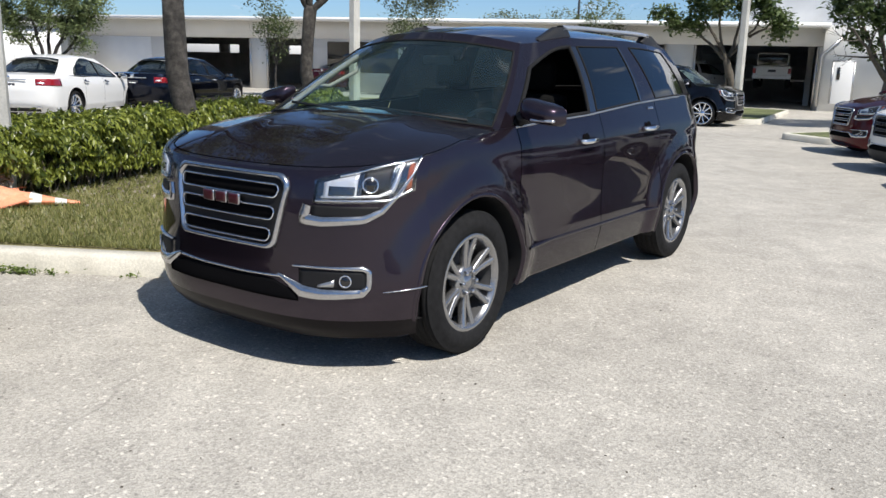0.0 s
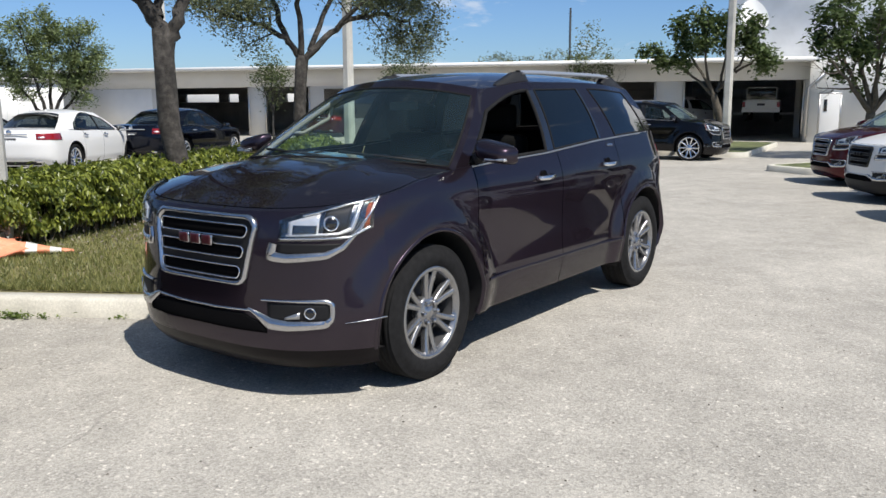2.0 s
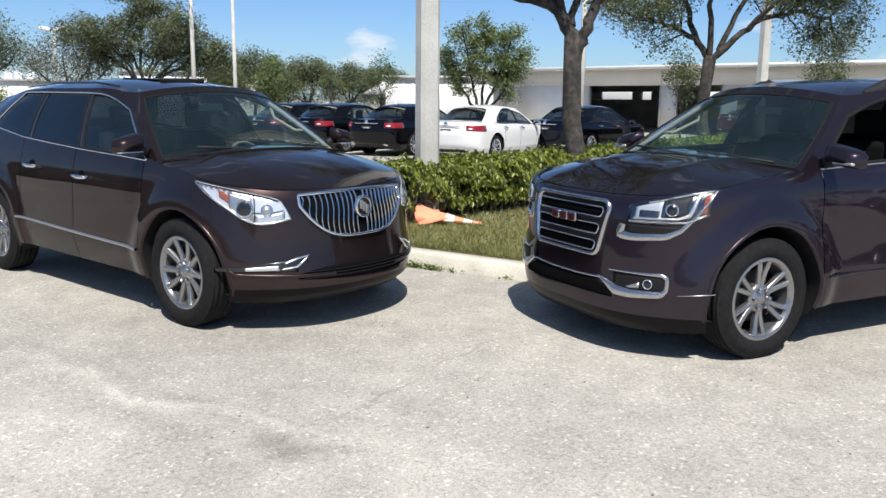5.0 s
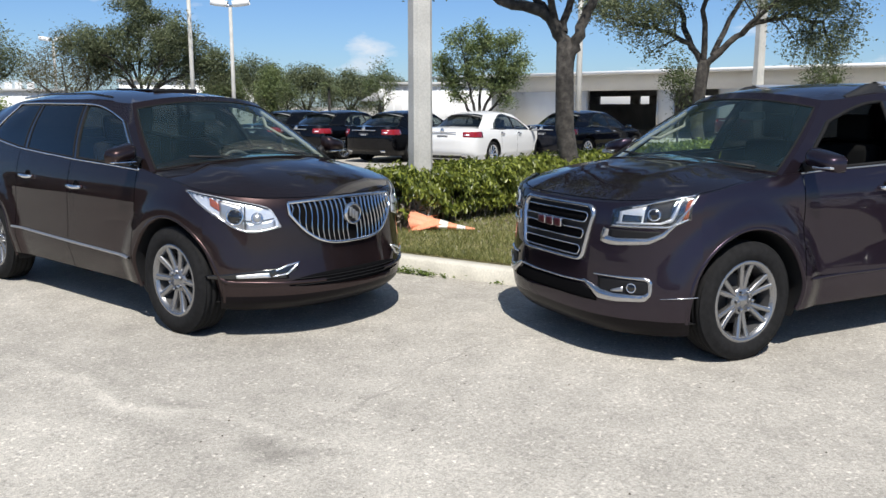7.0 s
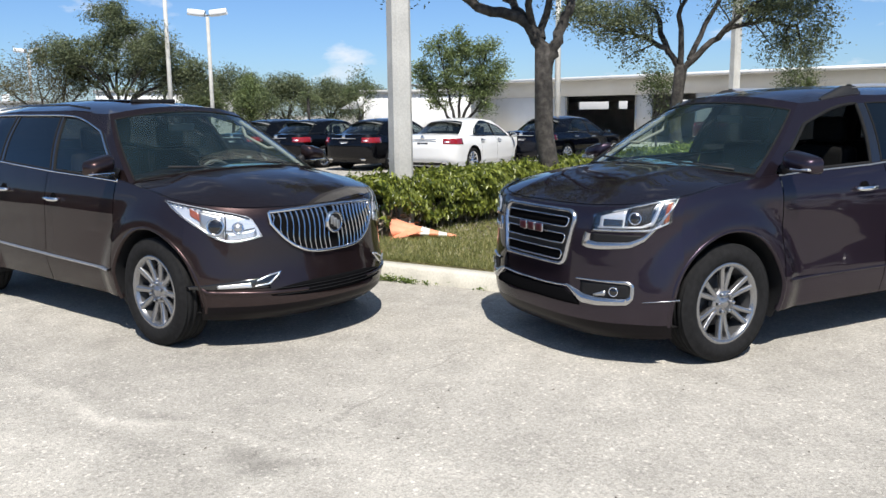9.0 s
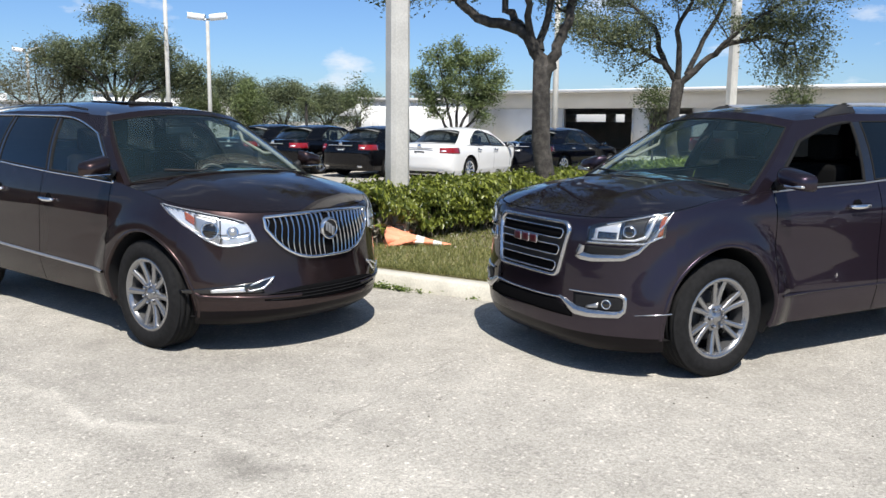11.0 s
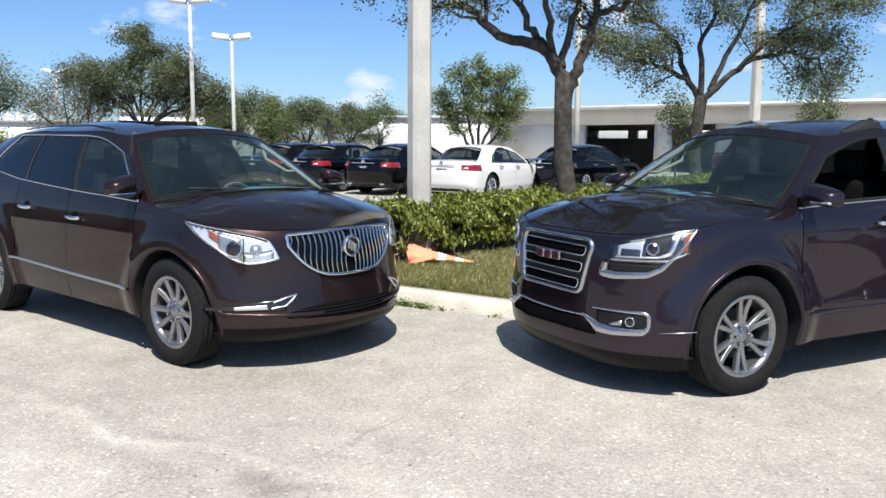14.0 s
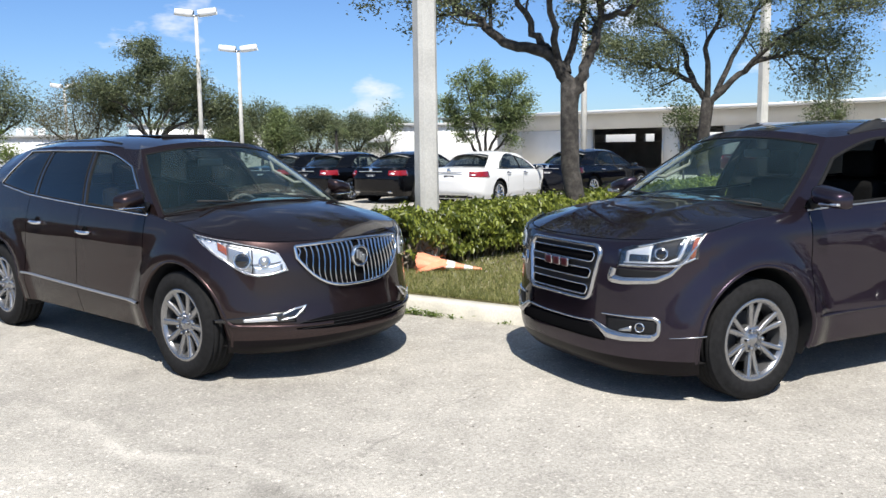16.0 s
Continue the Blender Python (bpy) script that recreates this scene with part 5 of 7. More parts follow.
ASPHALT = ground_shader()
CONCRETE = shader("kerb_concrete", (0.56, 0.535, 0.465), rough=0.85, grain=0.12, grain_scale=60, stain=0.18, stain_scale=2.5, bump=0.4, bump_scale=90)
POLE_CONCRETE = shader("pole_concrete", (0.50, 0.49, 0.455), rough=0.85, grain=0.10, grain_scale=50, stain=0.22, stain_scale=1.5, bump=0.35, bump_scale=70)
SOIL = shader("soil", (0.20, 0.18, 0.085), rough=0.95, grain=0.3, grain_scale=25, stain=0.25, stain_scale=2.0, bump=0.6, bump_scale=40)
TURF = shader("worn_turf", (0.10, 0.115, 0.045), rough=0.95, grain=0.5, grain_scale=12, stain=0.4, stain_scale=1.5, bump=0.8, bump_scale=25)
STUCCO = shader("white_stucco", (0.66, 0.65, 0.62), rough=0.85, grain=0.04, grain_scale=80, stain=0.06, stain_scale=0.6, bump=0.15, bump_scale=120)
BRIGHT_STUCCO = shader("bright_stucco", (0.83, 0.83, 0.81), rough=0.85, stain=0.05, stain_scale=0.6, bump=0.15, bump_scale=120)
WHITE_METAL = shader("white_metal", (0.80, 0.80, 0.79), rough=0.45, stain=0.05, stain_scale=1.0)
PALE_BARK = shader("pale_bark", (0.10, 0.085, 0.068), rough=0.95, grain=0.35, grain_scale=18, stain=0.3, stain_scale=3.0, bump=0.9, bump_scale=35)
BARK = shader("bark", (0.048, 0.043, 0.038), rough=0.95, grain=0.55, grain_scale=14, stain=0.55, stain_scale=4.5, bump=0.9, bump_scale=35)
BAY_DARK = shader("bay_interior", (0.40, 0.39, 0.37), rough=0.8, stain=0.2, stain_scale=1.0)

s = Soup()
s.add([(-700, -700, 0), (700, -700, 0), (700, 900, 0), (-700, 900, 0)], [(0, 1, 2, 3)])
tagged(s.put("ground", ASPHALT, kind="structure"), "sun-bleached pale grey asphalt lot", "ground")

# unseen wall, added behind the camera so the doors mirror something dark
s = Soup()
s.box((-60, -34.3, 0), (60, -34.0, 4.2))
tagged(s.put("wall_south", shader("reflected_wall", (0.20, 0.195, 0.17), rough=0.9, stain=0.3, stain_scale=0.8), kind="structure"), "unseen plain wall added to darken the car doors' reflections", "wall")

AX, NX = Vector((-0.5, 0.866, 0)), Vector((-0.866, -0.5, 0))  # along the planted island, and along its near end


def island(name, outline, label, kerb_w=0.16, h=0.14, bed=SOIL):
    """A kerbed bed: a rounded kerb round a soil top."""
    ring = [Vector(p) for p in outline]
    c = sum(ring, Vector()) / len(ring)
    rows = []
    for inset, z in ((0.0, 0.0), (0.012, h * 0.85), (0.03, h), (kerb_w, h), (kerb_w + 0.01, h - 0.03)):
        rows.append([p + (c - p).normalized() * inset * 1.2 + Vector((0, 0, z)) for p in ring])
    top = empty(name)
    Soup().grid(rows, close=True, flip=False).put("kerb", CONCRETE, top, "pale concrete kerb")
    inner = rows[-1]
    mesh("bed", [p + Vector((0, 0, 0.02)) for p in inner], [tuple(range(len(inner)))], bed, top, smooth=False)
    return tagged(top, label, "kerb", kind="structure")


def rounded_poly(corners, radii, n=8):
    out = []
    k = len(corners)
    for i in range(k):
        p, a, b = Vector(corners[i]), Vector(corners[i - 1]), Vector(corners[(i + 1) % k])
        u, v, r = (a - p).normalized(), (b - p).normalized(), radii[i]
        p0, p1 = p + u * r, p + v * r
        for t in np.linspace(0, 1, n):
            out.append(p0 * (1 - t) ** 2 + p * 2 * t * (1 - t) + p1 * t * t)
    return out


corner = Vector((-1.32, 0.03, 0))
isl = rounded_poly([corner, corner + AX * 26, corner + AX * 26 + NX * 4.6, corner + NX * 4.6], [0.5, 1.2, 1.2, 0.8])
island("planted_island", isl, "long planted island with pale concrete kerb")


# ---- foliage ----
def leaves(name, centres, normals, size, mat, parent=None, label="", curl=0.25, aspect=0.5, rng=None, kind="", up=0.0):
    """Many small folded leaves, each two triangles pairs, at the given centres."""
    rng = rng or np.random.default_rng(3)
    n = len(centres)
    c = np.asarray(centres)
    nr = np.asarray(normals) + rng.normal(0, 0.45, (n, 3))
    nr /= np.linalg.norm(nr, axis=1, keepdims=True) + 1e-9
    a = rng.normal(0, 1, (n, 3)) + np.array([0, 0, up])
    a -= nr * (a * nr).sum(1, keepdims=True)
    a /= np.linalg.norm(a, axis=1, keepdims=True) + 1e-9
    b = np.cross(nr, a)
    s = size * rng.uniform(0.6, 1.3, (n, 1))
    w = s * aspect
    p0, p1 = c - a * s, c + a * s
    l1, r1 = c + b * w + nr * s * curl, c - b * w + nr * s * curl
    verts = np.stack([p0, r1, p1, l1], 1).reshape(-1, 3)
    idx = np.arange(n) * 4
    faces = np.stack([np.stack([idx, idx + 1, idx + 2], 1), np.stack([idx, idx + 2, idx + 3], 1)], 1).reshape(-1, 3)
    me = bpy.data.meshes.new(name)
    me.vertices.add(len(verts))
    me.vertices.foreach_set("co", verts.ravel())
    me.loops.add(len(faces) * 3)
    me.loops.foreach_set("vertex_index", faces.ravel().astype(np.int32))
    me.polygons.add(len(faces))
    me.polygons.foreach_set("loop_start", np.arange(len(faces), dtype=np.int32) * 3)
    me.polygons.foreach_set("loop_total", np.full(len(faces), 3, dtype=np.int32))
    me.materials.append(mat)
    me.update(calc_edges=True)
    me.validate()
    ob = new(name, me)
    if parent is not None:
        ob.parent = parent
    return tagged(ob, label, kind=kind)


HEDGE_LEAF = leaf_shader("hedge_leaf", (0.030, 0.055, 0.010), (0.34, 0.38, 0.07), rough=0.32)
OAK_LEAF = leaf_shader("oak_leaf", (0.062, 0.082, 0.047), (0.245, 0.28, 0.148))
LOT_LEAF = leaf_shader("lot_leaf", (0.085, 0.12, 0.048), (0.29, 0.35, 0.145))
GREEN_LEAF = leaf_shader("green_leaf", (0.07, 0.115, 0.028), (0.26, 0.33, 0.085))
PALE_LEAF = leaf_shader("pale_leaf", (0.07, 0.10, 0.04), (0.16, 0.19, 0.08))
BROWN_LEAF = leaf_shader("brown_leaf", (0.09, 0.085, 0.04), (0.20, 0.18, 0.10))
BROAD_LEAF = leaf_shader("broad_leaf", (0.04, 0.07, 0.022), (0.15, 0.20, 0.07))
GRASS_LEAF = leaf_shader("grass_blade", (0.11, 0.135, 0.04), (0.36, 0.35, 0.14))


def tree(name, base, height, spread, trunk_r, fork, label, mat, seed, n_leaf=5000, leaf=0.06, crown_lo=0.45, limbs=5, lean=(0, 0), gap=0.0, limb_rise=0.55, clump=0.35, bark=BARK, category="tree", levels=2, main=(), paths=(), loose=False, bare=0.3):
    """A tapered trunk that forks into limbs and twigs, with clumps of small leaves round the twig ends."""
    rng = np.random.default_rng(seed)
    t = tagged(empty(name, pose(*base)), label, category)
    wood = Soup()
    tips = []

    def limb(p, d, length, r, level):
        pts, rad = [Vector(p)], [r]
        steps = 6
        q, dd = Vector(p), Vector(d).normalized()
        for k in range(steps):
            dd = (dd + Vector(rng.normal(0, 0.16, 3)) + Vector((0, 0, 0.05 if level < 2 else -0.02))).normalized()
            q = q + dd * length / steps
            pts.append(q.copy())
            rad.append(r * (1 - 0.75 * (k + 1) / steps))
            if level < levels and k >= 2:
                for _ in range(1 if level == 0 else 2):
                    side = Vector(rng.normal(0, 1, 3))
                    side = (side - dd * side.dot(dd)).normalized()
                    limb(q, (dd * 0.6 + side * 0.9 + Vector((0, 0, 0.25))).normalized(), length * rng.uniform(0.35, 0.55), rad[-1] * 0.6, level + 1)
            elif level >= levels and k >= 2:
                tips.append(q.copy())
        tips.append(q.copy())
        wood.tube(pts, rad, 7 if level < 2 else 4, cap=False)

    top = Vector((lean[0], lean[1], fork))
    mid = top * 0.5 + Vector(rng.normal(0, trunk_r * 0.4, 3))
    wood.tube([(0, 0, -0.1), (0, 0, 0.12), mid * 0.5, mid, (mid + top) / 2, top, top + Vector((0, 0, trunk_r * 0.5)), top + Vector((0, 0, trunk_r * 0.9))], [trunk_r * 1.45, trunk_r * 1.12, trunk_r, trunk_r * 0.95, trunk_r * 0.92, trunk_r * 0.86, trunk_r * 0.62, trunk_r * 0.12], 14)
    for line, r in paths:
        pts = [Vector(p) for p in line]
        fine, rad = [], []
        if pts[0].z <= fork + 0.05:
            fine, rad = [Vector((top.x * 0.9, top.y * 0.9, pts[0].z - 0.8))], [r * 0.8]
        for i, (a, b) in enumerate(zip(pts, pts[1:])):
            for t_ in np.linspace(0, 1, 4, endpoint=False):
                s_ = (i + t_) / (len(pts) - 1)
                fine.append(a.lerp(b, t_) + Vector(rng.normal(0, 0.025, 3)) * (s_ > 0))
                rad.append(r * (1 - 0.72 * s_))
        fine.append(pts[-1])
        rad.append(r * 0.28)
        wood.tube(fine, rad, 8, cap=False)
        for i in range(max(4, int(len(fine) * bare)), len(fine)):
            dd = (fine[i] - fine[i - 1]).normalized()
            for _ in range(2 if i > 6 else 1):
                side = Vector(rng.normal(0, 1, 3))
                side = (side - dd * side.dot(dd)).normalized()
                limb(fine[i], (dd * 0.5 + side * 0.9 + Vector((0, 0, 0.3))).normalized(), spread * rng.uniform(0.12, 0.26), rad[i] * 0.45, 1)
    for d, length in main:
        limb(top, Vector(d), length, trunk_r * 0.62, 0)
    for k in range(limbs):
        a = 2 * math.pi * (k + rng.uniform(-0.25, 0.25)) / limbs
        d = Vector((math.cos(a), math.sin(a), limb_rise * 2 * rng.uniform(0.7, 1.3)))
        up = (height - fork)
        length = math.hypot(spread * rng.uniform(0.75, 1.0), up * 0.6)
        limb(top, d, length * 0.85, trunk_r * 0.6, 0)
    wood.put("trunk", bark, t)
    c = np.array([v[:] for v in tips])
    zc, zh = (height * (1 + crown_lo)) / 2, height * (1 - crown_lo) / 2
    e = np.sqrt(((c[:, 0] - top.x) / spread) ** 2 + ((c[:, 1] - top.y) / spread) ** 2 + ((c[:, 2] - zc) / zh) ** 2)
    scale = np.where(e > 1, 1 / e, 1)[:, None]
    if not loose:
        c = np.array([top.x, top.y, zc]) + (c - np.array([top.x, top.y, zc])) * scale
    extra = rng.normal(0, 1, (max(30, len(c) // 2), 3))
    extra /= np.linalg.norm(extra, axis=1, keepdims=True)
    extra *= rng.uniform(0.55, 1.0, (len(extra), 1)) ** 0.6
    extra = np.array([top.x, top.y, zc]) + extra * np.array([spread, spread, zh]) * 0.95
    if not loose:
        c = np.vstack([c, extra])
    if gap > 0:
        c = c[rng.random(len(c)) > gap]
    pick = rng.integers(0, len(c), n_leaf)
    pts = c[pick] + rng.normal(0, clump * 0.5, (n_leaf, 3)) * np.array([1, 1, 0.75])
    leaves("crown", pts, np.tile([0, 0, 0.8], (n_leaf, 1)), leaf, mat, t, rng=rng)
    return t


TWIG = shader("grey_twig", (0.20, 0.17, 0.135), rough=0.95, grain=0.4, grain_scale=20, stain=0.4, stain_scale=5.0)
DRY_LEAF = leaf_shader("dry_leaf", (0.16, 0.13, 0.09), (0.46, 0.42, 0.36), rough=0.7)


def hedge_row():
    """A clipped, uneven hedge of small leaves on grey twigs, round a core coloured as inner shade."""
    rng = np.random.default_rng(11)
    line = [Vector(p) for p in ((-4.75, -0.25, 0), (-5.35, 1.5, 0), (-6.3, 4.0, 0), (-7.7, 6.9, 0), (-9.2, 9.6, 0))]
    seg = [(b - a).length for a, b in zip(line, line[1:])]
    total = sum(seg)
    n = 62000
    d = rng.uniform(0, total, n)
    cs = np.cumsum([0] + seg)
    k = np.clip(np.searchsorted(cs, d, side="right") - 1, 0, len(seg) - 1)
    t = (d - cs[k]) / np.array(seg)[k]
    a, b = np.array([v[:] for v in line])[k], np.array([v[:] for v in line])[k + 1]
    mid = a + (b - a) * t[:, None]
    along = (b - a) / np.linalg.norm(b - a, axis=1, keepdims=True)
    across = np.stack([along[:, 1], -along[:, 0], 0 * along[:, 0]], 1)
    ang = rng.uniform(-0.35, math.pi + 0.35, n)
    depth = 1 - 0.30 * rng.random(n) ** 1.6
    wob = 1 + 0.14 * np.sin(d * 5.1 + 2 * np.sin(ang * 3)) * np.sin(d * 1.7 + ang * 2) + 0.07 * np.sin(d * 13 + ang * 5)
    x = np.sign(np.cos(ang)) * np.abs(np.cos(ang)) ** 0.6 * 0.52 * depth * wob
    z = 0.46 + np.sign(np.sin(ang)) * np.abs(np.sin(ang)) ** 0.6 * 0.385 * depth * wob
    z = np.maximum(z, 0.25 + 0.18 * rng.random(n) + 0.05 * np.sin(d * 4.3))
    c = mid + across * x[:, None]
    c[:, 2] = z
    foot = (np.hypot(c[:, 0] + 4.45, c[:, 1] - 0.22) < 0.32) & (z < 0.46 + 0.06 * np.sin(d * 9))
    c, across, ang, n = c[~foot], across[~foot], ang[~foot], int((~foot).sum())
    sprig = (np.sin(ang) > 0.75) & (rng.random(len(ang)) < 0.10)
    c[sprig, 2] += rng.uniform(0.0, 0.09, int(sprig.sum()))
    nrm = across * np.cos(ang)[:, None]
    nrm[:, 2] = 0.55 * np.sin(ang) + 0.15
    h = tagged(empty("hedge", pose(0, 0, 0)), "low clipped green hedge of small glossy leaves", "hedge")
    leaves("foliage", c, nrm, 0.041, HEDGE_LEAF, h, rng=rng, aspect=0.42, up=1.8, curl=0.22)
    # near-black tube that paints the shade deep between the leaves
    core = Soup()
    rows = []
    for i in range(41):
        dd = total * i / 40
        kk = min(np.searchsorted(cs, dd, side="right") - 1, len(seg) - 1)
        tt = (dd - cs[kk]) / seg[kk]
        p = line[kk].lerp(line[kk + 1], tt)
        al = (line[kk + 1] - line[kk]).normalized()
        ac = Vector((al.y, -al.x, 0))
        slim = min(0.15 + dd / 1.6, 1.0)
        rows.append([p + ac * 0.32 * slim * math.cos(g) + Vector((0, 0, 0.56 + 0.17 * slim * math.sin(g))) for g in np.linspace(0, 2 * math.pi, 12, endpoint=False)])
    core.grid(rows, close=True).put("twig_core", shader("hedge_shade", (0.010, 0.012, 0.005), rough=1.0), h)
    tw = Soup()
    for i in range(900):
        dd = rng.uniform(0, total)
        kk = min(np.searchsorted(cs, dd, side="right") - 1, len(seg) - 1)
        p = line[kk].lerp(line[kk + 1], (dd - cs[kk]) / seg[kk])
        al = (line[kk + 1] - line[kk]).normalized()
        ac = Vector((al.y, -al.x, 0))
        s0 = p + ac * rng.uniform(-0.38, 0.38) + al * rng.uniform(-0.1, 0.1)
        tw.tube([s0 + Vector((0, 0, 0.12)), s0 + ac * rng.uniform(-0.2, 0.2) + al * rng.uniform(-0.2, 0.2) + Vector((0, 0, 0.5))], [0.011, 0.005], 4, cap=False)
    tagged(tw.put("stem_tangle", TWIG, h), kind="stuff")


hedge_row()

# ---- buildings ----
W0, W1 = Vector((-3.3, 31.5, 0)), Vector((-45.3, 20.9, 0))
WD = (W1 - W0).normalized()
WN = Vector((-WD.y, WD.x, 0))
if WN.y > 0:
    WN = -WN


def wall_box(s0, s1, o0, o1, z0, z1, soup=None, bevel=0.0):
    m = Matrix.Translation(W0) @ Matrix(((WD.x, WN.x, 0, 0), (WD.y, WN.y, 0, 0), (0, 0, 1, 0), (0, 0, 0, 1)))
    return (soup or Soup()).box((s0, o0, z0), (s1, o1, z1), m, bevel)


BEIGE = shader("beige_stucco", (0.69, 0.675, 0.64), rough=0.85, grain=0.04, grain_scale=80, stain=0.06, stain_scale=0.6, bump=0.15, bump_scale=120)


def service_building():
    b = tagged(empty("service_building"), "long low white service building with open dark bays", "building")
    OPEN, ROOF = 2.42, 3.45
    # bays as (start, end) along the front
    bays = [(0.8, 5.42), (6.5, 12.4), (23.0, 25.6), (26.5, 31.2)]
    s = 0.0
    for a, e in bays + [(44.0, 44.0)]:
        wall_box(s, a, -0.25, 0.0, 0, OPEN).put("pier", STUCCO, b)
        s = e
    wall_box(0, 44.0, -0.25, 0.0, OPEN, ROOF - 0.12).put("front_wall", BEIGE, b)
    wall_box(-0.25, 0.0, -9.0, 0.0, 0, ROOF - 0.12).put("end_wall", STUCCO, b)
    holes = [(15.6, 17.0), (19.4, 21.0), (28.6, 30.0), (33.5, 34.3), (35.0, 37.6)]
    wall_box(-0.25, 44.0, -9.2, -9.0, 0, 1.72).put("back_wall", BAY_DARK, b)
    wall_box(-0.25, 44.0, -9.2, -9.0, 2.22, ROOF - 0.12).put("back_wall", BAY_DARK, b)
    s = -0.25
    for a, e in holes + [(44.0, 44.0)]:
        wall_box(s, a, -9.2, -9.0, 1.72, 2.22).put("back_pier", BAY_DARK, b)
        s = e
    wall_box(0.55, 44.4, -9.4, 1.15, ROOF - 0.12, ROOF, bevel=0.02).put("roof", WHITE_METAL, b)
    wall_box(0.53, 44.4, 1.15, 1.20, ROOF - 0.12, ROOF + 0.03).put("fascia", WHITE_METAL, b, "white roof fascia")
    wall_box(0.0, 44.0, -9.0, -0.25, OPEN + 0.35, OPEN + 0.40).put("bay_ceiling", BAY_DARK, b)
    for k in (5.85, 17.4, 40.0):
        wall_box(k, k + 0.2, -9.0, -0.3, 0, OPEN + 0.3).put("partition", BAY_DARK, b)
    for a, e in bays:
        for q in (a, e - 0.08):
            wall_box(q, q + 0.08, -0.10, 0.02, 0, OPEN).put("door_jamb", SATIN, b)
    # closed roller shutters
    for a, e in ((32.6, 36.6), (38.2, 42.0)):
        sh = wall_box(a, e, 0.0, 0.03, 0.02, 2.40)
        sh.put("roller_shutter", WHITE_METAL, b, "closed white roller shutter")
    # window strip beside the bays
    wall_box(18.5, 22.2, 0.0, 0.02, 0.9, 2.3).put("window", GLOSS_BLACK, b)
    # sloped brace wall at the end and side door
    d = wall_box(-0.9, -0.25, -0.6, -0.1, 0, ROOF - 0.3, bevel=0.01)
    d.put("end_pier", BRIGHT_STUCCO, b)
    # the roofline falls slightly towards the lane
    for ob in b.children:
        for v in ob.data.vertices:
            if v.co.z > 2.9:
                v.co.z -= 0.24 * min(max(1 - (v.co - W0).dot(WD) / 22, 0), 1.1)
    return b


service_building()
yard = tagged(empty("yard_wall"), "distant sunlit white yard wall", "wall", kind="structure")
wall_box(8.0, 60.0, -22.3, -22.0, 0, 3.0).put("wall", STUCCO, yard)


def annex():
    """The tall white block beside the bays, with a side door."""
    b = tagged(empty("white_annex"), "tall white annex with side door and downpipe", "building")
    m = pose(-3.85, 30.95, 0, 0, 0, 14)
    Soup().box((0.0, 0.0, 0), (14, 9, 3.2), m).put("wall", BRIGHT_STUCCO, b)
    roofline = [(-3.1, 3.2), (14, 3.2), (14, 10.5), (3.6, 10.5), (-3.1, 6.7)]
    Soup().add([m @ Vector((x_, y_, z_)) for y_ in (4.4, 9.0) for x_, z_ in roofline], [(0, 1, 2, 3, 4), (9, 8, 7, 6, 5)] + [(i, i + 5, (i + 1) % 5 + 5, (i + 1) % 5) for i in range(5)]).put("upper_wall", shader("pale_grey_panel", (0.78, 0.79, 0.80), rough=0.6, stain=0.08), b)
    Soup().box((0.42, -0.04, 0.3), (1.10, 0.0, 1.85), m, 0.01).put("side_door", WHITE_METAL, b)
    Soup().box((0.36, -0.03, 1.85), (1.16, 0.0, 1.91), m).put("door_frame", SATIN, b)
    for x_ in (0.36, 1.10):
        Soup().box((x_, -0.03, 0.3), (x_ + 0.06, 0.0, 1.85), m).put("door_frame", SATIN, b)
    Soup().box((0.55, -0.06, 1.2), (0.66, -0.03, 1.65), m).put("door_glass", GLOSS_BLACK, b)
    Soup().tube([m @ Vector(p) for p in ((-0.05, -0.05, 0.2), (-0.05, -0.05, 2.1), (0.6, -0.08, 2.75))], 0.05, 8).put("downpipe", SATIN, b)
    # dish on the roof
    dish = Soup().grid([[Vector((0.62 * r * math.cos(t), 0.30 * r * r, (0.72 + 0.1 * math.sin(t)) * r * math.sin(t))) for t in np.linspace(0, 2 * math.pi, 24, endpoint=False)] for r in np.linspace(0, 1, 6)], close=True)
    dd = dish.put("satellite_dish", WHITE_METAL, None)
    dd.matrix_world = pose(-6.85, 33.3, 4.95, 24, 0, -140)
    tagged(dd, "white satellite dish on the roof edge", "dish")
    arm = Soup().tube([(-0.1, 0.1, -0.9), (0.0, 0.15, -0.3), (0.5, -0.3, -0.2)], 0.03, 6)
    arm.tube([(0, 0.15, -1.25), (0, 0.15, 0)], 0.04, 6)
    arm.put("dish_mount", BLACK, dd)
    return b


annex()


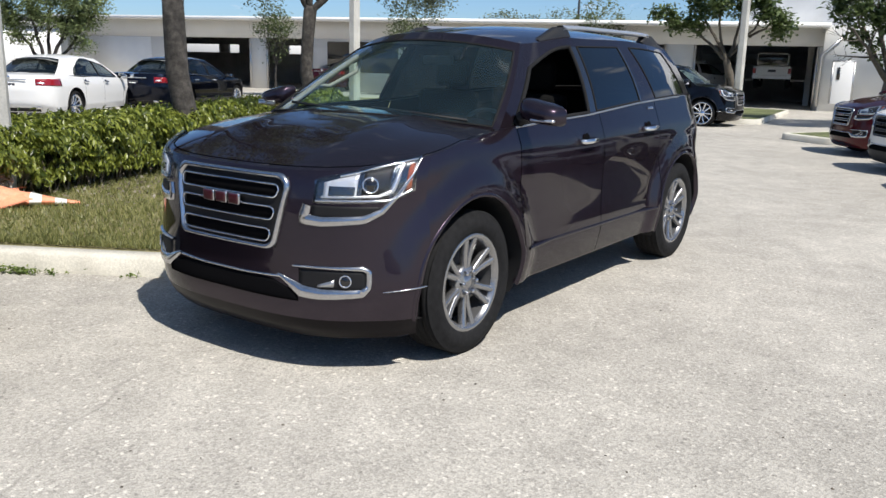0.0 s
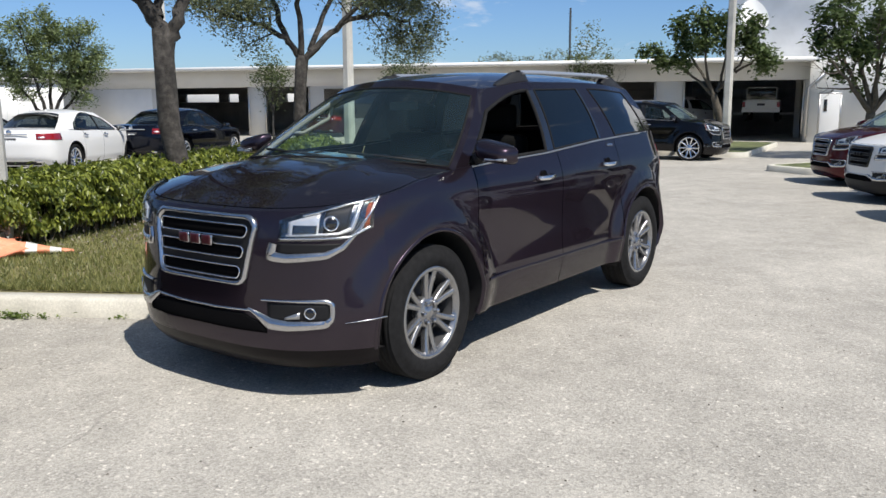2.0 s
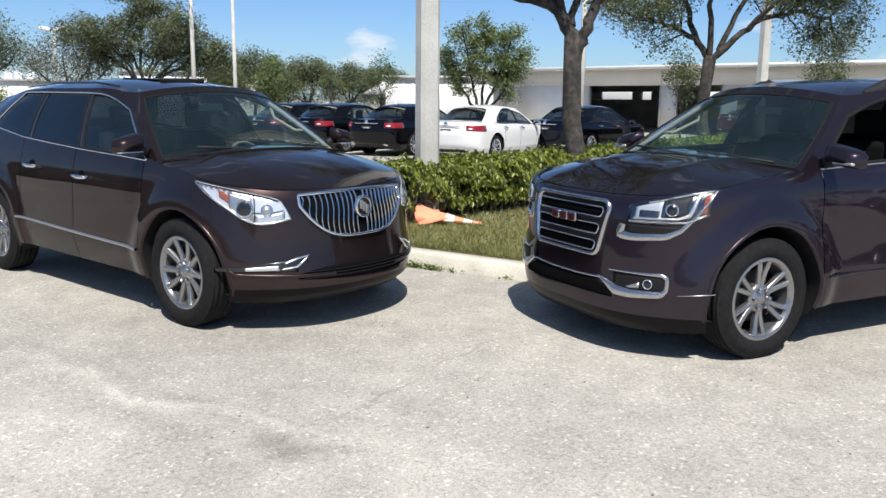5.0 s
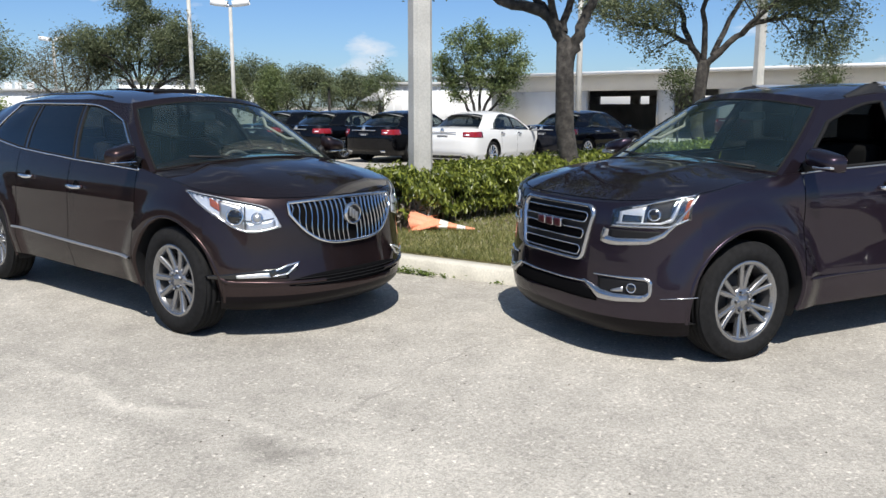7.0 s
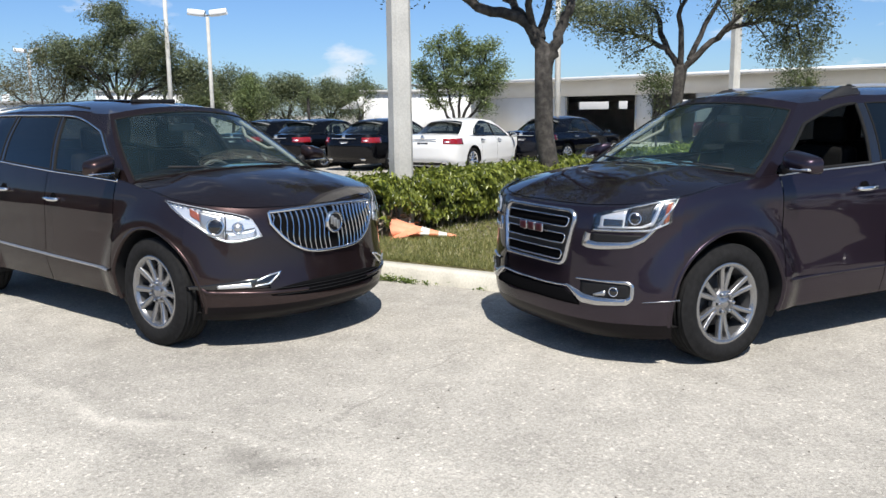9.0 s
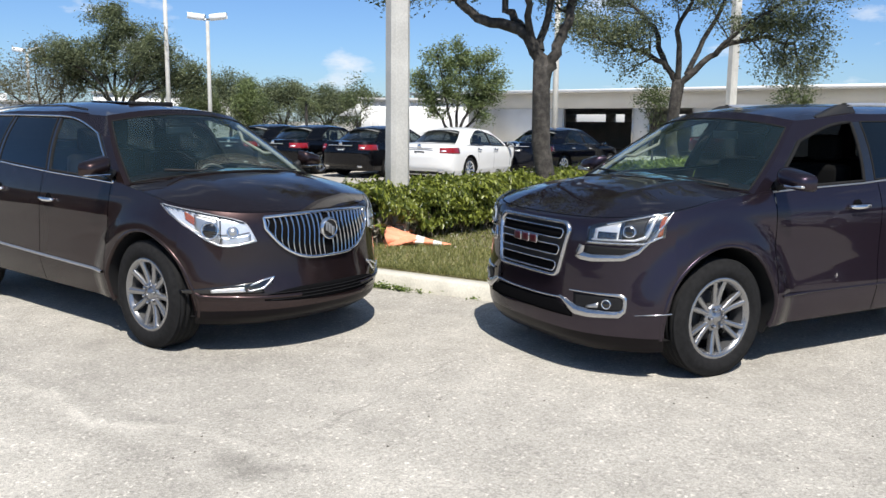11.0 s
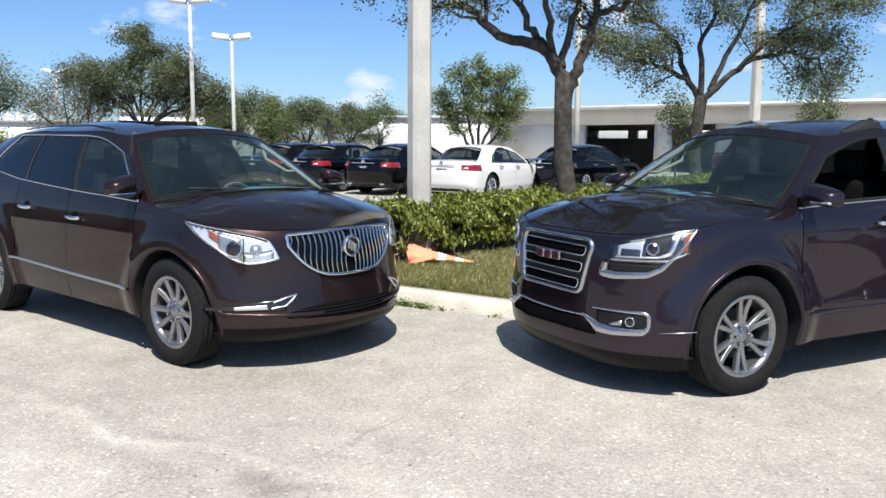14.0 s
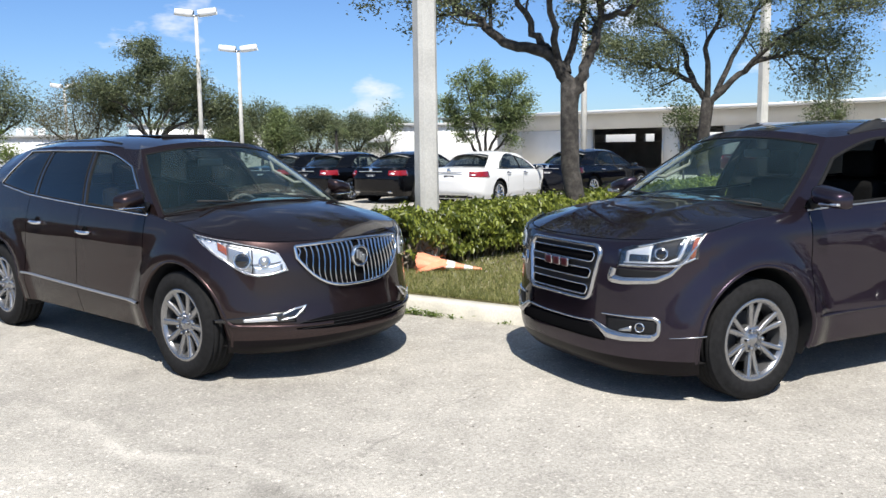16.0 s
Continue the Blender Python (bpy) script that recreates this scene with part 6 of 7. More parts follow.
def far_block(name, lo, hi, m, label, awning=False):
    b = tagged(empty(name), label, "building")
    Soup().box(lo, hi, m).put("wall", WHITE_METAL, b)
    Soup().box((lo[0] - 0.2, lo[1] - 0.2, hi[2]), (hi[0] + 0.2, hi[1] + 0.2, hi[2] + 0.18), m).put("roof", shader("grey_roof", (0.45, 0.45, 0.44), rough=0.7), b)
    n = int((hi[0] - lo[0]) / 0.5)
    ribs = Soup()
    for k in range(n):
        ribs.box((lo[0] + 0.5 * k, lo[1] - 0.03, lo[2]), (lo[0] + 0.5 * k + 0.06, lo[1], hi[2]), m)
    tagged(ribs.put("cladding_rib", WHITE_METAL, b), kind="stuff")
    if awning:
        z0, z1, x0, x1, y0, y1 = hi[2] - 0.85, hi[2] - 0.05, lo[0] - 1.3, lo[0] - 0.01, lo[1] - 0.1, lo[1] + 4
        Soup().add([m @ Vector(p) for p in ((x0, y0, z0), (x1, y0, z0), (x1, y0, z1), (x0, y1, z0), (x1, y1, z0), (x1, y1, z1))], [(0, 1, 2), (3, 5, 4), (0, 2, 5, 3), (0, 3, 4, 1)]).put("awning", WHITE_METAL, b)
    return b


# ---- sedans ----
def sedan(m, paint, label, group=""):
    """A mid-size saloon."""
    car = tagged(empty("sedan", m), label, "car", group)
    top = lambda y: smooth_tab(y, (-0.95, 0.74), (-0.4, 0.84), (0.6, 0.94), (2.2, 0.98), (3.3, 1.02), (3.9, 1.04))
    shp = Shape(yf=((0.20, -0.8), (0.35, -0.95), (0.6, -0.97), (0.78, -0.9), (0.9, -0.8)), yr=((0.2, 3.75), (0.4, 4.0), (0.75, 4.03), (1.05, 3.93)),
                width=((0.2, 0.86), (0.35, 0.915), (0.6, 0.93), (0.8, 0.92), (0.95, 0.88), (1.08, 0.82)), yc=-0.1, yrc=3.5, top=top, bottom=0.22, n=2.2, m=2.1, rear_n=2.8)
    arches = ((0.0, 0.36, 0.40), (2.84, 0.36, 0.40))
    made, edge = shell(car, shp, arches, (0.5, 1.5, 2.4), paint, paint, seg=0.06, rows_up=9, zone=0.38)
    bonnet("hood", car, [p for q, p in edge if p.y <= 0.7], (0, 0.7, 1.02), paint, power=2.4, rings=6)
    back = [p for q, p in edge if p.y >= 2.9]
    rear_edge = list(reversed(back))
    full = [Vector((p.x, p.y, p.z)) for p in rear_edge]
    loop = full + [Vector((-p.x, p.y, p.z)) for p in reversed(full)]
    c = Vector((0, 3.0, 1.08))
    Soup().grid([[Vector((p.x * r, c.y + (p.y - c.y) * r, c.z + (p.z - c.z) * r ** 3)) for p in loop] for r in np.linspace(0, 1, 7)], flip=False).put("boot_lid", paint, car)
    cols = (("p", 0.42, 1.26, 2), ("w1", 0.58, 1.38, 12), ("k", 1.46, 1.56, 1), ("w2", 1.52, 1.62, 14), ("p", 2.66, 2.34, 3), ("e", 3.28, 2.72, 1))
    greenhouse(car, cols, (0.05, 0.93), lambda y: smooth_tab(y, (0.4, 0.93), (3.0, 1.02)), lambda y: smooth_tab(y, (1.2, 1.39), (1.9, 1.43), (2.6, 1.39)), lambda y: 0.80 - 0.13 * max(y - 2.5, 0), lambda y: 0.57 - 0.10 * max(y - 2.0, 0),
               ((0, 0.2, 1.0), (0, 1.15, 1.43)), ((0, 3.52, 1.06), (0, 2.62, 1.43)), (0, 1.9, 1.485), paint, {"front": GLASS_SIDE, "rear": TINTED, "w1": TINTED, "w2": TINTED}, GLOSS_BLACK, trim=CHROME, ease=((0.25, 0.45), (0.55, 0.42)))
    for side in (1, -1):
        qt = lambda t: side * (1 + shp.side + t)
        patch("tail_lamp", shp, side * shp.q_of_y(3.42), qt(0.62), lambda t: 0.80 + 0.02 * t, lambda t: 0.955, RED_LENS, car, off=0.008, nq=10)
        patch("tail_lamp_clear", shp, qt(0.42), qt(0.58), lambda t: 0.855, lambda t: 0.885, WHITE_LENS, car, off=0.012, nq=3)
        patch("exhaust_tip", shp, qt(0.56), qt(0.70), lambda t: 0.31, lambda t: 0.36, CHROME, car, off=0.012, nq=4)
        for y in (0.0, 2.84):
            wheel(car, (side * 0.79, y, 0.34), side, 0.34, 0.235, 0.250, "ten", fine=False, rim_mat=CHROME)
        door_handle(car, shp, 1.38, 0.86, side)
        door_handle(car, shp, 2.35, 0.88, side)
        mirror(car, (0.86, 0.62, 0.94), (0.93, 0.62, 0.98), side, paint, size=(0.2, 0.13, 0.13), signal=False)
    fin = [[(-0.02 * (1 - v), 2.30 + 0.14 * v, 1.415 + 0.07 * v), (0.0, 2.26 + 0.17 * v, 1.42 + 0.075 * v), (0.02 * (1 - v), 2.30 + 0.14 * v, 1.415 + 0.07 * v), (0.0, 2.45, 1.40 + 0.08 * v)] for v in np.linspace(0, 1, 4)]
    Soup().grid(fin, close=True).put("antenna_fin", paint, car)
    yb = shp.at(1 + shp.side + 1, 0.85).y
    Soup().box((-0.42, yb - 0.01, 0.925), (0.42, yb + 0.012, 0.95), bevel=0.006).put("boot_strip", CHROME, car, "bright boot strip")
    Soup().box((-0.16, yb - 0.01, 0.73), (0.16, yb + 0.012, 0.86), bevel=0.006).put("number_plate", PLATE, car)
    for k in range(3):
        Soup().box((-0.10 + 0.07 * k, yb + 0.012, 0.77), (-0.05 + 0.07 * k, yb + 0.018, 0.82)).put("plate_bar", SILVER, car)
    Soup().lathe([(0.02, 0.0), (0.02, 0.05), (0.0, 0.06)], 16, axis="y", m=pose(0, yb, 0.985)).put("boot_emblem", CHROME, car)
    patch("rear_bumper_trim", shp, 1 + shp.side + 0.6, 1 + shp.side + 1.0, lambda t: 0.25, lambda t: 0.33, BLACK, car, off=0.004)
    patch("rear_bumper_trim", shp, -(1 + shp.side + 0.6), -(1 + shp.side + 1.0), lambda t: 0.25, lambda t: 0.33, BLACK, car, off=0.004)
    cabin(car, 0.62, 0.95, 1.25, floor=0.28, wide=0.6, back=2.8, rise=0.74)
    return car


def facing(deg, rear):
    """Pose for a car heading that way (degrees from +x), given its rear bumper's middle on the ground."""
    h = Vector((math.cos(radians(deg)), math.sin(radians(deg)), 0))
    p = Vector((*rear, 0)) + h * 4.03
    return Matrix.Translation(p) @ pose(0, 0, 0, 0, 0, deg + 90)


ROW = "saloons parked in a row"
SEDANS = [((-14.96, 5.69), PAINT_WHITE, "white four-door saloon parked among dark saloons"), ((-17.66, 4.52), PAINT_BLACK, "glossy black four-door saloon parked in the row"), ((-19.71, 3.15), PAINT_BLACK, "glossy black four-door saloon parked in the row"),
          ((-21.5, 2.27), PAINT_BLACK, "glossy black four-door saloon parked in the row"), ((-16.0, 9.45), PAINT_NAVY, "dark navy four-door saloon parked behind the hedge")]
for rear, paint, label in SEDANS:
    sedan(facing(112 if paint is PAINT_NAVY else 121, rear), paint, label, ROW)

# crossovers for sale, at the far side of the lane
LOT = "crossovers parked across the lane"
for (x, y), paint, label in (((0.84, 14.0), PAINT_RED, "dark red crossover parked nose to the lane"), ((1.95, 11.35), PAINT_WHITE, "white crossover parked nose to the lane"), ((3.05, 9.02), PAINT_CHAMPAGNE, "pale champagne crossover parked nose to the lane"), ((4.15, 6.67), PAINT_SILVER, "bright silver crossover parked nose to the lane")):
    crossover(pose(x, y, 0, 0, 0, -55) @ Matrix.Scale(0.88, 4), paint, label, hero=False, group=LOT, lower=None if paint is PAINT_RED else BLACK, bright=paint is PAINT_RED)
crossover(pose(-4.15, 19.4, 0, 0, 0, 92) @ Matrix.Scale(0.90, 4), PAINT_BLACK, "black crossover with bright wheels parked by the far kerb", hero=False, rims=("ten", 0.315, CHROME))

# ---- poles and lamps ----
def square_pole(name, base, height, w0, w1, label):
    s = Soup()
    rows = []
    for z, w in ((0.0, w0), (height, w1)):
        c = w * 0.18
        rows.append([(sx * (w / 2 - (0 if k else c)), sy * (w / 2 - (c if k else 0)), z) for sx, sy, order in ((1, 1, (1, 0)), (-1, 1, (0, 1)), (-1, -1, (1, 0)), (1, -1, (0, 1))) for k in order])
    s.grid(rows, close=True)
    ob = s.put(name, POLE_CONCRETE, smooth=False)
    ob.matrix_world = pose(*base)
    return tagged(ob, label, "pole")


def lot_lamp(base, height, heads, label, r=0.09, size=1.0):
    t = tagged(empty("lot_lamp", pose(*base)), label, "street lamp")
    Soup().tube([(0, 0, 0), (0, 0, height)], [r, r * 0.75], 10).put("pole", POLE_CONCRETE, t)
    for a in heads:
        m = pose(0, 0, height, 0, 0, a) @ pose(0, 0, 0, 0, -7, 0)
        h = Soup()
        rows = []
        for u in np.linspace(0, 1, 7):
            w = 0.20 * size * math.sin(math.pi * (0.12 + 0.8 * u)) ** 0.6
            x = (0.12 + 0.75 * u) * size
            rows.append([m @ Vector(p) for p in ((x, -w, 0.0), (x, -w * 0.7, 0.25 * size), (x, w * 0.7, 0.25 * size), (x, w, 0.0))])
        h.grid(rows, close=True)
        head = h.put("lamp_head", WHITE_METAL, t, "white shoebox lamp head")
        Soup().box((0, -0.03, 0.02), (0.2 * size, 0.03, 0.08), m).put("arm", SATIN, t)
    return t


square_pole("concrete_pole", (-4.80, 0.36, 0), 9.0, 0.262, 0.225, "tapered square concrete light pole standing in the hedge")


def limbs_in(right, away, *lines, lean=0.0):
    """Limbs given as (across, away, up) from the trunk's foot, the whole crown leaning across."""
    return [([tuple(right[i] * (u + lean) + away[i] * v for i in (0, 1)) + (z,) for u, v, z in line], r) for line, r in lines]


tree("oak_tree", (-5.70, 3.41, 0.1), 7.0, 3.4, 0.15, 2.45, "live oak with dark rough trunk forking over the hedge", OAK_LEAF, 5, n_leaf=30000, leaf=0.034, limbs=0, lean=(-0.135, -0.185), clump=0.26, loose=True, bare=0.5,
     paths=limbs_in((0.576, 0.817), (-0.817, 0.576),
                    (((-0.10, 0, 2.45), (-0.42, 0.0, 2.95), (-1.05, -0.1, 3.08), (-1.40, -0.2, 3.38), (-2.2, -0.3, 4.0), (-3.0, -0.2, 4.3)), 0.105),
                    (((-0.40, 0, 2.92), (-0.62, 0.25, 3.25), (-0.95, 0.5, 3.9), (-1.5, 0.8, 4.7)), 0.075),
                    (((-0.25, 0, 2.75), (-0.36, -0.3, 3.45), (-0.5, -0.7, 4.3), (-0.4, -1.2, 5.1)), 0.06),
                    (((-0.12, 0, 2.6), (0.02, 0.1, 3.33), (0.25, 0.4, 4.1), (0.2, 0.7, 5.2)), 0.065),
                    (((-0.05, 0, 2.2), (0.10, 0.0, 2.6), (0.26, 0.0, 3.0), (0.34, 0.1, 3.4), (0.36, 0.0, 4.1), (0.7, -0.4, 5.0)), 0.10),
                    (((0.34, 0.05, 3.35), (0.68, 0.0, 3.46), (1.2, -0.1, 3.9), (1.9, 0.1, 4.4)), 0.06), lean=-0.13))
tree("oak_tree", (-10.45, 10.45, 0.1), 7.2, 3.3, 0.15, 2.5, "live oak with open hanging crown on the island", OAK_LEAF, 8, n_leaf=42000, leaf=0.038, limbs=0, lean=(-0.06, -0.06), clump=0.30, loose=True, bare=0.42,
     paths=limbs_in((0.691, 0.723), (-0.723, 0.691),
                    (((-0.1, 0, 2.5), (-0.42, 0, 2.95), (-0.87, -0.1, 3.22), (-1.6, -0.3, 3.45), (-2.4, -0.4, 3.65)), 0.08),
                    (((-0.35, 0, 2.85), (-0.72, 0.3, 3.85), (-1.31, 0.6, 4.5), (-1.9, 0.8, 5.2)), 0.075),
                    (((-0.08, 0, 2.6), (-0.13, -0.3, 3.7), (0.17, -0.7, 4.5), (0.1, -1.1, 5.6)), 0.075),
                    (((0.0, 0, 2.5), (0.47, 0, 3.0), (1.06, 0.1, 3.43), (1.75, 0.2, 3.55), (2.5, 0.1, 3.42), (2.65, 0.0, 2.9)), 0.085),
                    (((0.12, 0, 2.7), (0.61, 0.3, 3.85), (1.06, 0.6, 4.8), (1.4, 0.9, 5.8)), 0.07),
                    (((0.75, 0.0, 3.2), (1.5, -0.4, 3.9), (2.2, -0.6, 4.3), (2.9, -0.7, 4.4)), 0.055)))
tree("lot_tree", (-24.15, 11.85, 0), 4.75, 2.6, 0.11, 0.95, "rounded small tree with upswept stems behind the white saloon", LOT_LEAF, 12, n_leaf=19000, leaf=0.055, limbs=0, clump=0.30, loose=True, bare=0.42,
     paths=limbs_in((0.483, 0.876), (-0.876, 0.483),
                    (((0, 0, 0.9), (-0.55, 0.1, 1.7), (-1.0, 0.2, 2.4), (-1.5, 0.2, 3.1)), 0.07),
                    (((0, 0, 0.9), (-0.3, -0.3, 2.0), (-0.5, -0.5, 3.0), (-0.7, -0.6, 4.0)), 0.07),
                    (((0, 0, 0.9), (0.1, 0.3, 2.2), (0.15, 0.5, 3.3), (0.2, 0.5, 4.3)), 0.07),
                    (((0, 0, 0.9), (0.4, -0.2, 1.9), (0.8, -0.4, 2.9), (1.1, -0.5, 3.8)), 0.07),
                    (((0, 0, 0.9), (0.6, 0.1, 1.6), (1.1, 0.2, 2.3), (1.65, 0.3, 3.0)), 0.065)))
tree("oak_tree", (-36.9, 0.95, 0), 6.7, 4.2, 0.17, 1.9, "broad grey-green oak with a peaked crown behind the lot", OAK_LEAF, 21, n_leaf=46000, leaf=0.06, limbs=0, clump=0.40, loose=True, bare=0.30,
     paths=limbs_in((0.124, 0.992), (-0.992, 0.124),
                    (((0, 0, 1.9), (-0.7, 0.3, 2.8), (-1.7, 0.5, 3.6), (-2.7, 0.4, 4.25)), 0.075),
                    (((0, 0, 1.9), (-0.5, -0.5, 2.9), (-1.2, -1.0, 3.7), (-1.9, -1.2, 4.0)), 0.07),
                    (((0, 0, 1.9), (-0.1, 0.6, 3.3), (0.0, 0.9, 4.8), (0.35, 0.8, 6.2)), 0.085),
                    (((-0.1, 0.2, 2.7), (-0.5, -0.2, 3.7), (-0.5, -0.4, 4.8), (-0.1, -0.4, 5.9)), 0.07),
                    (((0.1, 0.1, 2.6), (0.5, 0.5, 3.4), (0.9, 0.4, 4.3), (1.1, 0.2, 5.2)), 0.07),
                    (((0, 0, 1.9), (0.5, -0.6, 3.0), (1.1, -1.1, 3.9), (1.7, -1.2, 4.7)), 0.075),
                    (((0, 0, 1.9), (0.9, 0.4, 2.8), (1.7, 0.9, 3.5), (2.5, 1.0, 4.2)), 0.075),
                    (((0, 0, 1.9), (1.0, -0.3, 2.7), (2.3, -0.6, 3.2), (2.9, -0.6, 3.4), (3.3, -0.5, 3.0)), 0.09)))
tree("oak_tree", (-35.25, -6.2, 0), 5.4, 1.95, 0.18, 1.7, "broad dark oak behind the lot", OAK_LEAF, 22, n_leaf=14000, leaf=0.06, crown_lo=0.45, limbs=6, clump=0.7)
tree("shrub_tree", (-33.6, -5.75, 0), 2.75, 0.85, 0.06, 0.8, "bright yellow-green young tree under the oak", GREEN_LEAF, 24, n_leaf=2600, leaf=0.06, crown_lo=0.35, limbs=6, clump=0.35)
tree("shrub_tree", (-39.2, -1.9, 0), 5.0, 2.3, 0.12, 1.2, "sparse brownish tree behind the lot", BROWN_LEAF, 23, n_leaf=14000, leaf=0.05, crown_lo=0.25, limbs=6, clump=0.6)
for k, (x, y, h, sp, mt) in enumerate(((-55.6, 10.8, 5.1, 2.0, OAK_LEAF), (-50.0, 10.6, 4.3, 0.6, LOT_LEAF), (-54.4, 14.3, 4.6, 2.1, OAK_LEAF), (-57.0, 18.6, 4.1, 2.0, OAK_LEAF), (-60.0, 22.4, 4.3, 2.0, OAK_LEAF), (-41.0, 5.5, 3.5, 0.7, PALE_LEAF))):
    tree("lot_tree", (x, y, 0), h, sp, 0.13, 1.0, "distant green lot tree", mt, 40 + k, n_leaf=17000, leaf=0.075, crown_lo=0.16, limbs=7, clump=0.55, limb_rise=0.8, gap=0.15)
for k, (x, y, h, sp) in enumerate(((-36.9, 12.9, 4.25, 0.75), (-21.95, 20.05, 4.2, 0.62), (-19.4, 25.2, 4.4, 0.72), (-12.0, 28.7, 5.1, 0.75), (-46.5, 10.6, 3.4, 0.7))):
    tree("young_tree", (x, y, 0), h, sp, 0.045, 1.2, "slender young tree with pale sparse leaves", PALE_LEAF, 60 + k, n_leaf=1500, leaf=0.07, crown_lo=0.28, limbs=7, clump=0.3, limb_rise=1.6)
for k, (x, y, h) in enumerate(((-30.4, 50.6, 5.5), (-29.4, 53.2, 5.2), (-28.5, 56.5, 5.9))):
    tree("far_tree", (x, y, 0), h, 1.7, 0.12, 2.0, "distant oak showing over the roof", OAK_LEAF, 80 + k, n_leaf=2600, leaf=0.10, crown_lo=0.45, limbs=6, clump=0.4)
tree("sea_grape_tree", (-5.5, 26.6, 0), 5.0, 1.7, 0.14, 1.75, "broad-leaved tree with bare upswept stems on the far island", BROAD_LEAF, 71, bark=PALE_BARK, n_leaf=5200, leaf=0.10, limbs=0, clump=0.30, loose=True, bare=0.5, lean=(-0.55, -0.15),
     paths=limbs_in((0.966, 0.26), (-0.26, 0.966),
                    (((-0.58, 0, 1.75), (-1.2, 0, 2.4), (-2.0, 0.1, 2.9), (-2.9, 0, 3.2)), 0.06),
                    (((-0.65, 0, 2.0), (-1.2, 0.4, 2.8), (-1.6, 0.6, 3.5), (-1.9, 0.6, 4.2)), 0.06),
                    (((-0.58, 0, 1.75), (-0.9, -0.3, 2.8), (-0.9, -0.5, 3.6), (-0.9, -0.5, 4.4)), 0.06),
                    (((-0.5, 0, 1.9), (-0.3, 0.3, 2.7), (-0.2, 0.5, 3.6), (-0.2, 0.4, 4.4)), 0.06),
                    (((-0.45, 0, 2.0), (0.1, -0.1, 2.7), (0.5, -0.2, 3.4), (0.6, -0.2, 4.1)), 0.06),
                    (((0.1, 0, 2.6), (0.6, 0.2, 2.9), (0.9, 0.2, 3.2), (1.1, 0.1, 2.9)), 0.05)))
tree("sea_grape_tree", (-0.26, 22.0, 0), 5.5, 1.55, 0.14, 1.25, "round broad-leaved tree by the far cars", BROAD_LEAF, 72, bark=PALE_BARK, n_leaf=5200, leaf=0.095, crown_lo=0.30, limbs=7, clump=0.22, gap=0.6, limb_rise=0.8)
tree("sea_grape_tree", (2.35, 23.5, 0), 5.6, 2.0, 0.14, 1.5, "round broad-leaved tree by the far cars", BROAD_LEAF, 73, n_leaf=8000, leaf=0.08, crown_lo=0.3, limbs=6, clump=0.45)


def palm(base, h, label):
    t = tagged(empty("palm_tree", pose(*base)), label, "palm")
    Soup().tube([(0, 0, 0), (0.05, 0, h * 0.5), (0, 0, h)], [0.11, 0.09, 0.08], 8).put("trunk", BARK, t)
    rng = np.random.default_rng(4)
    for k in range(16):
        a, e = 2 * math.pi * k / 16 + rng.uniform(-0.2, 0.2), rng.uniform(-0.2, 1.1)
        f = Soup()
        for i in range(10):
            s0 = i / 10
            r = 1.0 * s0
            p = Vector((math.cos(a) * r * math.cos(e), math.sin(a) * r * math.cos(e), h + r * math.sin(e) - 0.7 * s0 * s0))
            side = Vector((-math.sin(a), math.cos(a), 0))
            for sg in (-1, 1):
                tip = p + side * sg * 0.32 * math.sin(math.pi * (0.15 + 0.8 * s0)) + Vector((0, 0, -0.12))
                f.add([p, p + Vector((0.05 * math.cos(a), 0.05 * math.sin(a), 0)), tip], [(0, 1, 2)])
        f.put("frond", PALE_LEAF, t)
    return t


palm((-42.6, 12.0, 0), 2.7, "small fan palm beyond the saloons")
palm((-39.5, 3.4, 0), 2.9, "small fan palm under the broad oak")

# far buildings and lamps
far_block("storage_building", (-1.7, 0, 0), (4.4, 8, 2.75), pose(-38.9, 15.8, 0, 0, 0, 62), "white ribbed metal building with awning", awning=True)
far_block("warehouse", (-6, 0, 0), (8, 10, 3.6), pose(-69, 9.0, 0, 0, 0, 80), "distant white ribbed warehouse")
low_shed = far_block("warehouse", (-10, 0, 0), (1.6, 10, 2.5), pose(-55.2, -3.2, 0, 0, 0, 88), "distant pale low warehouse")
for y_ in (-4.9, -4.3, -3.6):
    Soup().box((-57.0, y_ - 0.22, 2.68), (-56.4, y_ + 0.22, 3.12), bevel=0.03).put("roof_unit", WHITE_METAL, low_shed)
lot_lamp((-28.44, 3.3, 0), 5.35, (62, 242), "tall lot lamp with white twin heads", size=0.88, r=0.085)
lot_lamp((-34.7, 2.85, 0), 7.55, (62, 242), "tall lot lamp with white twin heads", size=1.12, r=0.11)
lot_lamp((-65.2, -1.8, 0), 6.3, (62, 242), "tall lot lamp with white twin heads", size=1.2, r=0.12)
lot_lamp((-22.9, 15.7, 0), 7.1, (62, 242), "tall lot lamp with white twin heads", size=0.9, r=0.13)
square_pole("concrete_pole", (-15.75, 17.8, 0), 9.5, 0.32, 0.25, "square concrete light pole before the service building")
square_pole("concrete_pole", (-5.4, 25.9, 0), 9.5, 0.26, 0.2, "slim concrete light pole on the far island")
mast = Soup().tube([(0, 0, 0), (0, 0, 6.3)], [0.06, 0.05], 6)
for k in range(12):
    mast.tube([(-0.1, 0, 3.6 + 0.22 * k), (0.1, 0, 3.7 + 0.22 * k)], 0.012, 4)
mast = mast.put("antenna_mast", BLACK)
mast.matrix_world = pose(-16.46, 35.4, 0)
tagged(mast, "thin dark lattice antenna mast", "mast")

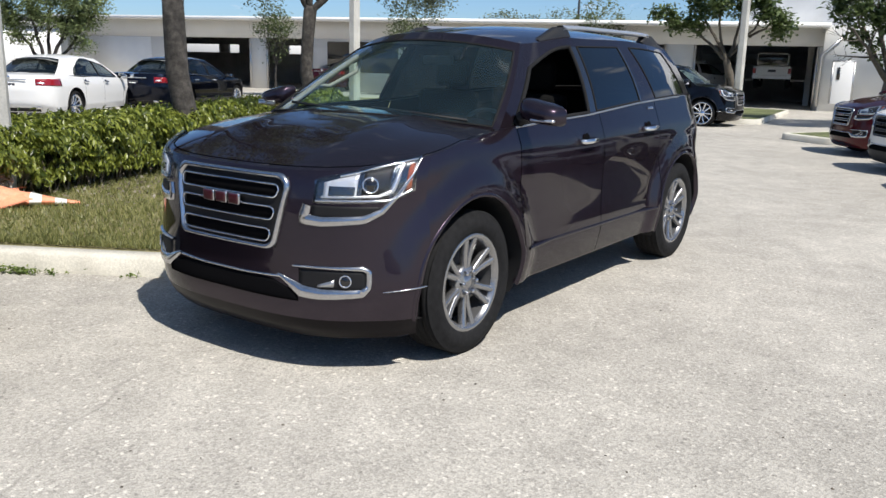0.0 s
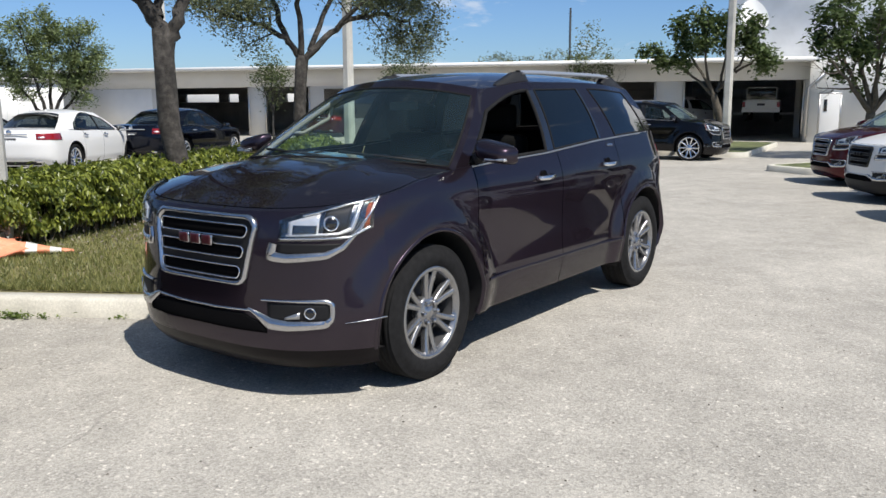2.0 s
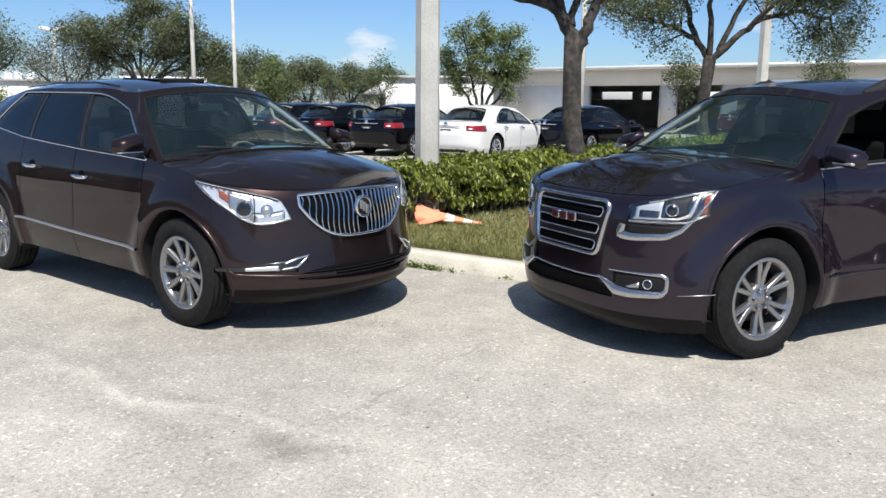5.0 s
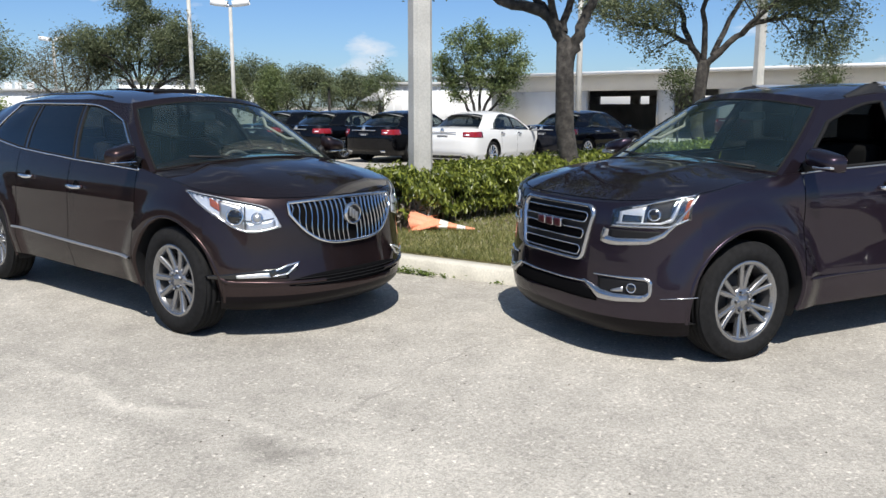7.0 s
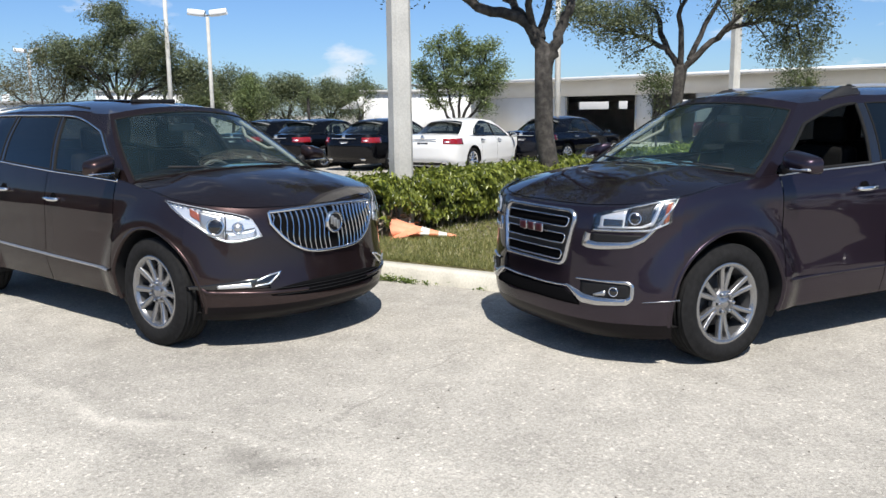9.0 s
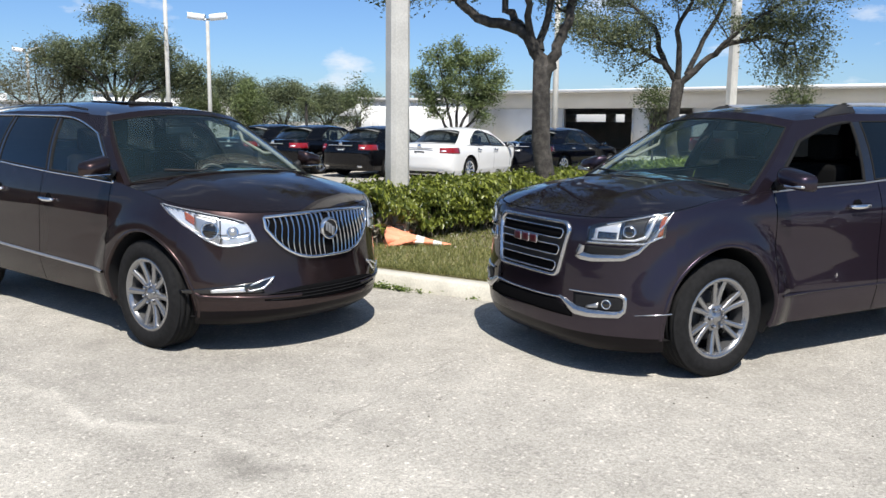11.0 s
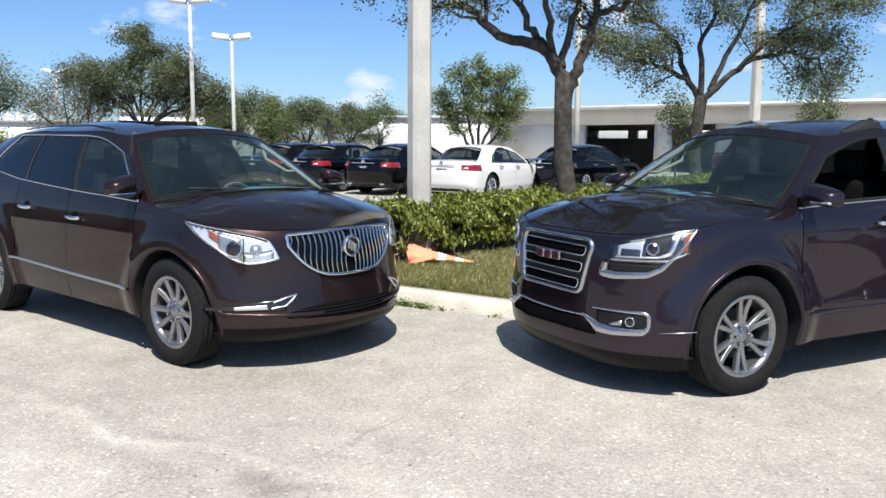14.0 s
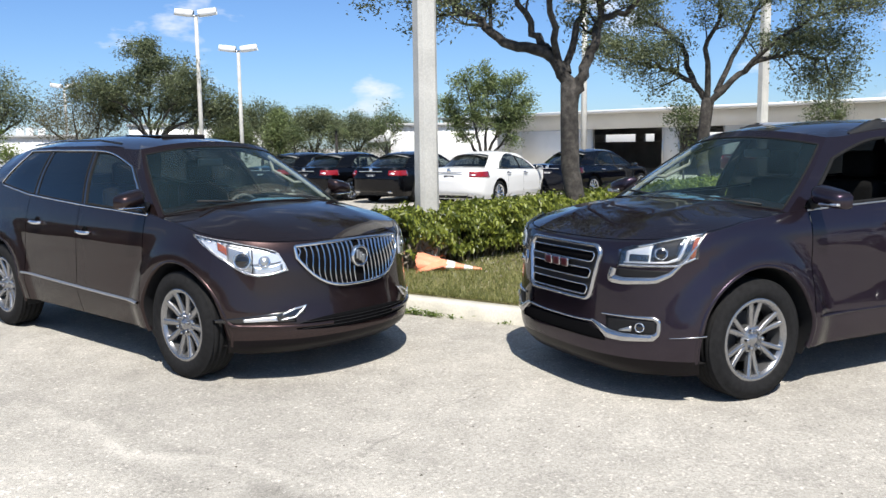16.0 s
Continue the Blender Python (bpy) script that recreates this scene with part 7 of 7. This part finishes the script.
island("far_island", rounded_poly([(-3.15, 20.5, 0), (-4.1, 28.0, 0), (-7.6, 28.0, 0), (-6.4, 20.7, 0)], [0.6, 0.5, 0.5, 0.9]), "small kerbed island with a tree", bed=TURF)
island("far_island", rounded_poly([(-1.55, 16.2, 0), (-0.2, 15.4, 0), (2.6, 17.7, 0), (2.2, 23.5, 0), (-0.6, 22.8, 0), (-0.9, 17.6, 0)], [0.3, 0.3, 0.5, 0.5, 0.4, 0.4]), "small kerbed island with a tree", bed=TURF)


def lifted_suv(m, label):
    """A boxy white estate body seen from behind."""
    t = tagged(empty("suv", m), label, "car")
    Soup().box((-0.95, 0, 0.55), (0.95, 4.9, 1.16), bevel=0.07).put("body", PAINT_WHITE, t)
    Soup().box((-0.80, 0.06, 1.14), (0.80, 3.5, 1.86), bevel=0.16).put("cabin_shell", PAINT_WHITE, t)
    Soup().box((-0.74, 0.045, 1.20), (0.74, 0.065, 1.79), bevel=0.008).put("rear_window", GLOSS_BLACK, t)
    for s_ in (-1, 1):
        Soup().box((s_ * 0.80 - 0.012, 0.5, 1.28), (s_ * 0.80 + 0.012, 3.0, 1.70), bevel=0.008).put("side_window", GLOSS_BLACK, t)
    Soup().box((-0.97, -0.14, 0.50), (0.97, 0.02, 0.70), bevel=0.04).put("rear_bumper", PAINT_WHITE, t)
    Soup().box((-0.2, -0.02, 0.86), (0.2, 0.0, 0.98), bevel=0.004).put("number_plate", PLATE, t)
    for s_ in (-1, 1):
        Soup().box((s_ * 0.88 - 0.08, -0.02, 0.78), (s_ * 0.88 + 0.08, 0.1, 1.06), bevel=0.02).put("tail_lamp", RED_LENS, t)
        for y in (0.9, 4.3):
            wheel(t, (s_ * 0.80, y, 0.36), s_, 0.37, 0.26, 0.22, "plain", fine=False)
    return t


lifted_suv(Matrix.Translation((-6.45, 34.0, 0.72)) @ pose(0, 0, 0, 0, 0, 12) @ Matrix.Scale(0.80, 4), "white estate car raised on a lift in the bay")
lift = tagged(empty("car_lift", pose(-6.75, 35.4, 0, 0, 0, 12)), "two-post dark car lift in the bay", "lift")
for s_ in (-1, 1):
    Soup().box((s_ * 1.45 - 0.12, -0.15, 0), (s_ * 1.45 + 0.12, 0.15, 2.6), bevel=0.01).put("post", BAY_DARK, lift)
    Soup().box((min(s_ * 0.5, s_ * 1.45), -0.08, 1.00), (max(s_ * 0.5, s_ * 1.45), 0.08, 1.10), bevel=0.01).put("arm", BAY_DARK, lift)
crossover(pose(-9.6, 35.5, 0, 0, 0, 170), PAINT_SILVER, "pale crossover standing in the service bay", hero=False)
sedan(facing(100, (-24.4, 25.2)), PAINT_RED, "red saloon standing in the service bay")


# ---- cone, grass and ground marks ----
ORANGE = shader("cone_orange", (0.80, 0.31, 0.18), rough=0.6, stain=0.15, stain_scale=6, grain=0.1, grain_scale=50)
REFLECT = shader("cone_collar", (0.70, 0.69, 0.66), rough=0.4, stain=0.2, stain_scale=10)


def traffic_cone(m):
    t = tagged(empty("traffic_cone", m), "crushed faded orange traffic cone lying on the grass", "traffic cone")

    def ring(x, r):
        crush = 0.62 + 0.25 * max(0, 1 - x / 0.25)
        out = []
        for a in np.linspace(0, 2 * math.pi, 28, endpoint=False):
            dent = 1 - 0.30 * math.exp(-((a - 0.9) / 0.35) ** 2) * (x < 0.3) - 0.18 * math.exp(-((a - 2.6) / 0.3) ** 2) * (x < 0.4)
            dent += 0.06 * math.sin(3 * a + 14 * x)
            out.append(Vector((x + 0.03 * math.sin(2 * a) * (x < 0.2), r * dent * math.cos(a), crush * r * dent * math.sin(a))))
        return out

    def tube_part(name, mat, prof, label=""):
        Soup().grid([ring(x, r) for x, r in prof], close=True).put(name, mat, t, label)

    tube_part("cone_body", ORANGE, [(0.0, 0.185), (0.04, 0.165), (0.1, 0.15), (0.18, 0.13), (0.26, 0.112), (0.34, 0.096)])
    tube_part("collar", REFLECT, [(0.34, 0.098), (0.39, 0.088), (0.44, 0.077)], "dirty white collar")
    tube_part("cone_middle", ORANGE, [(0.44, 0.075), (0.50, 0.062), (0.55, 0.053)])
    tube_part("collar", REFLECT, [(0.55, 0.055), (0.60, 0.046), (0.65, 0.038)], "dirty white collar")
    tube_part("tip", ORANGE, [(0.65, 0.036), (0.74, 0.024), (0.76, 0.018), (0.762, 0.0)])
    # the base sheet, folded over on itself
    rows = []
    for v in np.linspace(-1, 1, 13):
        row = []
        for u in np.linspace(-1, 1, 13):
            fold = 0.16 * max(0, u + v - 0.3) ** 1.3 + 0.20 * max(0, -u + v - 0.2) ** 1.2
            row.append(Vector((-0.02 + fold + 0.02 * math.sin(4 * u + 2 * v), 0.20 * u * (1 - 0.12 * max(v, 0)), 0.095 * v - 0.03)))
        rows.append(row)
    b = Soup().grid(rows)
    b.grid([[p + Vector((0.022, 0, 0)) for p in r] for r in rows], flip=True)
    b.put("base_plate", ORANGE, t)
    return t


traffic_cone(Matrix.Translation((-4.42, 0.06, 0.25)) @ pose(0, 0, 0, 8, 7, 58) @ Matrix.Diagonal((1.02, 1.05, 0.92, 1)))


def grass():
    rng = np.random.default_rng(9)
    n = 70000
    u, v = rng.uniform(0.05, 4.4, n), 0.25 + 8.75 * rng.random(n) ** 1.7
    base = np.array(corner[:]) + np.outer(u, NX[:]) + np.outer(v, AX[:])
    base[:, 2] = 0.145
    keep = (u > 0.2) & (v > 0.22)
    dens = np.sin(base[:, 0] * 3.1) * np.sin(base[:, 1] * 2.7) + 0.5 * np.sin(base[:, 0] * 9 + base[:, 1] * 7)
    keep &= rng.random(n) < 0.75 + 0.25 * dens
    base = base[keep]
    n = len(base)
    h = rng.uniform(0.018, 0.055, n) * (1 + 0.5 * (rng.random(n) < 0.06))
    a = rng.uniform(0, 2 * math.pi, n)
    d = np.stack([np.cos(a), np.sin(a), 0 * a], 1)
    bend = np.stack([rng.normal(0, 0.35, n), rng.normal(0, 0.35, n), np.ones(n)], 1) * h[:, None]
    w = 0.006
    verts = np.stack([base - d * w, base + d * w, base + bend], 1).reshape(-1, 3)
    idx = np.arange(n) * 3
    ob = mesh("grass", verts, np.stack([idx, idx + 1, idx + 2], 1), GRASS_LEAF, smooth=False, kind="stuff")
    tagged(ob, "short dry green grass on the island", "grass")


grass()


def tuft(name, at, r, n, seed, label, size=0.03, mat=GREEN_LEAF):
    rng = np.random.default_rng(seed)
    p = rng.normal(0, 1, (n, 3)) * np.array([r[0], r[1], r[2]])
    p[:, 2] = np.abs(p[:, 2]) + 0.01
    ca, sa = math.cos(radians(30)), math.sin(radians(30))
    q = np.stack([p[:, 0] * ca - p[:, 1] * sa, p[:, 0] * sa + p[:, 1] * ca, p[:, 2]], 1) + np.array(at)
    return tagged(leaves(name, q, np.tile([0, 0, 0.7], (n, 1)), size, mat, rng=rng), label, "leaves" if mat is DRY_LEAF else "weeds", kind="stuff")


tuft("weeds", (-2.56, -0.775, 0.0), (0.20, 0.022, 0.022), 330, 5, "low green weeds in the kerb joint", 0.02)
tuft("weeds", (-1.76, -0.27, 0.0), (0.04, 0.015, 0.010), 18, 6, "low green weeds in the kerb joint", 0.016)
tuft("fallen_leaves", (-4.3, 1.6, 0.15), (0.8, 0.5, 0.01), 260, 7, "fallen leaves under the hedge", 0.025, DRY_LEAF)
tuft("dry_twigs", (-4.52, 0.12, 0.17), (0.07, 0.16, 0.11), 130, 9, "dry grey leaves and twigs against the pole's foot", 0.05, DRY_LEAF)


def debris():
    """Crumbs of stone and bark lying on the asphalt."""
    rng = np.random.default_rng(31)
    s = Soup()
    for _ in range(170):
        x, y, r = rng.uniform(-2.0, 4.5), rng.uniform(-3.6, 3.5), rng.uniform(0.003, 0.009)
        if x < 1.1 and y > -1.2:
            continue
        ring = [(x + r * rng.uniform(0.6, 1.3) * math.cos(a), y + r * rng.uniform(0.6, 1.3) * math.sin(a), 0.0005) for a in np.linspace(0, 2 * math.pi, 5, endpoint=False)]
        s.add(ring + [(x, y, r * 0.8)], [(i, (i + 1) % 5, 5) for i in range(5)])
    tagged(s.put("debris", PALE_BARK, smooth=False, kind="stuff"), "small dark crumbs lying on the asphalt", "debris")


debris()
